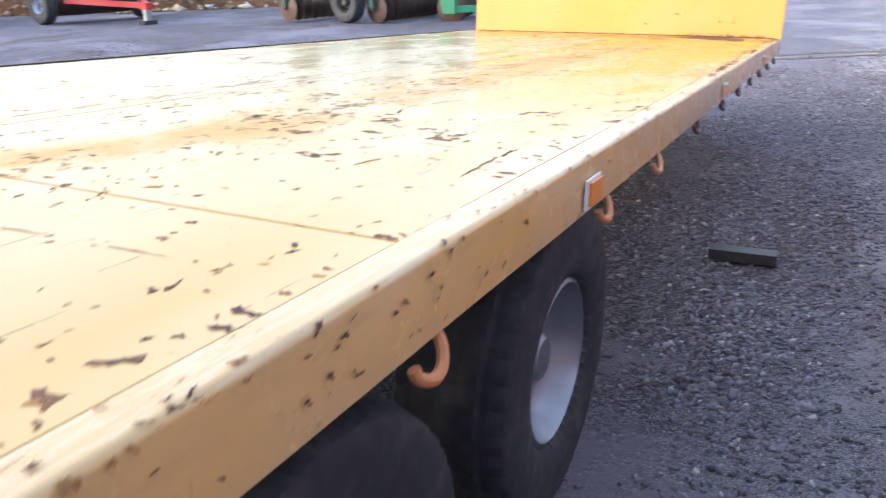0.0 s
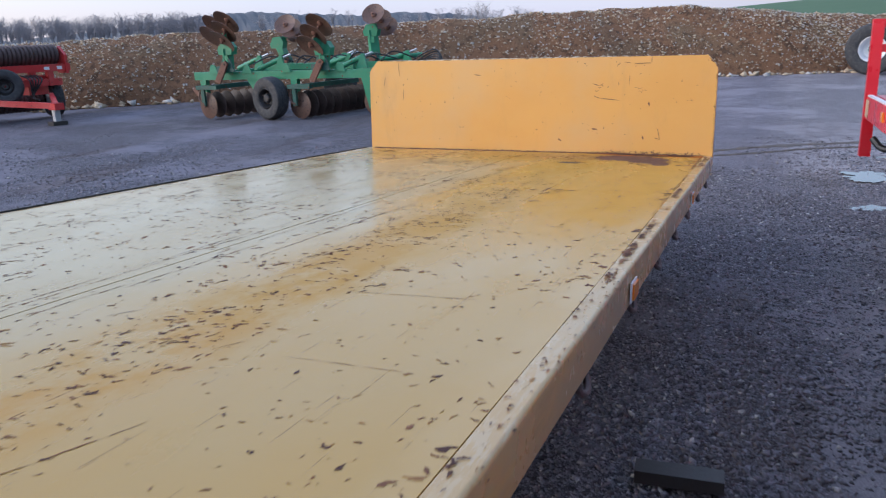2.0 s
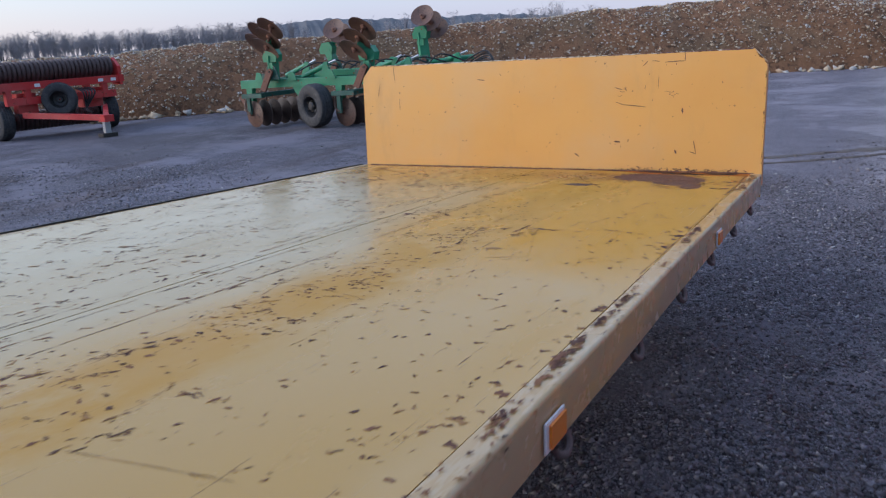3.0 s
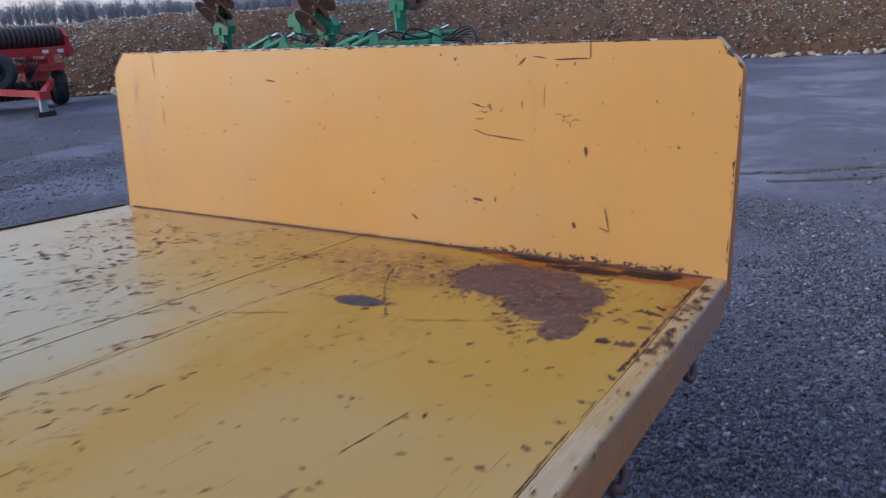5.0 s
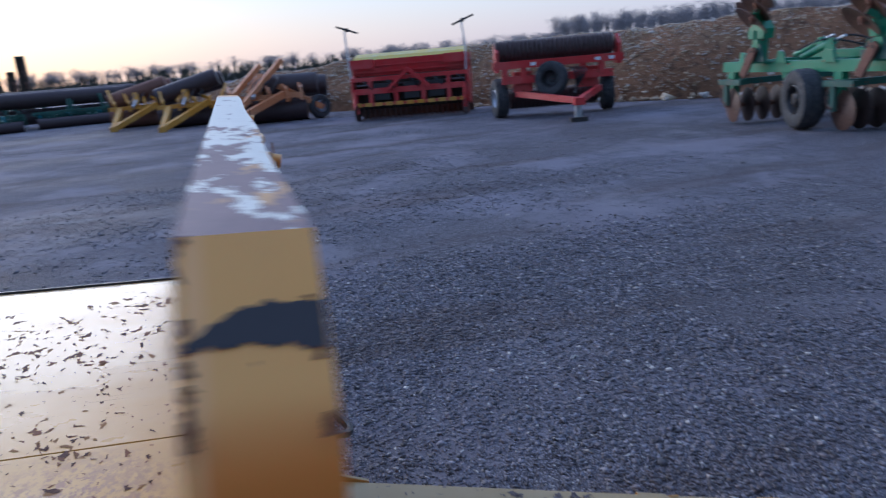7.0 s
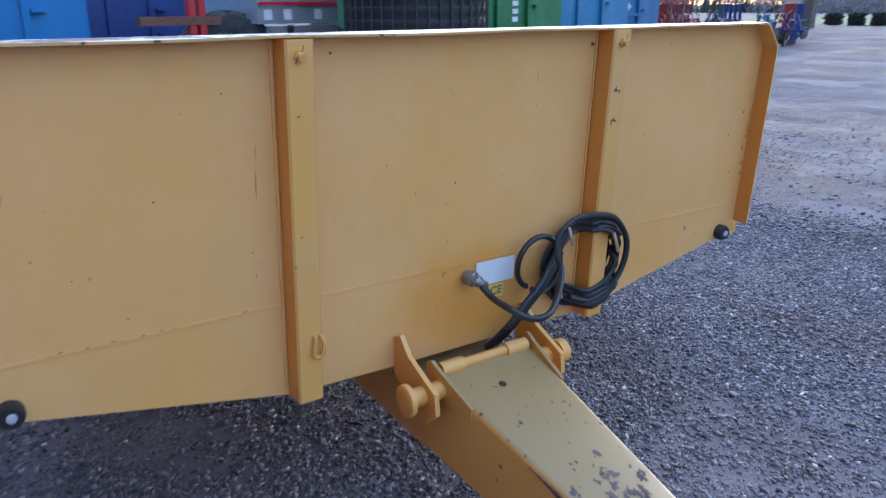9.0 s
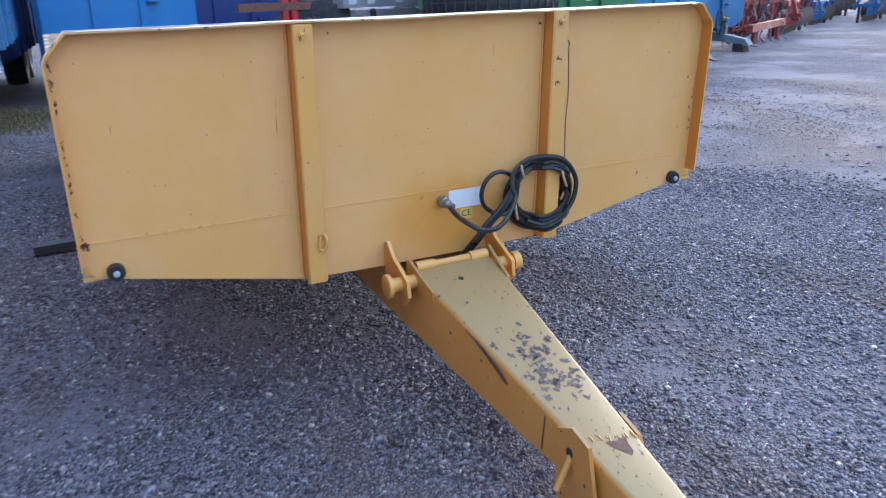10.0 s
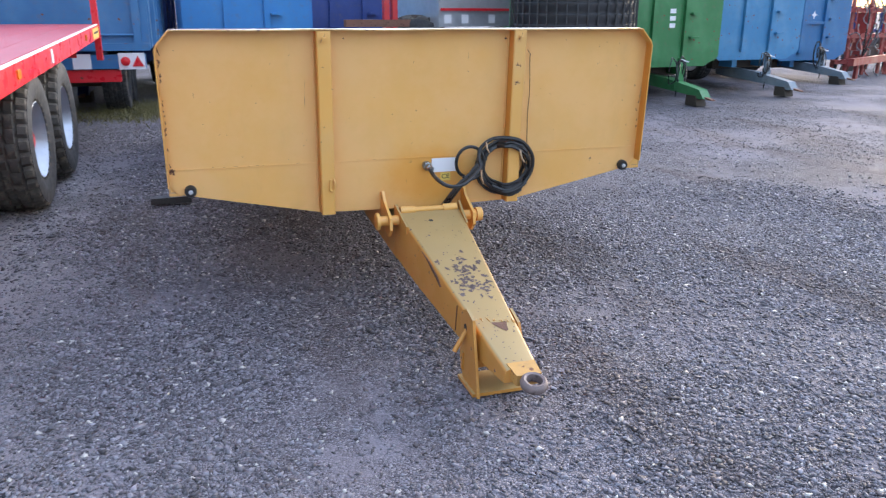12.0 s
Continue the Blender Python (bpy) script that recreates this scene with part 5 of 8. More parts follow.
    for _ in range(90):
        chips.append((rng.gauss(.045, .006), rng.uniform(-6.4, -.1), rng.uniform(.005, .018), rng.uniform(.003, .007), 1.5 + rng.gauss(0, .4)))
    jagged("rail_wear", chips, onrail, M_MARK, trailer, "dark chips along the rounded rail", 6)


def corner_scuffs(hb):
    """Bare dark metal worn across the folded corner, and nicks along the folds."""
    n = Vector((.735, 0, .678)).normalized()
    a, b = Vector((1.18, 0, 1.314)), Vector((1.25, 0, 1.238))
    bm = bmesh.new()
    top, bot = [], []
    k = 26
    for i in range(k + 1):
        t = i / k
        y = .003 + .0615 * t
        lo = .53 - .155 * min(1, t * 2.4) + .05 * noise.noise(Vector((t * 9, 3, 0))) + .035 * noise.noise(Vector((t * 31, 3, 0)))
        hi = .572 + .05 * t * t - .02 * math.sin(t * math.pi) + .05 * noise.noise(Vector((t * 10, 8, 4))) + .035 * noise.noise(Vector((t * 28, 8, 4)))
        top.append(bm.verts.new(a.lerp(b, lo) + n * .0012 + Vector((0, y, 0))))
        bot.append(bm.verts.new(a.lerp(b, max(hi, lo + .03)) + n * .0012 + Vector((0, y, 0))))
    for i in range(k):
        bm.faces.new((top[i], top[i + 1], bot[i + 1], bot[i]))
    part("bare_scuff", bm, M_INK, hb, "bare dark metal across the corner")
    rng = random.Random(12)
    # nicks: on the deck side of the folds, then on the folded faces themselves
    flat, fold = [], []
    for _ in range(34):
        q = a.lerp(b, rng.choice((rng.random(), rng.gauss(.60, .12), rng.gauss(.95, .03))))
        flat.append((q.x - abs(rng.gauss(0, .0025)), q.z - abs(rng.gauss(0, .0025)), rng.uniform(.004, .012), rng.uniform(.002, .005), -.83))
    for _ in range(190):
        flat.append((rng.uniform(-1.17, 1.175), 1.3125 - abs(rng.gauss(0, .0022)), rng.uniform(.006, .028), rng.uniform(.002, .004), rng.gauss(0, .1)))
    for _ in range(22):
        flat.append((1.2465 - abs(rng.gauss(0, .0015)), rng.uniform(.66, 1.236), rng.uniform(.006, .02), rng.uniform(.002, .004), 1.57))
    edge = []
    for _ in range(24):
        edge.append((rng.choice((.0625, .003)) + rng.gauss(0, .0015), rng.uniform(.64, 1.23), rng.uniform(.004, .010), rng.uniform(.003, .014), 1.57 + rng.gauss(0, .3)))
    jagged("side_rust", edge, lambda u, v: (SIDE + .0009, min(.066, max(.001, u)), v), M_CHIP, hb, "rust along the side edge", 16)
    jagged("edge_wear", flat, lambda u, v: (u, -.0008, v), M_MARK, hb, "dark nicks along the folded edge", 14)
    for _ in range(34):
        fold.append((rng.choice((rng.random(), rng.gauss(.62, .1), rng.gauss(.93, .04))) * .103, rng.choice((.003, .003, .062)) + rng.gauss(0, .0015), rng.uniform(.005, .013), rng.uniform(.003, .006), rng.gauss(0, .3)))
    jagged("fold_wear", fold, lambda u, v: a.lerp(b, min(1, max(0, u / .1033))) + n * .0011 + Vector((0, min(.0645, max(.0006, v)), 0)), M_MARK, hb, "dark nicks on the folded corner", 15)


def front_fittings():
    for x in (1.152, -1.168):
        lamp = part("front_lamp", lathe([(0, .028), (.022, .028), (.03, .024), (.03, .009)], (x, .0075, .568), (0, 1, 0), 24), M_BLACK, trailer, "small round black front lamp", smooth=True)
        part("lens", lathe([(.0, .011), (.004, .010), (.006, .005), (.006, .002)], (x, .038, .568), (0, 1, 0), 20), M_LENS, lamp, "clear lens", smooth=True)
    part("maker_plate", box((-.188, .0078, .588), (-.048, .0105, .662)), M_WHITE, trailer, "blank white plate", bevel=.001)
    st = part("sticker", box((-.152, .0078, .540), (-.098, .0095, .583)), M_STICK, trailer, "small yellow conformity sticker")
    txt = bpy.data.curves.new("letters", "FONT")
    txt.body, txt.size, txt.align_x, txt.align_y, txt.extrude = "CE", .036, "CENTER", "CENTER", .0004
    t = new("letters", txt)
    t.data.materials.append(M_INK)
    t.parent = st
    t.matrix_local = pose(-.125, .0102, .562, 90, 0, 180)
    # air coupling, hose and its coil
    c = part("coupling", lathe([(0, .018), (.012, .018), (.014, .023), (.03, .023), (.033, .017), (.05, .017), (.055, .013), (.075, .012)], (-.012, .008, .632), (-.25, 1, -.12), 16), M_BRASS, trailer, "steel air coupling", smooth=True)
    hose = part("air_hose", tube([(-.02, .075, .622), (-.028, .12, .60), (-.03, .19, .596), (-.062, .232, .578), (-.11, .24, .572), (-.165, .218, .579), (-.235, .165, .607), (-.278, .12, .635), (-.274, .105, .67), (-.286, .09, .722), (-.346, .085, .766), (-.431, .085, .770), (-.52, .085, .745), (-.583, .085, .665), (-.58, .085, .58), (-.53, .085, .515), (-.44, .085, .488), (-.36, .08, .515)], .0098, 8), M_HOSE, trailer, "black rubber air hose hung in a coil", smooth=True)
    rng = random.Random(2)
    for k in range(6):
        r = .112 + .0062 * k + rng.uniform(-.004, .004)
        cx, cz = -.447 + rng.uniform(-.01, .01), .622 - .004 * k + rng.uniform(-.008, .008)
        lift = (.030, .082, .040, .090, .048, .034)[k]
        pts = []
        for i in range(29):
            a = i * math.tau / 26
            bulge = lift if abs(cx + math.cos(a) * r + .482) < .07 else .03 + .008 * (k % 4)
            pts.append((cx + math.cos(a) * r * 1.04, max(bulge, .082 if abs(cx + math.cos(a) * r * 1.04 + .482) < .06 else 0) + .006 * math.sin(a + k), cz + math.sin(a) * r * (.95 + .04 * math.sin(2 * a + k))))
        part("hose_turn", tube(pts, .0088, 7, k=2), M_HOSE, hose, smooth=True)
    pts = []
    for i in range(27):
        a = -1.2 + i * 6.6 / 26
        pts.append((-.243 + math.cos(a) * .073, .04 + .0018 * i, .643 + math.sin(a) * .083))
    part("hose_loop", tube(pts, .0088, 7, k=2), M_HOSE, hose, smooth=True)
    for o in (0, .016):
        part("hose_tail", tube([(-.33 + o, .055, .66), (-.285 + o, .075, .62), (-.25 + o, .085, .585), (-.19 + o, .09, .535), (-.153 + o, .08, .483), (-.124 + o, .05, .424), (-.10, .015, .38)], .0115, 8), M_HOSE, hose, smooth=True)
    for x0, z0, x1, z1 in ((-.313, .755, -.33, .70), (-.505, .705, -.53, .64), (-.292, .61, -.305, .535)):
        part("cable_tie", tube([(x0, .10, z0), ((x0 + x1) / 2 + .008, .112, (z0 + z1) / 2), (x1, .102, z1)], .0048, 6), M_TIE, hose, "beige cable tie", smooth=True)
    part("hair_crack", tube([(-.552, .008, 1.205), (-.572, .008, 1.18), (-.568, .008, 1.165), (-.578, .008, 1.0), (-.574, .008, .88), (-.58, .008, .72)], .0018, 5), M_CHIP, trailer, "dark dribble of sealant")


def drawbar():
    def top(y):
        return .425 - .185 * (y - .13)

    def half(y):
        return .168 - .1 * (y - .13) / 1.26

    ys = [.11, .45, .92, 1.12, 1.39]
    deep = [.245, .215, .155, .125, .055]
    bm = bmesh.new()
    rows = []
    for y, d in zip(ys, deep):
        h = half(y)
        fold = [(-.016, 0), (-.010, .0015), (-.005, .005), (-.0015, .010), (0, .016)]
        ring_ = [(1, o, k) for o, k in fold] + [(1, .004, d), (-1, .004, d)] + [(-1, o, k) for o, k in fold[::-1]]
        rows.append([bm.verts.new((sx * (h + o), y, top(y) - k)) for sx, o, k in ring_])
    m = len(rows[0])
    for a, b in zip(rows, rows[1:]):
        for j in range(m):
            bm.faces.new((a[j], a[(j + 1) % m], b[(j + 1) % m], b[j]))
    bm.faces.new(rows[0])
    bm.faces.new(rows[-1])
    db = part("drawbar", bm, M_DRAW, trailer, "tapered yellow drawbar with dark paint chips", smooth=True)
    part("weld_slot", slab([(.50, .010), (.56, .014), (.66, .034), (.735, .052), (.745, .046), (.70, .022), (.60, .006)], .004, lambda u, v, d: (half(u) + .001 + d, u, top(u) - v)), M_CHIP, db, "dark bare gouge along the fold")
    part("drawbar_root", box((-.165, -.75, .165), (.165, .112, .352)), M_DRAW, db, bevel=.01)
    part("side_weld", tube([(half(.93) + .003, .93, top(.93) - .02), (half(.925) + .006, .925, top(.93) - .14)], .0022, 6, k=2), M_CHIP, db)
    # hinge lugs and pin
    part("hinge_pin", rod((-.262, .16, .392), (.285, .16, .392), .026, n=18), M_YEL, db, smooth=True)
    part("pin_head", lathe([(0, .044), (.014, .044), (.018, .038), (.018, .012)], (.268, .16, .392), (1, 0, 0), 24), M_YEL, db, smooth=True)
    part("pin_head", lathe([(0, .036), (.03, .036), (.034, .03), (.034, .01)], (-.245, .16, .392), (-1, 0, 0), 24), M_YEL, db, smooth=True)
    for sx in (-1, 1):
        lug = [(.012, .50), (.04, .515), (.085, .47), (.215, .42), (.225, .36), (.18, .315), (.12, .325), (.012, .39)]
        part("hinge_lug", slab(lug, .014, lambda u, v, d, sx=sx: (sx * (.212 + d), u, v)), M_YEL, db, "rounded yellow lug plate", bevel=.003)
        ear = [(.10, .36), (.10, .452), (.118, .460), (.15, .445), (.29, .396), (.29, .36)]
        part("drawbar_ear", slab(ear, .011, lambda u, v, d, sx=sx: (sx * (half(u) - .006 + d), u, v)), M_DRAW, db, bevel=.003)
    for x0, x1 in ((.075, .15), (-.15, -.075)):
        part("hinge_barrel", rod((x0, .128, .430), (x1, .128, .430), .021, n=12), M_YEL, db, smooth=True)
    part("hinge_rod", rod((-.085, .128, .430), (.08, .128, .430), .014, n=10), M_YEL, db, smooth=True)
    part("drain_hole", lathe([(0, .012), (.0012, .011), (.0012, .001)], (.02, .24, top(.24) - .0006), (0, .2, 1), 14), M_INK, db)
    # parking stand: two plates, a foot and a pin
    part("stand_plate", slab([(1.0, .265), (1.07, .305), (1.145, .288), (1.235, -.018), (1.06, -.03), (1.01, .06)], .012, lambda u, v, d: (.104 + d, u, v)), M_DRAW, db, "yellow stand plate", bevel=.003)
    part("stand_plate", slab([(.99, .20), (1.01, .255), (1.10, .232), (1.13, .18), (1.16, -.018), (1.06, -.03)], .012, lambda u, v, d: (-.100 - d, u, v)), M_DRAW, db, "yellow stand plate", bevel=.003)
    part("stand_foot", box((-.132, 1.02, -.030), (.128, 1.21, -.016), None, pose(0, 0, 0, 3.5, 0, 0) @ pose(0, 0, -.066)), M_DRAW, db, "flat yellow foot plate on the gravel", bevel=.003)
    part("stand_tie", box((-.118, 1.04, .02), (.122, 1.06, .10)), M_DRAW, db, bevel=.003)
    part("pin_hole", rod((.1165, 1.068, .222), (.1175, 1.068, .222), .016, n=14), M_INK, db)
    part("stand_pin", rod((.100, 1.066, .224), (.170, 1.088, .128), .0105, n=10), M_DRAW, db, "straight locking pin", smooth=True)
    # towing eye
    eye = lathe([(-.018, .031), (-.021, .040), (-.013, .049), (0, .053), (.013, .049), (.021, .040), (.018, .031), (0, .027)], (-.012, 1.475, .172), (0, .2, 1), 30, closed=True)
    part("towing_eye", eye, M_EYE, db, "rusty forged towing eye", smooth=True)
    part("eye_shank", slab([(-.062, 1.36), (.052, 1.36), (.04, 1.435), (-.06, 1.435)], .045, lambda u, v, d: (u, v, .150 + d - .2 * (v - 1.4))), M_SHANK, db, bevel=.006)
    beads = random.Random(41)
    for i in range(7):
        x = -.075 + i * .025
        for k in range(2):
            p, q = (x + beads.uniform(-.006, .006), 1.070 - x * .25 + beads.uniform(-.004, .016)), (x + beads.uniform(-.008, .010), 1.098 - x * .25 + beads.uniform(-.010, .004))
            part("weld_bar", tube([(*p, top(p[1]) + .0008), ((p[0] + q[0]) / 2 + beads.uniform(-.003, .003), (p[1] + q[1]) / 2, top((p[1] + q[1]) / 2) + .0014), (*q, top(q[1]) + .0008)], .0024, 5, k=2), M_DRAW, db)
    rng = random.Random(8)
    chips = []
    for _ in range(44):
        y, x = rng.gauss(.735, .09), rng.gauss(-.01, .055)
        for _ in range(rng.randint(2, 6)):
            yy, xx = y + rng.gauss(0, .022), x + rng.gauss(0, .022)
            if abs(xx) < half(yy) - .03 and .47 < yy < .93:
                k = min(2, rng.lognormvariate(0, .5))
                chips.append((xx, yy, .017 * k, .011 * k, rng.uniform(0, 3)))
    for _ in range(70):
        y = rng.uniform(.2, 1.36)
        k = min(1.8, rng.lognormvariate(0, .5))
        chips.append((rng.uniform(-1, 1) * (half(y) - .025), y, .008 * k, .005 * k, rng.uniform(0, 3)))
    jagged("chipped_paint", chips, lambda u, v: (u, v, top(v) + .0012), M_BARE, db, "dark chips in the drawbar paint", 9)
    bm = bmesh.new()
    vs = [bm.verts.new((x, y, top(y) + .0016)) for x, y in ((-.050, 1.100), (-.016, 1.106), (.018, 1.100), (.013, 1.118), (-.003, 1.140), (-.024, 1.166), (-.036, 1.158), (-.040, 1.128))]
    bm.faces.new(vs)
    part("bare_patch", bm, M_CHIP, db)


def draw_paint():
    n = Nodes("chipped_drawbar_paint")
    col = n.mix(n.step(n.noise(2.2, detail=6), .4, .66), (.66, .345, .085), (.56, .345, .115))
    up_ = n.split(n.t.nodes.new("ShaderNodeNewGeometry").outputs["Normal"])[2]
    # upward faces are duller and greyer, the sides a deeper orange
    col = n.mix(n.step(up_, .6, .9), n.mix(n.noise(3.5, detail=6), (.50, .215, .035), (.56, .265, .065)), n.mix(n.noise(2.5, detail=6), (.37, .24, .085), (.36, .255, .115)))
    w = n.math("MULTIPLY", n.math("SUBTRACT", n.noise(75, detail=6, rough=.75), .5), 2.4)
    v = n.cells(26, n.pos((1.1, .8, 1)), None)
    zone = n.step(n.ellipse(.0, .68, .20, .27), 1.05, .35)
    rad = n.math("MULTIPLY", n.step(n.split(v["Color"])[0], .75, 1.0, 0, .40), zone)
    up = n.step(n.split(n.pos())[2], .05, .2)
    chip = n.math("MULTIPLY", n.step(n.math("SUBTRACT", rad, n.math("ADD", v["Distance"], n.math("MULTIPLY", w, .55))), 0, .03), up)
    v2 = n.cells(42, None, None)
    c2 = n.step(n.math("SUBTRACT", n.step(n.split(v2["Color"])[1], .90, 1, -.1, .28), n.math("ADD", v2["Distance"], n.math("MULTIPLY", w, .3))), 0, .03)
    m = n.math("MAXIMUM", chip, c2)
    col = n.mix(m, col, n.mix(n.noise(40), (.075, .055, .06), (.14, .085, .075)))
    n.bump(n.math("SUBTRACT", n.math("MULTIPLY", n.noise(50, detail=4), .3), m), .0012)
    return n.done(col, n.step(n.noise(9, detail=4), .3, .7, .36, .5))


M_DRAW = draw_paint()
M_SHANK = paint("rust_eaten_shank_paint", (.52, .27, .07), (.44, .26, .09), 1.7, .55, rust=(.12, .055, .03), size=.45)
M_EYE = rusty("forged_eye_steel", (.12, .085, .08), (.27, .21, .2), .5)
deck_sheets()
side_rail()
for y in (-5.05, -3.16, -1.40):
    marker_lamp(y)
for y in (-5.70, -4.93, -4.42, -3.72, -3.08, -2.53, -1.99, -1.47, -.91, -.36):
    rope_hook(y)
chassis()
for y in (-4.67, -5.72):
    for sx in (1, -1):
        wheel(y, sx)
board = headboard()
scratch_marks(board)
corner_scuffs(board)
deck_marks()
front_fittings()
drawbar()


# ---- the red flatbed trailer alongside ----
def road_wheel(parent, c, sx, R, w, rr, rim_mat, tyre_mat, hub_mat=None, blocks=34, lug=.016, axis=None, name="wheel"):
    c = Vector(c)
    ax = Vector(axis) if axis else Vector((sx, 0, 0))
    wh = part(name, rod(c - ax * (w * .3), c + ax * (w * .12), rr * .35, n=14), M_DARK, parent, "rubber-tyred wheel")
    tyre = part("tyre", tyre_mesh(c, ax, R, w, rr, blocks, lug), tyre_mat, wh, smooth=True)
    if tyre_mat is M_TREAD:
        d, h = R - rr, w / 2 + .003
        part("sidewall", lathe([(h * .72, rr), (h * .90, rr + d * .10), (h * .985, rr + d * .33), (h, rr + d * .5), (h * .985, R - d * .30), (h * .955, R - d * .19), (h * .93, R - d * .19), (h * .70, rr + .002)], c, ax, 44, closed=True), M_TYRE, tyre, "dark rubber sidewall", smooth=True)
    part("rim", rim_mesh(c, ax, rr + .004, w * .84, -w * .12), rim_mat, wh, smooth=True)
    if hub_mat:
        part("hub", lathe([(-w * .15, rr * .30), (w * .26, rr * .28), (w * .32, rr * .2), (w * .32, .005)], c, ax, 20), hub_mat, wh, smooth=True)
    return wh


def red_trailer():
    t = thing("red_flatbed_trailer", pose(2.22, -7.2, 0, -1.83, 0, 0), "bright red flatbed trailer with ladder ends and tandem wheels", "trailer")
    L, W, z = 8.47, 2.45, 1.33
    n = 9
    for i in range(n):
        x0, x1 = .06 + i * (W - .12) / n, .06 + (i + 1) * (W - .12) / n - .006
        part("deck_plank", box((x0, .06, z - .03), (x1, L - .06, z - .004)), M_REDDECK, t, "faded pinkish red deck plank", bevel=.003)
    for x in (0, W - .06):
        part("side_rail", box((x, 0, z - .17), (x + .06, L, z - .012)), M_REDB, t, "red side rail", bevel=.006)
        part("edge_strip", box((x + .003, 0, z - .0115), (x + .034, L, z)), M_WHITE, t, "worn pale edge strip", bevel=.002)
    for y in (0, L - .06):
        part("end_rail", box((.062, y, z - .17), (W - .062, y + .055, z - .031)), M_REDB, t, bevel=.006)
    for x in (.6, W - .75):
        part("chassis_beam", box((x, .3, z - .42), (x + .14, L - .6, z - .18)), M_REDB, t, bevel=.01)
    for y in np.arange(.5, L - .3, .75):
        part("crossmember", box((.07, y, z - .16), (W - .07, y + .05, z - .04)), M_REDB, t)
    for y, top in ((.02, 2.35), (L - .08, 1.86)):
        for x in (.0, W - .08):
            part("end_post", box((x - .012, y - .012, z - .45), (x + .062, y + .062, top)), M_REDB, t, "square red end post", bevel=.006)
        for h in (top - .06, z + .30):
            part("end_bar", box((.064, y, h), (W - .094, y + .05, h + .055)), M_REDB, t, bevel=.006)
        part("underrun_plate", box((.3, y - .005, z - .42), (W - .3, y + .02, z - .18)), M_REDB, t, bevel=.005)
    for y in (3.07, 4.42):
        for sx, x in ((-1, .228), (1, W - .228)):
            c = (x, y, .0325 * y + .53)
            road_wheel(t, c, sx, .535, .385, .295, M_RIM, M_TREAD, M_REDB, 30, .022)
        part("axle", rod((.3, y, .0325 * y + .53), (W - .3, y, .0325 * y + .53), .06), M_DARK, t, smooth=True)
        part("spring", box((.62, y - .4, .0325 * y + .6), (.72, y + .4, .0325 * y + .68)), M_DARK, t)
    for y in (5.12, 1.4, 7.4):
        l = part("marker_lamp", box((-.012, y - .05, z - .115), (-.001, y + .05, z - .055)), M_AMBER, t, "amber side lamp", bevel=.005)
    part("reflector", box((-.009, 3.7, z - .14), (-.001, 3.78, z - .03)), M_WHITE, t, "pale reflector", bevel=.003)
    for y in (.10,):
        s = part("side_sticker", box((-.0035, y, z - .155), (-.001, y + .62, z - .03)), M_STICK, t, "yellow sticker with a dark bar")
        part("bar", box((-.006, y + .06, z - .10), (-.004, y + .52, z - .075)), M_INK, s)
    part("corner_sticker", box((-.0035, L - .27, z - .155), (-.001, L - .06, z - .03)), M_TIE, t, "faded tan sticker")
    part("rubber_hook", tube([(.05, L - .25, z - .3), (.1, L - .3, z - .36), (.16, L - .33, z - .36), (.2, L - .32, z - .28)], .025, 8), M_BLACK, t, smooth=True)
    part("front_leg", box((1.1, L - .5, .3), (1.3, L - .3, z - .2)), M_REDB, t, bevel=.01)
    part("drawbar", beam((1.22, L - .4, z - .5), (1.22, L + 1.3, .62), .2, .2), M_REDB, t, bevel=.01)
    return t


red_trailer()


def wooden_block():
    b = part("wooden_block", box((-.155, -.045, 0), (.155, .045, .05)), M_WOOD, None, bevel=.004)
    b.matrix_world = pose(1.365, -2.62, .0, 0, 0, 4)
    return tagged(b, "short dark wet wooden block lying on gravel", "wood block")


wooden_block()


# ---- green disc harrow ----
def disc(bm, c, ax, r, dish=.05):
    return lathe([(-.004, .012), (dish * .2, r * .45), (dish, r), (dish + .008, r), (dish * .2 + .009, r * .45), (.006, .012)], c, ax, 26, bm)


def gang(parent, p, d, n, step, r, name="disc_gang"):
    p, d = Vector(p), Vector(d).normalized()
    g = part(name, rod(p - d * .08, p + d * (step * (n - 1) + .08), .028, n=10), M_RUST, parent, "gang of worn steel discs", smooth=True)
    for i in range(n):
        # discs behind the first take the steel with shade in its colour
        part("disc", disc(None, p + d * (step * i), d, r), M_SHADEDISC if i else M_DISC, g, smooth=True)
        if i < n - 1:
            part("spool", rod(p + d * (step * (i + .2)), p + d * (step * (i + .8)), .05, n=10), M_RUST, g, smooth=True)
    return g


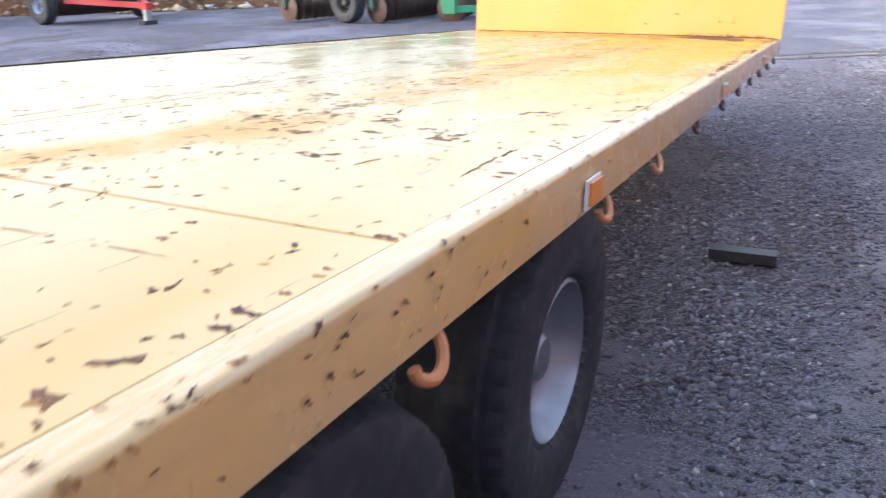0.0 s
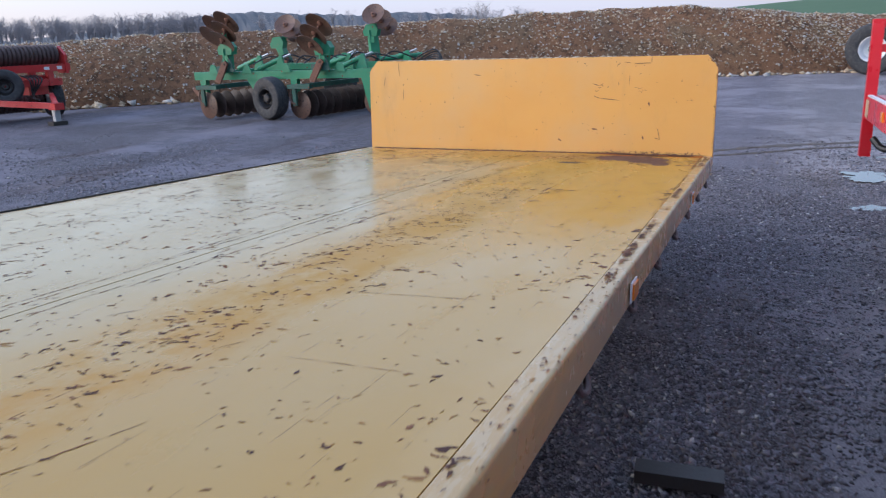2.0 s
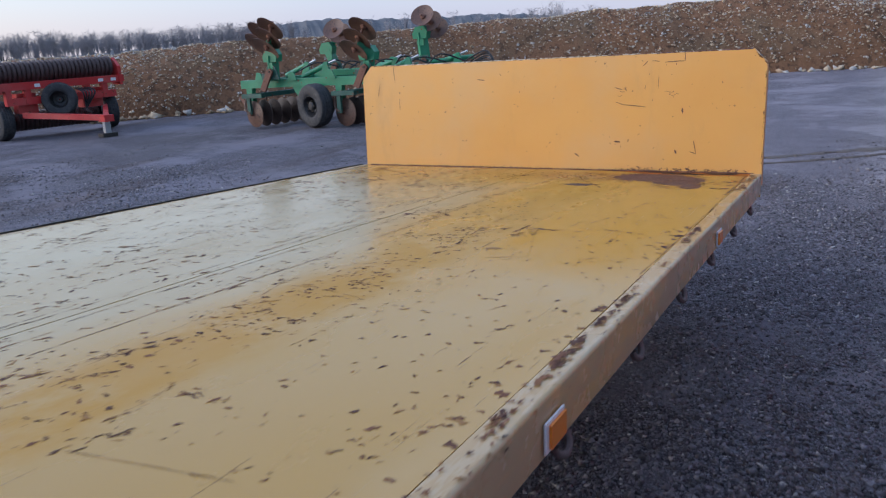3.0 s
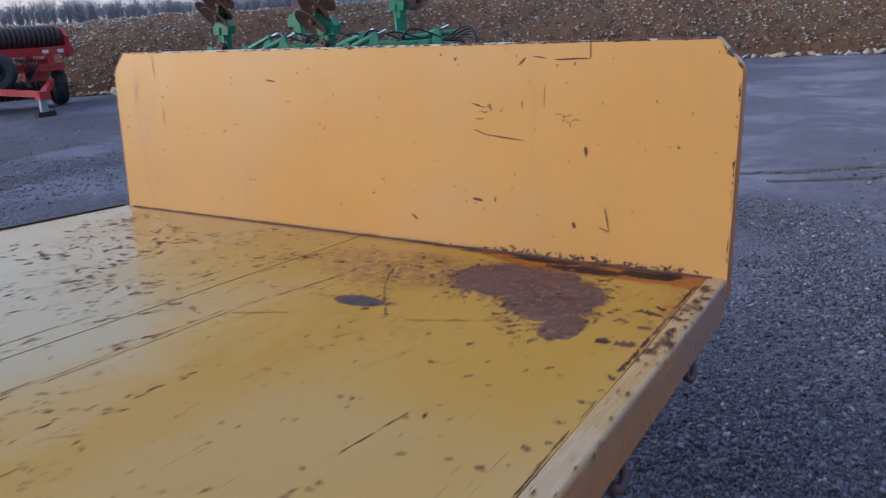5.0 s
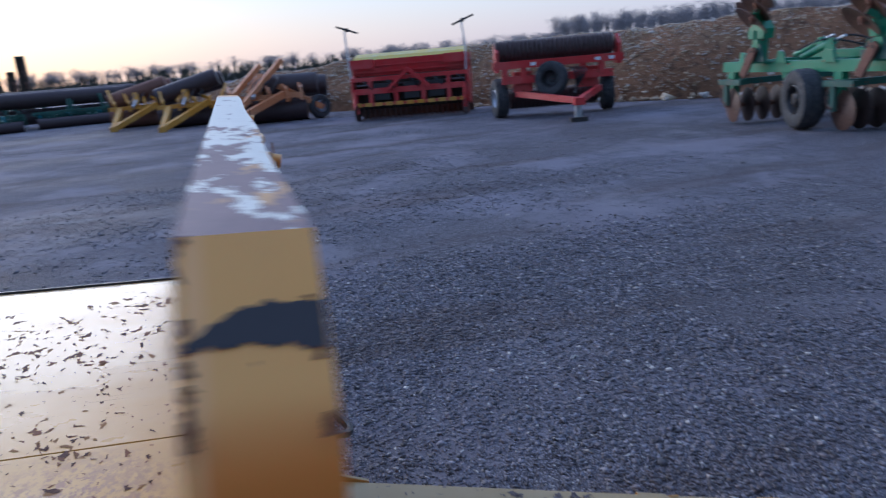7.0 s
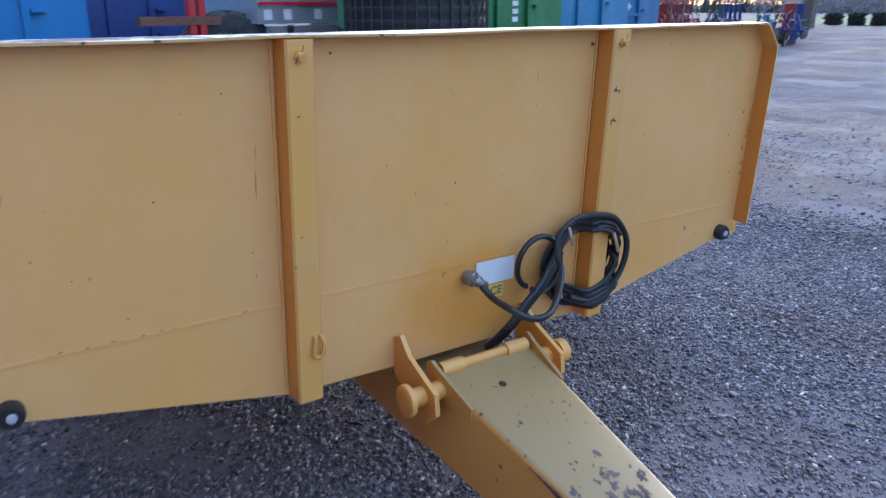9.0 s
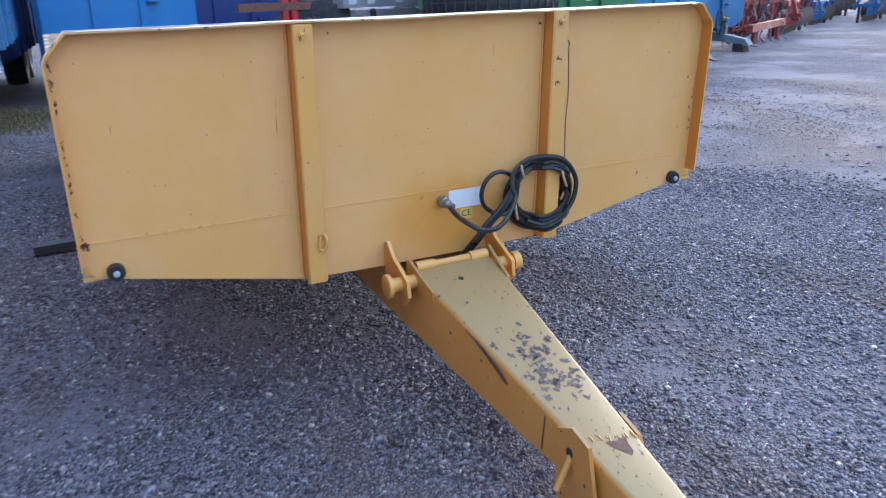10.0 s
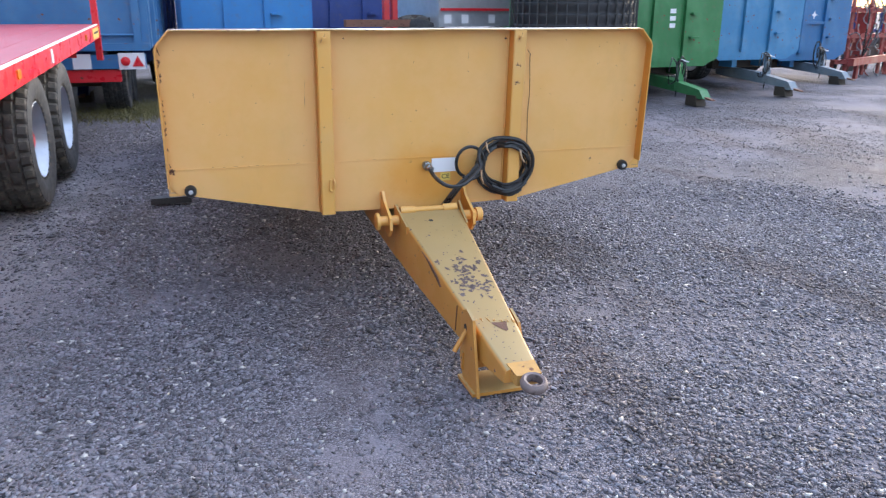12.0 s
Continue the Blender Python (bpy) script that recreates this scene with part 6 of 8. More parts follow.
def harrow():
    t = thing("disc_harrow", pose(-9.85, 8.24, 0, 0, 0, 3) @ Matrix.Scale(1.03, 4), "large folded green disc harrow with rusty discs", "disc harrow")
    G = M_GREEN
    z = .86
    part("main_beam", box((0, -.07, z - .08), (4.2, .07, z + .08)), G, t, "green main beam", bevel=.012)
    part("main_beam", box((0, 2.23, z - .08), (4.1, 2.37, z + .06)), G, t, "green main beam", bevel=.012)
    part("front_post", slab([(3.80, z + .10), (4.24, z + .10), (4.24, .2), (3.98, .2)], .15, lambda u, v, d: (u, -.085 + d, v)), G, t, "tapered green post", bevel=.012)
    part("front_post", slab([(3.86, z + .12), (4.12, z + .06), (4.30, .62), (4.32, .32), (4.18, .32), (4.12, .6)], .14, lambda u, v, d: (u, 2.22 + d, v)), G, t, "curved green post", bevel=.012)
    for x in (.15, 1.7, 2.9, 4.12):
        part("cross_beam", box((x - .06, .072, z - .05), (x + .06, 2.228, z + .06)), G, t, bevel=.01)
    for x in (.20, 2.35):
        part("hanger", box((x - .05, -.1, .36), (x + .09, .02, z - .08)), G, t, bevel=.01)
        part("scraper_bar", beam((x - .25, -.05, .62), (x + .1, -.12, .28), .06, .09), M_RUST, t)
    part("wheel_leg", slab([(1.25, z - .08), (1.75, z - .08), (1.75, .30), (1.55, .30)], .08, lambda u, v, d: (u, -.04 + d, v)), G, t, bevel=.01)
    gang(t, (.32, -.2, .27), (.28, 1, 0), 9, .24, .27)
    gang(t, (2.47, -.15, .27), (.22, 1, 0), 9, .24, .27)
    gang(t, (4.0, .3, .30), (-.2, 1, 0), 8, .24, .30)
    road_wheel(t, (1.88, -.22, .42), -1, .42, .30, .2, M_BLACK, M_TYRE, None, 36, .006, axis=(-.32, -.95, 0))
    road_wheel(t, (1.95, 2.7, .40), -1, .40, .27, .2, M_BLACK, M_TYRE, M_GOLD, 36, .006, axis=(-.1, 1, 0))
    hub = part("wheel_hub", lathe([(.0, .09), (.05, .085), (.07, .06), (.07, .01)], (1.86, -.27, .42), (-.32, -.95, 0), 16), M_BLACK, t, "black wheel hub", smooth=True)
    for k in range(5):
        a = k * math.tau / 5
        e = Vector((.95 * math.cos(a), -.32 * math.cos(a), math.sin(a))) * .10
        part("wheel_bolt", rod(Vector((1.845, -.30, .42)) + e, Vector((1.838, -.33, .42)) + e, .015, n=6), M_DARK, hub)
    for x0 in (.32, 2.47):
        for k in range(3):
            p0 = Vector((x0 + .05 + .25 * k * .28, -.2 + .24 * k, .52))
            part("scraper", tube([p0 + Vector((-.02, 0, .16)), p0 + Vector((-.16, -.02, .06)), p0 + Vector((-.17, -.05, -.14)), p0 + Vector((-.06, -.07, -.22))], .022, 6, k=3), M_DISC, t, smooth=True)
        part("gang_frame", box((x0 - .15, -.30, .60), (x0 + .35, -.18, .68)), M_DKGRN, t, bevel=.01)
        part("gang_frame", beam((x0 + .1, -.24, .64), (x0 + .45, 1.6, .64), .09, .09), M_DKGRN, t, bevel=.01)
        part("gang_hanger", box((x0 - .06, -.27, .27), (x0 + .02, -.21, .61)), M_DKGRN, t, bevel=.008)
    for x in (.5, 1.3, 2.2, 3.4):
        part("lug_plate", slab([(-.1, 0), (.12, 0), (.06, .16), (-.04, .18)], .03, lambda u, v, d, x=x: (x + u, -.11 + d, z + .05 + v)), G, t, bevel=.006)
    # folded wings: arms, leaning discs and rams
    near, far = Vector((-.21, -.63, -.65)).normalized(), Vector((.07, -.86, .60)).normalized()
    wings = (
        (.90, -.12, 1.40, .02, near, (((1.12, -.3, 1.95), (1.04, -.3, 1.77), (.96, -.3, 1.58)), ((.56, .1, 1.90), (.46, .1, 1.69)))),
        (3.06, -.12, 1.34, .06, near, (((3.17, -.3, 1.82), (3.03, -.3, 1.64), (2.94, -.3, 1.44)),)),
        (.92, 2.2, 1.46, -.22, far, (((.97, 2.12, 1.84), (1.00, 2.32, 1.74), (1.03, 2.52, 1.63)),)),
        (3.12, 2.2, 1.66, -.05, far, (((3.17, 2.12, 1.97), (3.25, 2.32, 1.85), (3.30, 2.52, 1.70)),)))
    for x, y, tip, lean, n, gangs in wings:
        w = part("wing_arm", beam((x, y, z + .06), (x + lean, y, tip), .20, .15), G, t, "folded green wing arm", bevel=.012)
        part("arm_plate", slab([(-.16, -.04), (.14, -.04), (.17, .10), (.09, .22), (-.10, .20), (-.18, .06)], .19, lambda u, v, d, x=x + lean, y=y, tip=tip: (x + u, y - .095 + d, tip - .08 + v)), G, w, bevel=.014)
        part("arm_web", slab([(-.13, 0), (.20, 0), (.11, .26), (-.07, .26)], .03, lambda u, v, d, x=x, y=y: (x + u, y - .108 + d, z + .085 + v)), M_DKGRN, w, bevel=.006)
        part("pale_plate", box((x + lean * .6 - .05, y - .115, tip - .26), (x + lean * .6 + .07, y - .108, tip - .13)), M_GREEN, w, bevel=.002)
        part("worn_link", slab([(-.24, -.1), (-.12, -.14), (.10, .24), (.05, .30), (-.03, .27)], .05, lambda u, v, d, x=x, y=y: (x + u, y - .185 + d, z + v)), M_RUST, w, "worn rusty link plate", bevel=.008)
        part("link_pin", rod((x + .03, y - .2, z + .24), (x + .03, y + .1, z + .24), .022, n=10), M_DARK, w)
        part("clevis", box((x - .20, y - .13, z + .085), (x - .08, y + .09, z + .20)), M_DKGRN, w, bevel=.01)
        root = Vector((x + lean, y, tip + .06))
        for run in gangs:
            run = [Vector(q) for q in run]
            for c in run:
                part("folded_disc", disc(None, c, n, .285 if n.z < 0 else .25, .055), M_DISC, w, smooth=True)
                part("disc_hub", lathe([(.0, .06), (.03, .055), (.045, .03), (.05, .008)], c + n * .01, n, 12), M_RUST, w, smooth=True)
            d = (run[0] - run[-1]).normalized()
            part("gang_shaft", rod(run[-1] - d * .08, run[0] + d * .09, .026, n=8), M_RUST, w, smooth=True)
            part("gang_arm", beam(root, (run[-1] + run[-2]) / 2, .09, .08), G, w, bevel=.01)
    for x0, x1, y in ((1.35, 1.95, .25), (3.2, 3.75, .3), (2.1, 2.75, 1.5), (3.3, 4.0, 2.0), (.3, .9, 1.1), (2.5, 3.2, .8)):
        r = part("ram", rod((x0, y, z + .10), (x1, y, z + .32), .05), G, t, smooth=True)
        part("ram_rod", rod((x1, y, z + .32), (x1 + .18, y, z + .385), .022), M_RIM, r, smooth=True)
        part("ram_lug", slab([(-.16, 0), (.10, 0), (.03, .30), (-.04, .30)], .05, lambda u, v, d, x1=x1, y=y: (x1 + u, y - .09 + d, z + .06 + v)), G, r, bevel=.008)
    part("centre_frame", box((1.2, .9, z + .062), (4.1, 1.02, z + .17)), G, t, bevel=.02)
    part("centre_frame", box((1.2, 1.4, z + .062), (4.1, 1.52, z + .17)), G, t, bevel=.02)
    part("front_ram", rod((3.4, 1.8, z + .2), (4.2, 2.25, z + .26), .05), G, t, smooth=True)
    part("draw_pole", beam((4.15, -.02, .28), (5.95, .55, .32), .10, .13), G, t, "green draw pole", bevel=.01)
    part("draw_pole", beam((4.25, 2.3, .36), (5.95, .65, .32), .10, .13), G, t, "green draw pole", bevel=.01)
    part("draw_tie", beam((5.2, .33, .31), (5.2, 1.36, .34), .08, .08), G, t, bevel=.008)
    part("draw_eye", lathe([(-.02, .05), (-.02, .09), (.02, .09), (.02, .05)], (6.08, .6, .32), (0, 0, 1), 18, closed=True), M_RED, t, smooth=True)
    part("draw_leg", box((5.35, .9, 0), (5.43, 1.0, .30)), M_DKGRN, t)
    part("label", box((4.245, .35, z - .02), (4.252, .52, z + .05)), M_WHITE, t, "small pale label")
    rng = random.Random(3)
    for i in range(7):
        a = Vector((4.15 + rng.uniform(-.2, .1), 2.15 + rng.uniform(-.2, .2), z + .12))
        b = Vector((4.75 + rng.uniform(-.25, .3), 1.8 + rng.uniform(-.2, .2), .40))
        part("hydraulic_hose", tube([a, (a + b) / 2 + Vector((.18, 0, .22 + .05 * i)), b], .016, 6), M_HOSE, t, smooth=True)
    for i in range(8):
        x = 1.2 + i * .4
        part("deck_hose", tube([(x, .3 + .2 * (i % 3), z + .2), (x + .25, .6, z + .34 + .04 * (i % 2)), (x + .55, 1.0, z + .22)], .015, 6), M_HOSE, t, smooth=True)


harrow()


# ---- red ring roller, folded for the road ----
def ring_roller():
    t = thing("ring_roller", pose(-14.3, 7.1, 0, 0, 0, -14), "folded red ring roller with a spare tyre", "field roller")
    R = M_RED
    for x, y0, y1, z, r in ((.0, -1.35, 1.25, 1.44, .225), (-.75, -1.3, 1.3, 1.30, .225), (-.55, -1.0, 1.0, .36, .22)):
        g = part("ring_set", rod((x, y0, z), (x, y1, z), .05, n=12), M_RUST, t, "row of ribbed iron roller rings", smooth=True)
        n = int((y1 - y0) / .095)
        for i in range(n):
            c = (x, y0 + .05 + i * (y1 - y0 - .1) / (n - 1), z)
            part("ring", lathe([(-.042, r * .55), (-.042, r * .88), (-.018, r), (.018, r), (.042, r * .88), (.042, r * .55)], c, (0, 1, 0), 22), M_RINGS, g, smooth=True)
    part("main_beam", box((.12, -1.4, 1.06), (.28, 1.42, 1.22)), R, t, "red main beam", bevel=.012)
    part("lower_beam", box((.08, -1.2, .74), (.24, 1.2, .90)), R, t, bevel=.012)
    for y in (-1.15, -.75, .55, .95):
        part("upright", box((.1, y - .06, .74), (.26, y + .06, 1.10)), R, t, bevel=.01)
    for y in (-1.35, 1.3):
        part("wing_end", slab([(-.1, 1.0), (.3, 1.0), (.3, 1.42), (.05, 1.62), (-.1, 1.3)], .07, lambda u, v, d, y=y: (u, y + d, v)), R, t, bevel=.01)
    part("side_box", box((-.2, -.95, .55), (.12, -.55, .98)), R, t, bevel=.02)
    part("side_box", box((-.2, .45, .55), (.12, .9, .98)), R, t, bevel=.02)
    for y in (-1.25, 1.15):
        road_wheel(t, (-.25, y, .43), 1, .43, .28, .2, M_RIM, M_TYRE, None, 34, .01, axis=(.12, -1 if y < 0 else 1, 0))
    sp = part("spare_wheel", tyre_mesh((.42, -.18, .80), (.85, -.55, .1), .37, .24, .19, 34, .01), M_TYRE, t, "spare tyre strapped to the frame", smooth=True)
    part("rim", rim_mesh((.42, -.18, .80), (.85, -.55, .1), .19, .19, -.03), M_BLACK, sp, smooth=True)
    part("draw_pole", beam((.2, -.9, .52), (1.95, .05, .40), .1, .12), R, t, bevel=.01)
    part("draw_pole", beam((.2, .9, .52), (1.95, .1, .40), .1, .12), R, t, bevel=.01)
    part("draw_head", box((1.85, -.03, .32), (2.15, .17, .46)), R, t, bevel=.012)
    part("jack_leg", box((1.92, .0, .02), (2.04, .12, .36)), M_GREY, t, "grey jack leg", bevel=.008)
    part("jack_foot", box((1.86, -.1, 0), (2.1, .22, .08)), M_WOOD, t)
    for i in range(5):
        part("hose", tube([(.3, .25 + .07 * i, 1.0), (.55 + .04 * i, .3 + .05 * i, .9), (.6, .3, .55), (1.3, .12, .50)], .018, 6), M_HOSE, t, smooth=True)
    for y in (-.6, .8, 1.1):
        part("sticker", box((.281, y, 1.10), (.284, y + .12, 1.17)), M_WHITE, t, "small white sticker")


ring_roller()


# ---- red seed drill ----
def seed_drill():
    t = thing("seed_drill", pose(-17.8, 4.62, 0, 0, 0, -22), "red seed drill with a yellow hopper lid and marker arms", "seed drill")
    R, W = M_RED, 1.5
    part("hopper", slab([(.15, 1.10), (.10, 1.5), (.95, 1.5), (.75, 1.05)], 2 * W, lambda u, v, d: (-u, -W + d, v)), R, t, "red seed hopper", bevel=.02)
    part("lid", slab([(.10, 1.503), (.25, 1.58), (.7, 1.66), (1.0, 1.60), (1.0, 1.503)], 2 * W - .1, lambda u, v, d: (-u, -W + .05 + d, v)), M_LID, t, "yellow hopper lid", bevel=.02)
    for y in (-W + .25, W - .35):
        part("hopper_box", box((.0, y - .25, 1.30), (.10, y + .35, 1.52)), R, t, bevel=.01)
    for y in (-W, W - .06):
        part("end_plate", slab([(.2, .3), (.2, 1.0), (-.95, 1.5), (-1.0, .9), (-.6, .2)], .06, lambda u, v, d, y=y: (u, y + d, v)), R, t, bevel=.01)
        part("marker_arm", tube([(.1, y, 1.0), (.08, y * 1.02, 1.6), (.02, y * 1.01 - .05, 2.25)], .024, 8), M_GREY, t, "upright marker arm", smooth=True)
        part("marker_disc", beam((.0, y - .27, 2.28 - (.10 if y > 0 else -.10)), (.05, y + .28, 2.28 + (.10 if y > 0 else -.10)), .025, .045), M_BLACK, t)
        part("marker_hub", lathe([(-.03, .05), (.03, .05), (.03, .01)], (.02, y, 2.28), (1, 0, 0), 14), M_BLACK, t)
    part("tool_beam", box((.10, -W, .66), (.24, W, .80)), R, t, bevel=.01)
    part("upper_beam", box((.05, -W, .98), (.17, W, 1.08)), R, t, bevel=.01)
    for a, b in (((.3, -.55, .74), (.3, 0, 1.22)), ((.3, .55, .74), (.3, 0, 1.22)), ((.3, 0, 1.22), (-.3, 0, .98))):
        part("headstock_bar", beam(a, b, .08, .08), R, t, bevel=.01)
    for y in (-1.0, -.35, .35, 1.0):
        part("frame_post", box((.12, y - .05, .35), (.26, y + .05, .98)), R, t, bevel=.01)
    # black blocks added for the shaded gaps between the beams
    for y in (-.72, 0.05, .68):
        part("gap_block", box((.0, y - .2, .5), (.2, y + .2, .9)), M_BLACK, t, "black block standing for a shaded gap", bevel=.02)
    for z in (1.18, 1.34):
        part("hopper_rib", box((-.14, -W + .05, z), (-.085, W - .05, z + .035)), R, t, bevel=.006)
    part("drive_shaft", rod((.06, -W + .1, .88), (.06, W - .1, .88), .035), M_STEEL, t, smooth=True)
    part("coulter_bar", box((-.05, -W + .05, .27), (.05, W - .05, .34)), M_DARK, t, "dark coulter bar", bevel=.01)
    for y in (-1.42, 1.42):
        part("side_arm", beam((.22, y, .75), (.34, y * .97, .18), .07, .09), R, t, bevel=.008)
        part("side_disc", disc(None, (.36, y * .97, .2), (.2, 1, 0), .2, .02), M_SHADEDISC, t, smooth=True)
    for k in range(5):
        y = -1.2 + .6 * k
        part("hose", tube([(.12, y, 1.02), (.26, y + .08, .95), (.28, y + .2, .82), (.16, y + .3, .7)], .016, 6, k=3), M_HOSE, t, smooth=True)
    part("seed_rail", box((.16, -W, .37), (.28, W, .43)), R, t, bevel=.01)
    # dark sheet added in place of the shade behind the frame
    part("gap_shade_sheet", box((-.12, -W + .07, .42), (-.06, W - .07, 1.06)), M_DARK, t, "dark sheet standing for the shade inside")
    for i in range(11):
        y = -W + .15 + i * (2 * W - .3) / 10
        part("rail_clamp", box((.15, y - .09, .355), (.30, y + .09, .445)), M_GOLD, t, "yellow clamp on the seed rail", bevel=.012)
    for i in range(22):
        y = -W + .08 + i * (2 * W - .16) / 21
        c = part("coulter", beam((.20, y, .40), (-.15, y, .06), .03, .05), M_BLACK, t, "coulter with disc and tube")
        part("disc", disc(None, (-.02, y, .17), (.1, 1, 0), .16, .02), M_RUST, c, smooth=True)
        part("seed_tube", tube([(-.2, y, .95), (-.05, y, .7), (.02, y, .4), (-.06, y, .18)], .016, 6, k=3), M_BLACK, c)
    for y in (-1.35, 1.3):
        road_wheel(t, (-.7, y, .38), 1, .38, .2, .22, M_RED, M_TYRE, None, 30, .008, axis=(0, 1 if y > 0 else -1, 0))
    part("press_roll", rod((-1.05, -W, .2), (-1.05, W, .2), .2, n=20), M_RUST, t, smooth=True)


seed_drill()


# ---- flat rollers ----
def flat_roller(name, m, frame, label, up, roll_mat, wheel=False, grp="flat rollers"):
    t = thing(name, m, label, "field roller", grp)
    part("roll", rod((0, -1.15, .34), (0, 1.15, .34), .34, n=30), roll_mat, t, "smooth steel roll", smooth=True)
    a, b = Vector((-.45, -1.1, up)), Vector((-.15, 1.0, up + .55))
    if wheel:
        a, b = Vector((-.3, -.2, 1.02)), Vector((-.2, 1.5, 1.0))
    part("roll", rod(a, b, .31, n=30), roll_mat, t, "smooth steel roll", smooth=True)
    part("roll", rod(a + Vector((-.75, .1, -.05)), b + Vector((-.75, .25, -.1)), .31, n=30), roll_mat, t, smooth=True)
    for y in (-1.0, -.1, .8):
        part("frame_arm", beam((-.5, y, .75), (.55, y * .8, .62), .1, .12), frame, t, bevel=.01)
    part("cross_bar", box((.3, -1.15, .66), (.42, 1.1, .80)), frame, t, bevel=.012)
    part("draw_pole", beam((.36, -.75, .7), (1.75, -1.05, .10), .17, .18), frame, t, bevel=.01)
    part("draw_pole", beam((.36, .55, .78), (1.70, -.98, .12), .17, .18), frame, t, bevel=.01)
    part("draw_foot", box((1.62, -1.18, 0), (1.9, -.92, .16)), frame, t, bevel=.02)
    part("mast", beam((.36, -.2, .78), (-.2, -.1, 1.3), .2, .22), frame, t, bevel=.01)
    part("ram", rod((.7, -.3, .75), (.0, -.1, 1.1), .05), M_GREY, t, "grey hydraulic ram", smooth=True)
    rng = random.Random(int(abs(m.translation.x) * 7))
    for y in (-.95, -.45, .1, .6, 1.0):
        part("bracket", slab([(-.14, 0), (.18, 0), (.10, .34), (-.02, .42)], .07, lambda u, v, d, y=y: (.34 + u, y + d, .58 + v)), frame, t, bevel=.01)
        part("stay", beam((.36, y, .9), (-.25 + rng.uniform(-.2, .2), y + rng.uniform(-.3, .3), 1.1 + rng.uniform(-.1, .35)), .07, .08), frame, t, bevel=.008)
    for k in range(3):
        part("hose", tube([(.5, -.4 + .3 * k, .85), (.3, -.2 + .3 * k, 1.15), (-.1, .0 + .2 * k, 1.25), (-.3, .1 + .2 * k, 1.0)], .02, 6), M_HOSE, t, smooth=True)
    if wheel:
        part("tall_arm", beam((.9, -.7, .45), (-.2, .55, 1.72), .13, .14), frame, t, bevel=.01)
        part("tall_arm", beam((.3, -.9, .80), (-.4, -.1, 1.62), .13, .14), frame, t, bevel=.01)
        part("tall_arm", beam((.0, .4, 1.0), (.3, 1.6, .32), .13, .14), frame, t, bevel=.01)
        road_wheel(t, (.1, 1.5, .34), 1, .34, .24, .17, M_RIM, M_TYRE, None, 30, .008, axis=(.8, .6, 0))
    return t


flat_roller("flat_roller", pose(-21.3, 1.15, 0, 0, 0, -8), M_ORANGE, "faded orange gang roller with a small wheel", 1.0, M_BROWN, True)
flat_roller("flat_roller", pose(-23.4, -1.0, 0, 0, 0, 4) @ Matrix.Scale(.88, 4), M_GOLD, "yellow framed gang roller with dark steel rolls", 1.05, M_BROWN)
flat_roller("flat_roller", pose(-26.0, -2.7, 0, 0, 0, 6) @ Matrix.Scale(.88, 4), M_GOLD, "yellow framed gang roller with rusty rolls", .95, M_RUST)


def pipe_stack():
    t = thing("roll_stack", pose(-33, -6.2, 0, 0, 0, 10), "long brown steel rolls stacked on trestles", "steel rolls")
    for x, y0, y1, z in ((0, -3.2, 2.6, 1.15), (.75, -3.0, 2.2, 1.1), (.35, -2.8, 2.5, .45)):
        part("roll", rod((x, y0, z), (x, y1, z - .05), .3, n=22), M_BROWN, t, smooth=True)
    for y in (-2.2, 0, 1.8):
        part("trestle", box((-.4, y - .06, 0), (1.2, y + .06, .78)), M_DKGRN, t, bevel=.02)


pipe_stack()


def crumbler(m, seed, label):
    """Low tangle of green cultivator frames with tines and a small roll."""
    t = thing("crumbler_frame", m, label, "cultivator", "low green frames")
    rng = random.Random(seed)
    for k in range(3):
        part("long_beam", box((-.6 + .5 * k, -1.5, .34 + .1 * k), (-.5 + .5 * k, 1.5, .44 + .1 * k)), M_DKGRN, t, bevel=.01)
    for k in range(9):
        y = -1.4 + k * .35
        part("cross_beam", beam((-.7, y, .45), (.7, y + rng.uniform(-.2, .2), rng.uniform(.35, .75)), .08, .1), M_DKGRN, t, bevel=.008)
        part("tine", tube([(rng.uniform(-.5, .5), y, .5), (.3 + rng.uniform(-.3, .4), y + .08, .62), (.5, y + .1, .1)], .025, 6, k=3), M_TEAL if k % 3 == 0 else M_DKGRN, t)
    for k in range(4):
        y = rng.uniform(-1.3, 1.3)
        part("upright", beam((rng.uniform(-.5, .3), y, .4), (rng.uniform(-.5, .3), y + rng.uniform(-.2, .2), rng.uniform(.8, 1.15)), .09, .1), M_DKGRN, t, bevel=.008)
    part("roll", rod((.62, -1.4, .2), (.62, 1.4, .2), .2, n=14), M_BROWN, t, smooth=True)


crumbler(pose(-31.3, -5.6, 0, 0, 0, 8), 3, "low dark green cultivator frame lying by the rolls")
crumbler(pose(-30.2, -8.8, 0, 0, 0, 16), 5, "low dark green frame with curved tines")


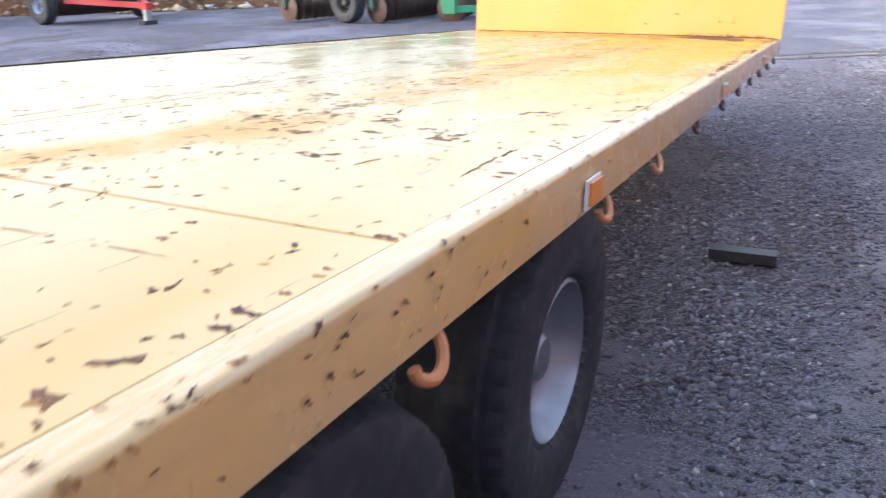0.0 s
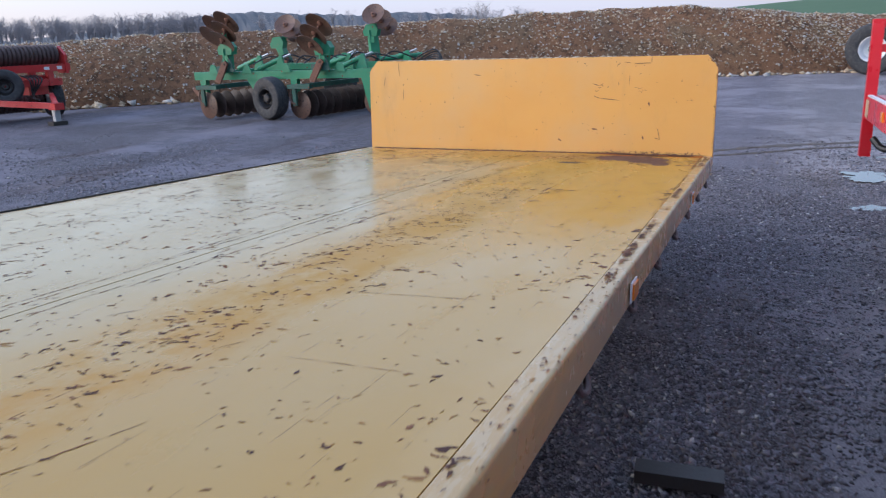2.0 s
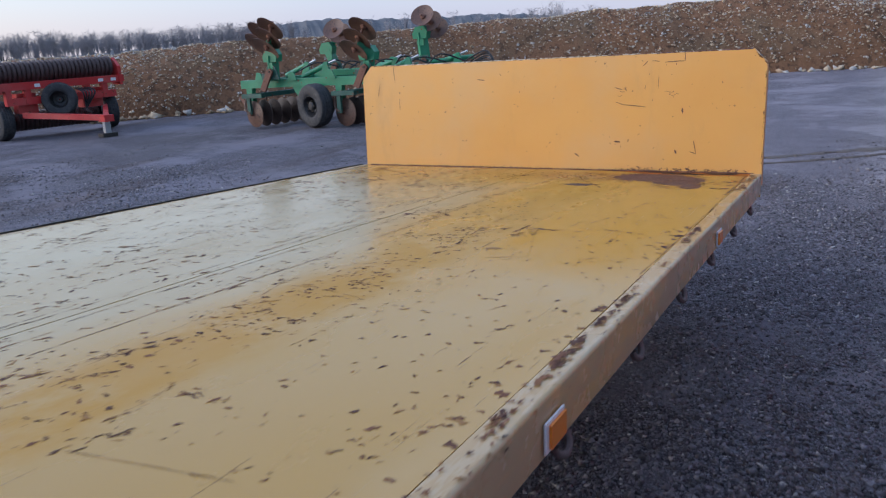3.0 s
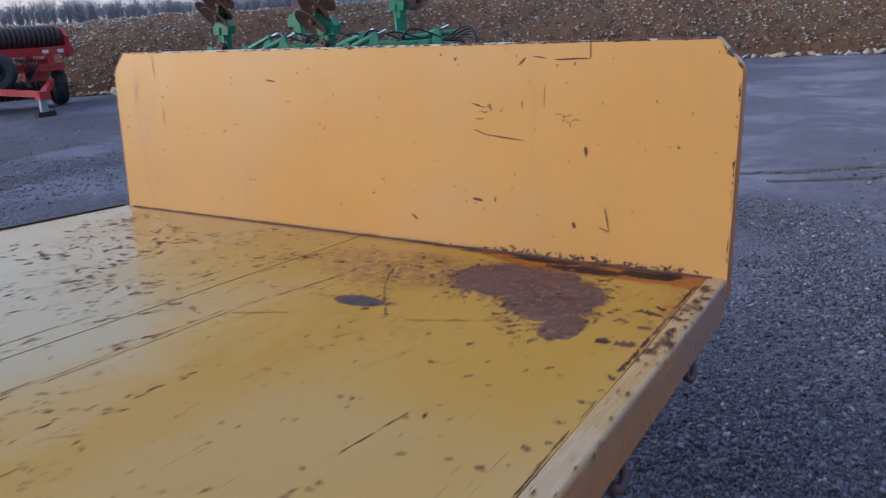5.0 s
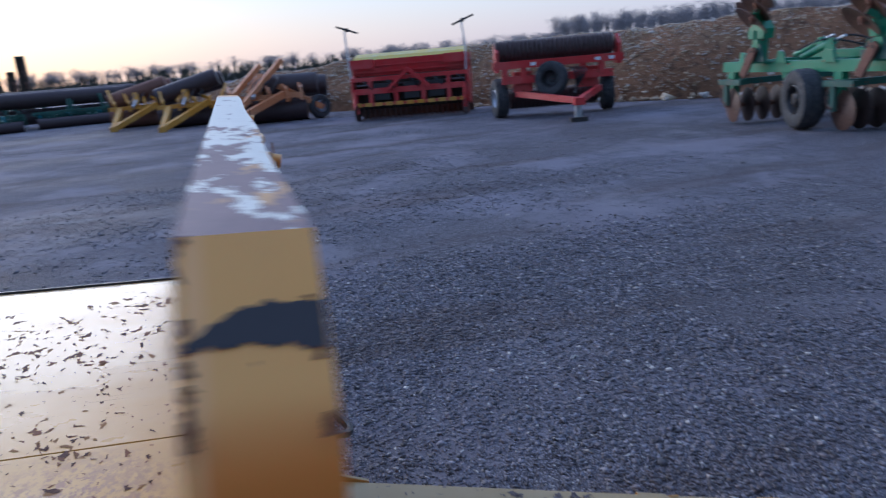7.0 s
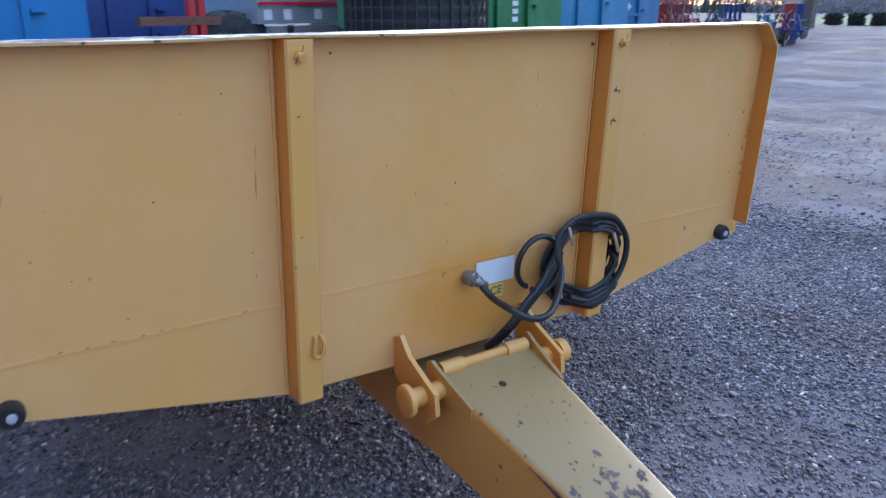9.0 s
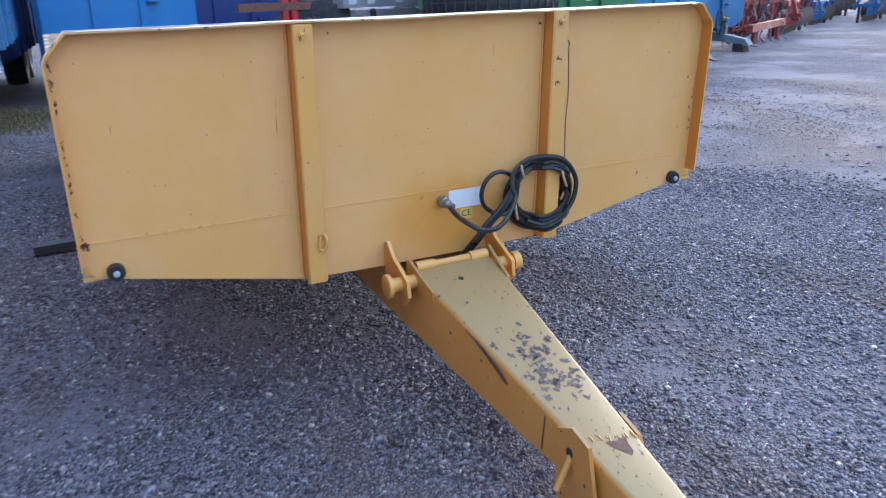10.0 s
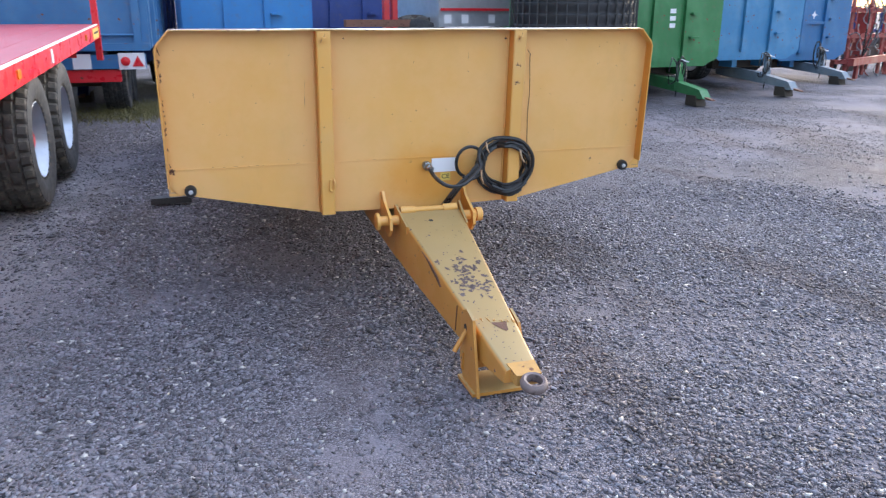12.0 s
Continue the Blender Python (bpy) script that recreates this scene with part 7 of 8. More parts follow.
def folded_cultivator(m, frame, wings, seed, label, wide=3.0):
    """wings: across, top, width and lean of each folded section that stands up."""
    t = thing("folded_cultivator", m, label, "cultivator", "far cultivators")
    rng = random.Random(seed)
    part("base_beam", box((-.3, -wide / 2, .45), (.3, wide / 2, .62)), frame, t, bevel=.02)
    part("draw_pole", beam((.3, 0, .5), (1.8, 0, .35), .15, .15), frame, t, bevel=.01)
    part("draw_leg", box((1.6, -.06, 0), (1.72, .06, .35)), frame, t)
    for y in (-wide / 2 + .2, wide / 2 - .2):
        part("stand_leg", box((-.1, y - .05, 0), (.1, y + .05, .46)), frame, t)
    for y, h, w, lean in wings:
        bm = bmesh.new()
        for e in (-1, 1):
            beam((0, y + e * w * .4, .6), (0, y + e * w * .4 + lean, h), .10, .16, bm)
        for k in range(7):
            z = .7 + (h - .75) * k / 6
            box((-.09, y - w * .42 + lean * (z - .6) / (h - .6), z - .05), (.06, y + w * .42 + lean * (z - .6) / (h - .6), z + .05), bm)
        p = part("upright_wing", bm, M_DARK, t, "folded wing section")
        part("backing", beam((-.10, y, .62), (-.10, y + lean, h - .1), w * .55, .05), M_DARK, p)
        part("end_cap", box((-.12, y + lean - w * .65, h - .02), (.12, y + lean + w * .65, h + .04)), frame, p)
        for k in range(4):
            z = .75 + (h - .9) * k / 4
            part("tine", tube([(.05, y, z), (.35, y + .05, z + .05), (.45, y + .08, z - .25)], .03, 6, k=3), M_RUST, p)
    for k in range(16):
        y = rng.uniform(-wide / 2, wide / 2)
        part("brace", beam((rng.uniform(-.4, .6), y, rng.uniform(.2, .6)), (rng.uniform(-.3, .9), y + rng.uniform(-.6, .6), rng.uniform(.5, 1.25)), .09, .1), frame, t, bevel=.008)
    for k in range(3):
        z = .75 + k * .28
        part("tie_bar", box((-.1, -wide / 2 + .1, z), (0, wide / 2 - .1, z + .08)), frame, t, bevel=.01)


folded_cultivator(pose(-37.6, -9.7, 0, 0, 0, 12), M_DKGRN, [(1.05, 2.95, .30, -.05), (.55, 2.3, .22, -.03), (-.2, 2.75, .48, -.05), (-.62, 2.1, .3, 0), (-1.0, 2.5, .3, -.12), (-1.45, 1.75, .16, -.05)], 1, "dark green folded cultivator with upright wings", 3.0)
folded_cultivator(pose(-36.8, -12.4, 0, 0, 0, 14), M_DKGRN, [(.72, 2.3, .26, -.12), (.50, 2.0, .2, .1), (-.85, 2.25, .22, -.15)], 2, "green folded cultivator with narrow upright wings", 2.2)
folded_cultivator(pose(-35.4, -15.2, 0, 0, 0, 14), M_NAVY, [(-.25, 1.95, .62, 0), (.5, 2.05, .22, -.2), (.62, 1.6, .3, -.1)], 3, "dark blue folded cultivator", 1.3)


# ---- teal machine beside the bank ----
def teal_machine():
    t = thing("teal_cultivator", pose(5.9, 20.4, 0, 0, 0, 0), "teal cultivator frame on white-rimmed wheels", "cultivator")
    for x, y, z, r in ((-1.72, -.1, .72, .72), (-.85, .75, .70, .70), (1.35, -.2, .36, .36), (2.3, .5, .36, .36)):
        road_wheel(t, (x, y, z), 1, r, .44, r * .5, M_WHITE, M_TYRE, M_TEAL, 30, .012, axis=(-.2, -1, 0))
    part("lower_frame", box((.4, -.5, .22), (3.4, -.4, .32)), M_TEAL, t, bevel=.01)
    part("upper_frame", box((-.3, -.5, .95), (3.4, -.38, 1.07)), M_TEAL, t, bevel=.01)
    part("top_frame", box((.2, -.45, 1.45), (3.4, -.33, 1.55)), M_TEAL, t, bevel=.01)
    for x in (.45, 1.3, 2.3, 3.3):
        part("frame_post", box((x - .05, -.5, .22), (x + .05, -.38, 1.5)), M_TEAL, t, bevel=.01)
    part("tow_arm", beam((-1.2, .2, .75), (.6, -.3, 1.2), .12, .12), M_TEAL, t, bevel=.01)
    part("stay", beam((-.9, .1, 1.15), (.6, -.3, 1.6), .07, .07), M_TEAL, t, bevel=.01)
    part("axle", beam((-1.72, -.1, .72), (-.85, .75, .70), .12, .12), M_TEAL, t)
    part("red_guard", box((-.3, -.4, .62), (.5, -.3, .85)), M_RED, t, "red guard plate", bevel=.02)
    for i in range(7):
        x = .55 + i * .4
        part("tine", tube([(x, -.4, .95), (x + .1, -.75, 1.0), (x + .12, -.8, .6), (x + .02, -.6, .35)], .035, 6), M_TEAL, t, smooth=True)


teal_machine()


# ---- tipping trailers in a row behind ----
def tipper(m, paint_mat, label, W=2.3, L=4.2, z0=.56, z1=2.35, rear=False, ring_hose=True, worn=False, stickers="", grp="tipping trailers"):
    """Grain trailer, its drawbar (or, for rear, its tailgate) at y = 0 facing +y."""
    t = thing("tipping_trailer", m, label, "trailer", grp)
    h = W / 2
    part("front_panel" if not rear else "tailgate", box((-h, -.05, z0), (h, 0, z1)), paint_mat, t, bevel=.01)
    for sx in (-1, 1):
        s = part("side_panel", box((sx * h - .025, -L, z0 - .05), (sx * h + .025, -.052, z1)), paint_mat, t, bevel=.01)
        for k in range(5):
            y = -.3 - k * (L - .6) / 4
            x0, x1 = (h + .027, h + .085) if sx > 0 else (-h - .085, -h - .027)
            part("side_rib", box((x0, y - .05, z0 - .03), (x1, y + .05, z1 - .02)), paint_mat, s, bevel=.01)
    part("floor", box((-h + .03, -L, z0 - .08), (h - .03, -.055, z0 - .005)), paint_mat, t)
    part("back_panel", box((-h + .03, -L - .05, z0), (h - .03, -L - .002, z1)), paint_mat, t)
    part("top_rim", box((-h - .03, -.06, z1 + .002), (h + .03, .03, z1 + .09)), paint_mat, t, bevel=.015)
    for x in (-.45, .38):
        part("chassis_beam", box((x - .06, -L + .2, z0 - .30), (x + .06, -.1, z0 - .085)), paint_mat, t, bevel=.01)
    wy = -L * .62 if not rear else -1.25
    for dy in (0, -1.15):
        for sx in (-1, 1):
            road_wheel(t, (sx * (h - (.28 if not rear else .60)), wy + dy, .44 if not rear else .47), sx, .44 if not rear else .47, .36, .25, M_RIM if not rear else M_BLACK, M_TYRE, M_GREY, 34, .014)
    part("axle", rod((-h + .5, wy, .44), (h - .5, wy, .44), .06), M_DARK, t, smooth=True)
    if not rear:
        for x in (-.34, .34):
            part("front_rib", box((x - .05, .002, z0), (x + .05, .06, z1)), paint_mat, t, bevel=.01)
        part("corner_flare", slab([(-h, z0), (h, z0), (h - .3, z0 - .16), (-h + .3, z0 - .16)], .045, lambda u, v, d: (u, -.048 + d, v)), paint_mat, t, bevel=.006)
        for z in (z0 + .32, z0 + .72, z0 + 1.12):
            part("step_bracket", box((-.58, .002, z), (-.40, .12, z + .035)), paint_mat, t, bevel=.008)
        bar = M_DRAB if worn else paint_mat
        part("drawbar", slab([(-.9, .46), (.10, .40), (.78, .30), (.98, .27), (1.10, .13), (.98, .12), (.72, .17), (-.9, .28)], .17, lambda u, v, d: (-.085 + d, u, v)), bar, t, "drawbar with towing eye", bevel=.012)
        part("towing_eye", slab([(1.06, .16), (1.24, .13), (1.25, .11), (1.06, .13)], .08, lambda u, v, d: (-.04 + d, u, v)), M_RUST, t, bevel=.006)
        part("skid_foot", slab([(.70, 0), (.98, 0), (.92, .17), (.70, .17)], .2, lambda u, v, d: (-.1 + d, u, v)), M_DARK, t, bevel=.02)
        # two dark blocks added to stand for the shade under the body
        part("shade_beam", box((-.6, -.62, z0 - .34), (.6, -.45, z0 - .09)), M_DARK, t, bevel=.02)
        part("undershade", box((-h + .25, -L + .3, z0 - .20), (h - .25, -.9, z0 - .085)), M_DARK, t, "dark block standing for shade under the body")
        part("jack_post", rod((-.03, .30, .30), (-.03, .30, .74), .035), bar, t, smooth=True)
        part("jack_handle", rod((-.03, .30, .72), (-.22, .32, .67), .012), M_GREY, t, smooth=True)
        part("jack_foot", slab([(-.10, .24), (.10, .24), (.05, .60), (-.05, .60)], .03, lambda u, v, d: (u, .36 + d, v)), bar, t, bevel=.005)
        if ring_hose:
            rng = random.Random(int(abs(m.translation.x) * 10))
            for k in range(4):
                cx, r1, r2 = rng.uniform(-.08, .16), rng.uniform(.06, .12), rng.uniform(.16, .25)
                pts = [(cx + math.cos(a) * r1 * (1 + .2 * math.sin(3 * a + k)), .34 + .02 * k + .04 * math.sin(a * 2 + k), .53 + math.sin(a) * r2) for a in np.arange(0, rng.uniform(5, 6.2), .4)]
                part("hose", tube(pts, .011, 6, k=3), M_HOSE, t, "hanging black hose", smooth=True)
            part("hose", tube([(.0, .36, .70), (.05, .40, .45), (.07, .42, .25), (.10, .43, .10)], .012, 6), M_HOSE, t, smooth=True)
        if stickers == "plates":
            for zz in (.50, .62, .74):
                part("sticker", box((-.12, .002, z0 + zz), (.0, .004, z0 + zz + .075)), M_WHITE, t, "small white sticker")
        if stickers == "star":
            star = [(math.cos(k * math.pi / 4) * (.09 if k % 2 == 0 else .04), math.sin(k * math.pi / 4) * (.09 if k % 2 == 0 else .04)) for k in range(8)]
            part("sticker", slab(star, .002, lambda u, v, d: (.0 + u, .002 + d, z0 + .82 + v)), M_WHITE, t, "pale star sticker")
            part("cross_rail", box((-.36, .002, z0 + .62), (.34, .05, z0 + .68)), paint_mat, t, bevel=.008)
            part("hose", tube([(.10 + math.cos(a) * .10, .30, .62 + math.sin(a) * .26) for a in np.arange(0, 6.6, .45)], .016, 6, k=3), M_HOSE, t, smooth=True)
    else:
        part("tail_beam", box((-h + .08, -.10, z0 - .32), (h - .08, .02, z0 - .13)), paint_mat, t, bevel=.012)
        for sx in (-1, 1):
            b = part("light_board", box((sx * (h - .26) - .17, .022, z0 - .33), (sx * (h - .26) + .17, .045, z0 - .11)), M_WHITE, t, "white board with red lamp and triangle", bevel=.006)
            part("lamp", lathe([(0, .062), (.02, .062), (.03, .045), (.03, .005)], (sx * (h - .26) + .08, .046, z0 - .22), (0, 1, 0), 20), M_REDB, b, "round red lamp", smooth=True)
            part("triangle", slab([(-.075, -.07), (.075, -.07), (0, .075)], .008, lambda u, v, d, sx=sx: (sx * (h - .26) - .08 + u, .046 + d, z0 - .22 + v)), M_REDB, b, "red reflector triangle")
        part("plate", box((-.40, .022, z0 - .32), (-.17, .035, z0 - .12)), M_WHITE, t, "blank white plate", bevel=.003)
        part("bumper", box((-.76, -.06, z0 - .50), (h - .5, -.01, z0 - .335)), M_REDB, t, "red underrun bumper", bevel=.01)
        for x in (-h + .15, h - .15):
            part("gate_post", box((x - .05, .002, z0 - .05), (x + .05, .06, z1)), paint_mat, t, bevel=.01)
        part("gate_lip", box((-h, .002, z0 - .08), (h, .07, z0 + .02)), paint_mat, t, bevel=.01)
        part("latch", tube([(h - .5, .06, z0 + .12), (h - .35, .075, z0 + .14), (h - .22, .07, z0 + .10), (h - .2, .07, z0 + .02)], .02, 6), paint_mat, t, smooth=True)
        part("gate_rail", rod((-h + .2, .05, z0 + .13), (h - .5, .05, z0 + .13), .018), paint_mat, t)
    return t


tipper(pose(-6.76, -8.07, 0, 0, 0, 6), M_GRNTR, "green tipping trailer with hoses hung on its drawbar", z0=.73, stickers="plates")
tipper(pose(-9.29, -8.94, 0, 0, 0, 6), M_BLUE2, "light blue tipping trailer with a grey jack stand", z0=.77, z1=2.22, worn=True)
tipper(pose(-12.12, -10.6, 0, 0, 0, 7), M_BLUE, "blue tipping trailer with a pale star sticker", z0=.62, z1=1.88, worn=True, stickers="star")
tipper(pose(2.84, -7.85, 0), M_BLUE, "blue tipping trailer seen from its tailgate", W=2.36, z0=1.04, z1=2.7, rear=True)
tipper(pose(.17, -10.3, 0, 0, 0, 0), M_AZURE, "bright blue tipping trailer with plain front panel", W=2.15, z0=.7, z1=2.7, ring_hose=False)
# the navy paint holds the shade that this trailer stands in
tipper(pose(2.85, -11.4, 0, 0, 0, -4), M_NAVY, "dark blue tipping trailer standing in shade", W=2.3, z0=.7, z1=2.8, ring_hose=False)
tipper(pose(-1.95, -12.2, 0, 0, 0, 4), M_NAVY, "navy tipping trailer behind the others", W=2.0, z0=.7, z1=2.4, ring_hose=False)


def spreader():
    t = thing("spreader", pose(-3.45, -8.75, 0, 0, 0, 18), "grey galvanised spreader on large lugged tyres", "spreader")
    part("body", slab([(-.75, 1.25), (.75, 1.25), (.75, 2.3), (-.75, 2.3)], 1.4, lambda u, v, d: (u, -d, v)), M_GREY, t, bevel=.02)
    part("apron", box((-.6, .002, .98), (.62, .12, 1.22)), M_GREY, t, bevel=.015)
    part("red_strip", box((-.72, .004, 1.5), (.72, .02, 1.54)), M_REDB, t)
    for x in (-.42, .15, .5):
        part("label", box((x, .003, 1.30), (x + .14, .006, 1.44)), M_WHITE, t, "white warning label")
    part("chassis", box((-.4, -1.6, .7), (.4, .6, .9)), M_RED, t, bevel=.02)
    part("post", box((.3, .14, .4), (.36, .2, 1.2)), M_BLACK, t)
    part("knob", lathe([(-.02, .03), (.0, .045), (.03, .04), (.04, .01)], (.33, .17, 1.2), (0, 0, 1), 12), M_BLACK, t)
    part("stand_leg", box((-.1, .45, 0), (.1, .6, .7)), M_RED, t)
    for sx in (-1, 1):
        road_wheel(t, (sx * 1.0, -.6, .62), sx, .62, .42, .32, M_RED, M_TREAD, None, 16, .05)


spreader()


def tractor_implement():
    t = thing("power_harrow", pose(-1.9, -8.7, 0, 0, 0, 10), "red implement with upright posts and lugged tyre", "implement")
    for x in (.0, -.14):
        part("post", box((x - .05, -.05, .2), (x + .04, .05, 1.9)), M_RED, t, bevel=.01)
    part("cross_bar", box((-.7, -.06, 1.25), (.7, .06, 1.36)), M_RUST, t, bevel=.01)
    part("base", box((-.9, -.3, .0), (.9, .3, .4)), M_RED, t, bevel=.03)
    road_wheel(t, (-.55, -.1, .72), 1, .72, .4, .36, M_GREY, M_TREAD, None, 16, .06, axis=(.35, 1, 0))


tractor_implement()


def rubber_tank():
    t = thing("black_tank", pose(-4.68, -7.6, 0, 0, 0, 22), "tall black ribbed water tank on the ground", "tank")
    r = .98
    prof = [(0, r * .98)]
    for k in range(14):
        z = .12 + k * .16
        prof += [(z, r), (z + .05, r * 1.0), (z + .07, r * .975), (z + .12, r * .975)]
    prof += [(2.4, r), (2.55, r * .8), (2.62, r * .3)]
    part("shell", lathe(prof, (0, 0, 0), (0, 0, 1), 48), M_TANK, t, smooth=True)
    for i in range(40):
        a = i * math.tau / 40
        part("stave", beam((math.cos(a) * (r + .004), math.sin(a) * (r + .004), .1), (math.cos(a) * (r + .004), math.sin(a) * (r + .004), 2.38), .03, .02), M_TANK, t)
    part("cap", lathe([(0, .3), (.06, .3), (.08, .26), (.08, .01)], (0, 0, 2.6), (0, 0, 1), 24), M_TANK, t)


rubber_tank()


# ---- ploughs at the end of the yard ----
def plough(m, col, n, label, seed, pole=True, tall=False):
    t = thing("plough", m, label, "plough", "ploughs")
    rng = random.Random(seed)
    part("main_beam", beam((-.2, 0, .85), (n * .62, .5, .85), .14, .14), col, t, bevel=.012)
    for i in range(n):
        x, y = i * .62 + .2, i * .62 * .2
        leg = part("leg", beam((x, y, .85), (x - .1, y + .05, .22), .06, .14), col, t, bevel=.008)
        prof = [(-.26, .02), (.06, .0), (.11, .10), (.02, .22), (-.18, .20)]
        part("mouldboard", slab(prof, .02, lambda u, v, d, x=x, y=y: (x + u, y + .12 - .25 * u + d + .25 * v * v, .02 + v)), M_SHADEDISC, leg, "dark worn mouldboard", bevel=.004)
        if tall:
            part("leg", beam((x, y, .9), (x - .12, y - .05, 1.5), .06, .12), col, t, bevel=.008)
            part("mouldboard", slab(prof, .02, lambda u, v, d, x=x, y=y: (x + u, y - .12 + .25 * u + d, 1.72 - v)), M_SHADEDISC, t, bevel=.004)
        if i % 2 == 0:
            part("skimmer", beam((x + .25, y, .9), (x + .4, y + .1, .45), .04, .1), M_BLACK, t)
    for yy in (-.38, .38):
        part("headstock_bar", beam((-.25, yy, .4), (-.2, yy * .3, 1.12), .07, .09), col, t, bevel=.01)
    part("headstock_bar", beam((-.25, -.45, .55), (-.25, .45, .55), .09, .09), col, t, bevel=.01)
    part("top_link", beam((-.2, 0, 1.08), (.5, .05, .9), .06, .08), col, t, bevel=.008)
    part("hose", tube([(-.2, .1, 1.25), (-.45, .15, 1.1), (-.3, .05, .8), (.2, .1, .95)], .02, 6), M_HOSE, t, smooth=True)
    for k in range(9):
        x = rng.uniform(-.1, n * .6)
        y, z = x * .2 + rng.uniform(-.3, .3), rng.uniform(.5, .95)
        part("stay", rod((x, y, z), (x + rng.uniform(-.5, .5), y + rng.uniform(-.4, .4), z + rng.uniform(-.4, .45)), rng.uniform(.015, .035), n=6), rng.choice((col, M_BLACK, M_STEEL)), t)
    for k in range(n):
        part("disc_coulter", disc(None, (k * .62 + .45, k * .13 - .2, .45), (.2, 1, 0), .22, .02), M_SHADEDISC, t, smooth=True)
    part("stand", box((-.25, .2, 0), (-.18, .28, .5)), M_BLACK, t)
    part("stand", box((n * .6, .45, 0), (n * .6 + .07, .53, .8)), M_BLACK, t)
    if pole:
        road_wheel(t, (n * .55, .9, .3), 1, .3, .18, .16, col, M_TYRE, None, 24, .008, axis=(0, 1, 0))


plough(pose(-14.6, -11.9, 0, 0, 0, 204), M_OXIDE, 4, "dull red reversible plough with worn mouldboards", 1, tall=True)
plough(pose(-16.6, -12.3, 0, 0, 0, 200), M_OXIDE, 4, "dull red plough parked past the trailers", 5)
plough(pose(-20.6, -14.6, 0, 0, 0, 198) @ Matrix.Scale(.82, 4), M_COBALT, 4, "blue plough on dark stands", 2)
plough(pose(-22.0, -15.8, 0, 0, 0, 190) @ Matrix.Scale(.85, 4), M_NAVY, 4, "dark blue plough standing close to others", 7)
plough(pose(-23.2, -14.6, 0, 0, 0, 195), M_COBALT, 4, "blue plough with dark legs", 3)
plough(pose(-25.4, -14.9, 0, 0, 0, 195), M_NAVY, 3, "blue plough near the yard's end", 4, tall=True)
plough(pose(-27.6, -16.8, 0, 0, 0, 192), M_OXIDE, 4, "dull red plough at the far end", 6, tall=True)
plough(pose(-24.8, -20.0, 0, 0, 0, 190), M_OXIDE, 4, "dull red plough in the back row", 9, tall=True)
plough(pose(-28.4, -20.6, 0, 0, 0, 194), M_DKGRN, 4, "dark green plough in the back row", 10, tall=True)
plough(pose(-21.4, -18.9, 0, 0, 0, 186), M_NAVY, 4, "navy plough in the back row", 11, tall=True)
plough(pose(-24.6, -17.4, 0, 0, 0, 188), M_NAVY, 4, "navy plough behind the row", 8, tall=True)


def tine_harrow(m):
    """A folded spring-tine section standing on edge, rows of curved tines on its back."""
    t = thing("tine_harrow", m, "dull red folded spring-tine harrow standing past the trailers", "harrow")
    for z in (.35, .95, 1.55, 2.1):
        part("tool_bar", box((-1.1, -.05, z - .05), (1.1, .05, z + .05)), M_OXIDE, t, bevel=.01)
    for x in (-1.0, -.3, .45, 1.0):
        part("upright", box((x - .05, -.1, .0), (x + .05, -.051, 2.2)), M_OXIDE, t, bevel=.01)
    for k, z in enumerate((.35, .95, 1.55, 2.1)):
        for i in range(6):
            x = -.95 + i * .38 + .12 * (k % 2)
            tine = part("spring_tine", tube([(x, .05, z), (x, .22, z + .09), (x, .34, z - .02), (x, .28, z - .22), (x, .40, z - .33)], .013, 6, k=4), M_OXIDE if i % 2 else M_STEEL, t, "curved spring tine", smooth=True)
            part("point", slab([(-.03, 0), (.03, 0), (.012, -.12), (-.012, -.12)], .012, lambda u, v, d, x=x, z=z: (x + u, .40 + d, z - .31 + v)), M_STEEL, tine)
    part("draw_bar", beam((-1.3, .1, .42), (1.6, .75, .40), .14, .16), M_OXIDE, t, bevel=.012)
    part("stand_leg", box((.95, .5, .0), (1.03, .58, .42)), M_OXIDE, t, bevel=.006)
    part("stand_leg", box((-1.0, .1, .0), (-.92, .18, .42)), M_OXIDE, t, bevel=.006)
    for k in range(3):
        part("hose", tube([(-.4 + .3 * k, .0, 1.9), (-.2 + .3 * k, .3, 1.5), (.1 + .2 * k, .35, .9), (.4, .3, .5)], .018, 6), M_HOSE, t, smooth=True)


tine_harrow(pose(-14.6, -11.6, 0, 0, 0, 14))


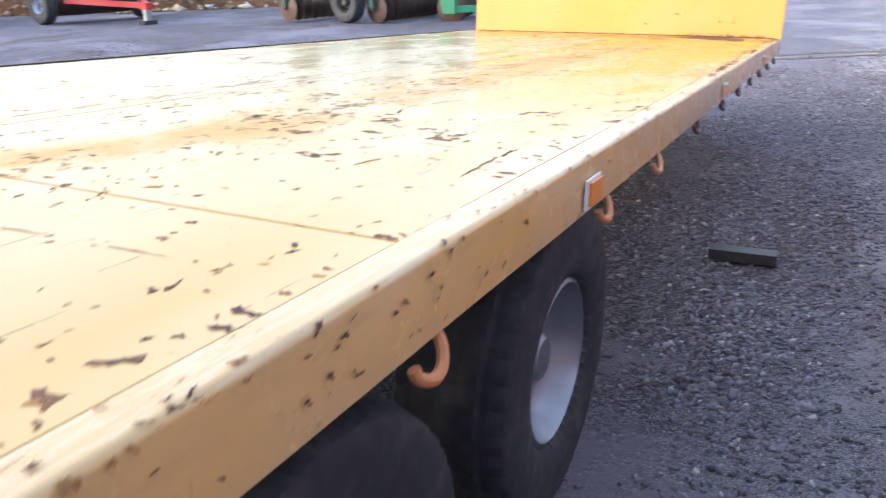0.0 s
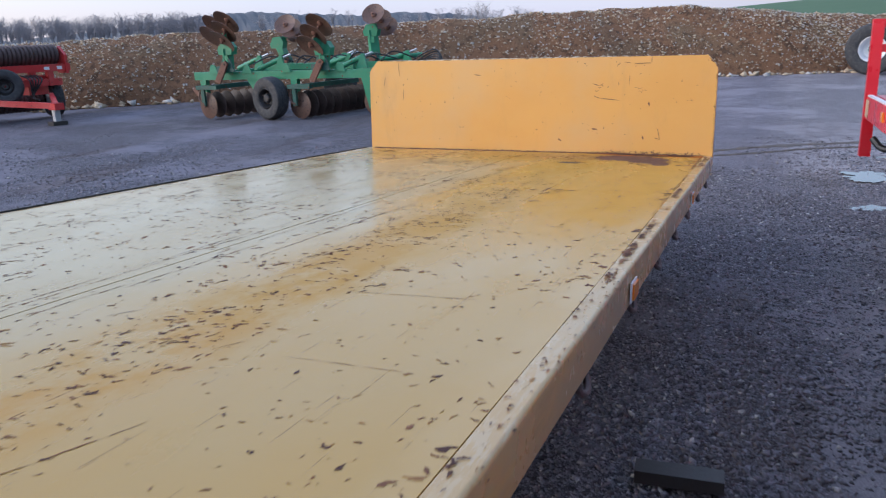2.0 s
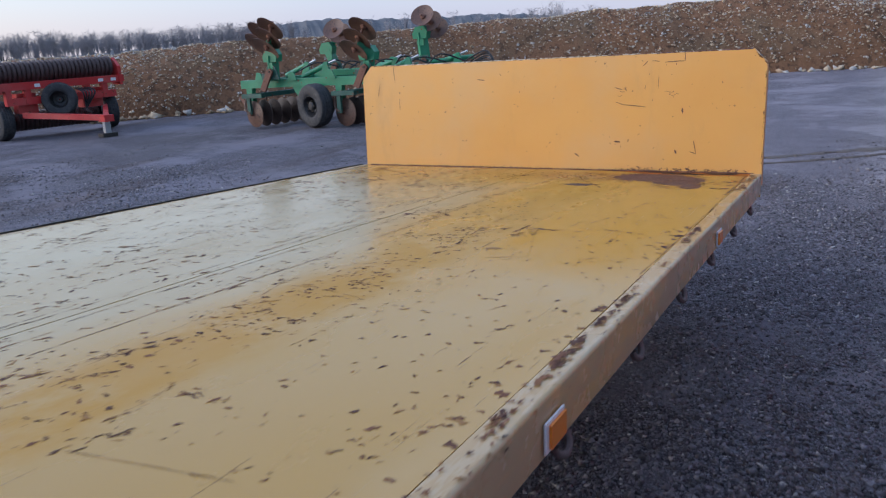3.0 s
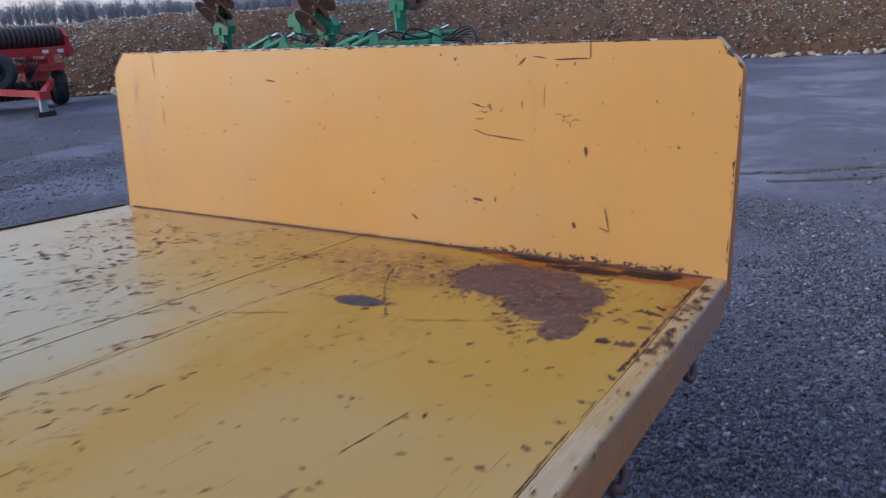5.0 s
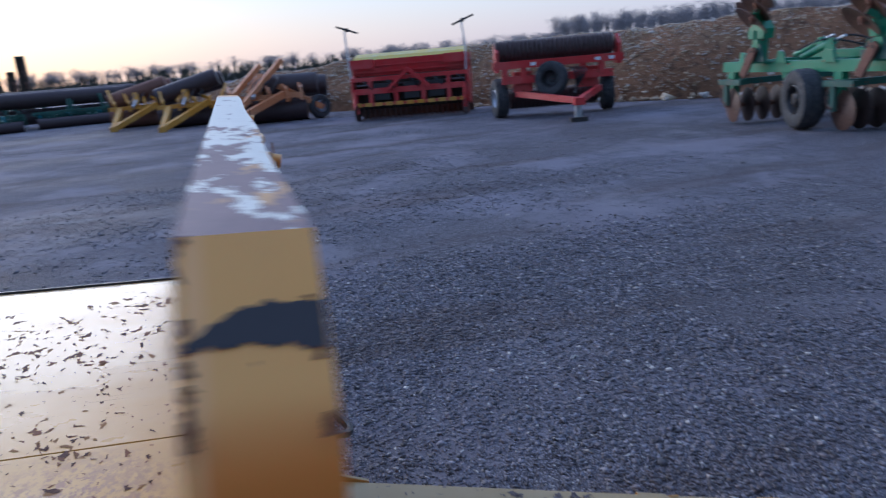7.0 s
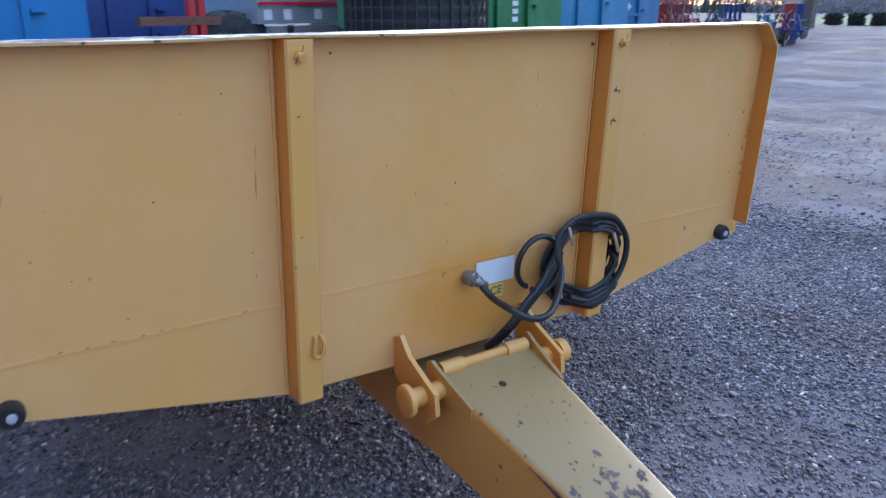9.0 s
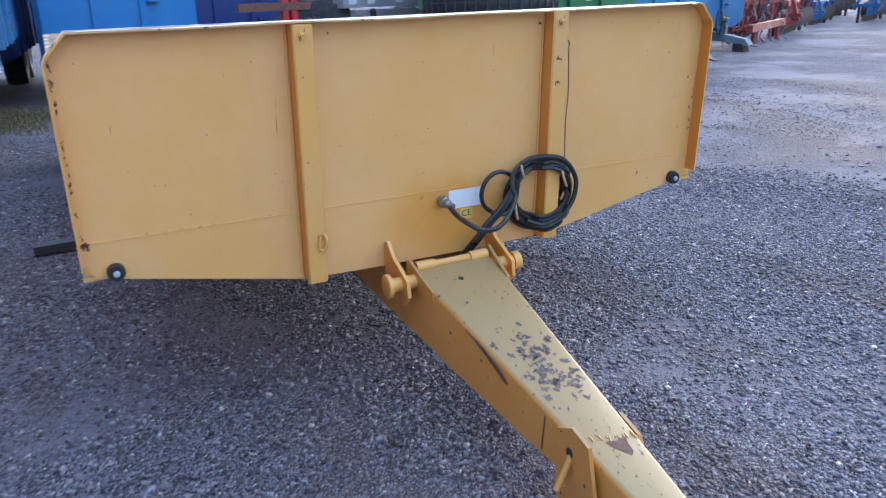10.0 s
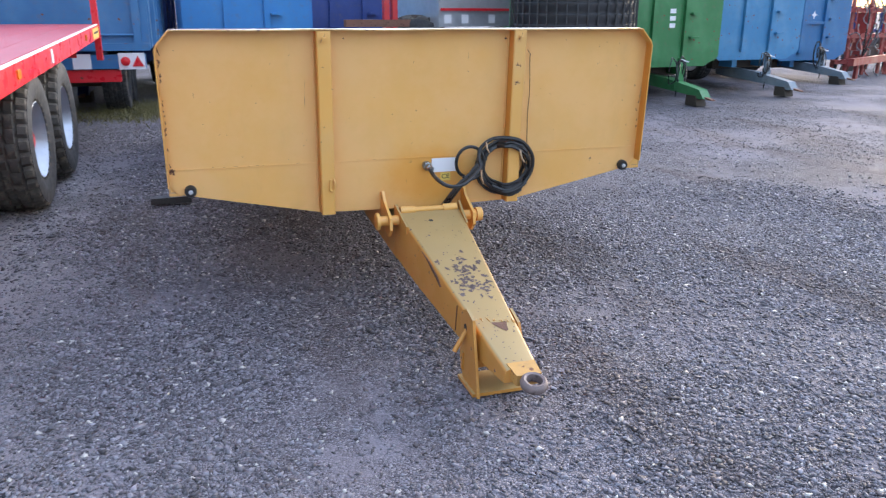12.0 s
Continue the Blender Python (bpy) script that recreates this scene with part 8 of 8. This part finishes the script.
def dry_weeds():
    """Dead grass and weeds between the parked trailers."""
    rng = random.Random(27)
    verts, faces = [], []
    for _ in range(3800):
        x, y = rng.gauss(1.85, .6), rng.gauss(-8.7, .55)
        k = max(0, 1 - abs(x - 1.85) / 1.5)
        h, a, w = rng.uniform(.03, .11) * (.4 + k), rng.uniform(0, math.tau), rng.uniform(.003, .007)
        lean = Vector((rng.gauss(0, .05), rng.gauss(0, .05), h))
        p, side = Vector((x, y, -.005)), Vector((math.cos(a) * w, math.sin(a) * w, 0))
        n = len(verts)
        verts += [p - side, p + side, p + lean * .55 + side * .7, p + lean * .55 - side * .7, p + lean + Vector((lean.x * .6, lean.y * .6, 0))]
        faces += [(n, n + 1, n + 2, n + 3), (n + 3, n + 2, n + 4)]
    tagged(mesh_from("dry_weeds", verts, faces, M_WEED), "dry straw-coloured weeds between the parked trailers", "weeds", kind="stuff")


dry_weeds()


# ---- loose stone over the gravel, thickest where the camera passes ----
def stone_field(name, x0, x1, y0, y1, n, size, seed, keep, label):
    rng = np.random.default_rng(seed)
    x = rng.uniform(x0, x1, n)
    y = rng.uniform(y0, y1, n)
    worn = np.array([noise.noise(Vector((a * .7, b * .3, 3))) + .6 * noise.noise(Vector((a * 1.8, b * .8, 7))) + .4 * noise.noise(Vector((a * 2.6, b * 3.4, 11))) for a, b in zip(x, y)])
    edge = np.minimum(np.minimum(x - x0, x1 - x), np.minimum(y - y0, y1 - y))
    ok = (worn + rng.normal(0, .22, n) < keep) & (rng.uniform(0, 1, n) < np.clip(edge / 1.1, 0, 1) ** .8)
    ok &= ~((y < 1.2) & (rng.uniform(0, 1, n) < np.clip((x - 1.5) / .8, 0, .65)))  # fewer stones towards the paler ground by the red trailer
    x, y = x[ok], y[ok]
    z = np.array([yard_height(a, b) for a, b in zip(x, y)])
    s = scatter_stones(name, np.stack([x, y, z], 1), size, M_STONE, seed)
    return tagged(s, label, "gravel", kind="stuff")


stone_field("gravel_chippings", -4.2, 3.6, -2.2, 4.4, 330000, .0072, 31, .26, "grey angular gravel chippings round the drawbar")
stone_field("gravel_chippings", .2, 2.7, -7.2, -1.0, 76000, .0090, 32, .20, "grey angular gravel chippings between the trailers")
stone_field("gravel_chippings", 1.9, 4.4, -6.5, 1.0, 15000, .0088, 37, .10, "thin grey chippings on the paler ground beside the red trailer")
stone_field("gravel_chippings", -10, -2.6, -2, 6, 30000, .010, 33, .05, "grey angular gravel chippings across the yard")
stone_field("gravel_chippings", -9, 3.4, -8, -1.6, 30000, .0085, 34, .15, "grey angular gravel chippings behind the trailers")
stone_field("gravel_chippings", 1.2, 4.5, 0, 7, 16000, .010, 35, .10, "grey angular gravel chippings past the headboard")
stone_field("gravel_lumps", -8, 3.3, -6, 5, 230, .0115, 36, .5, "larger pale stones lying in the gravel")
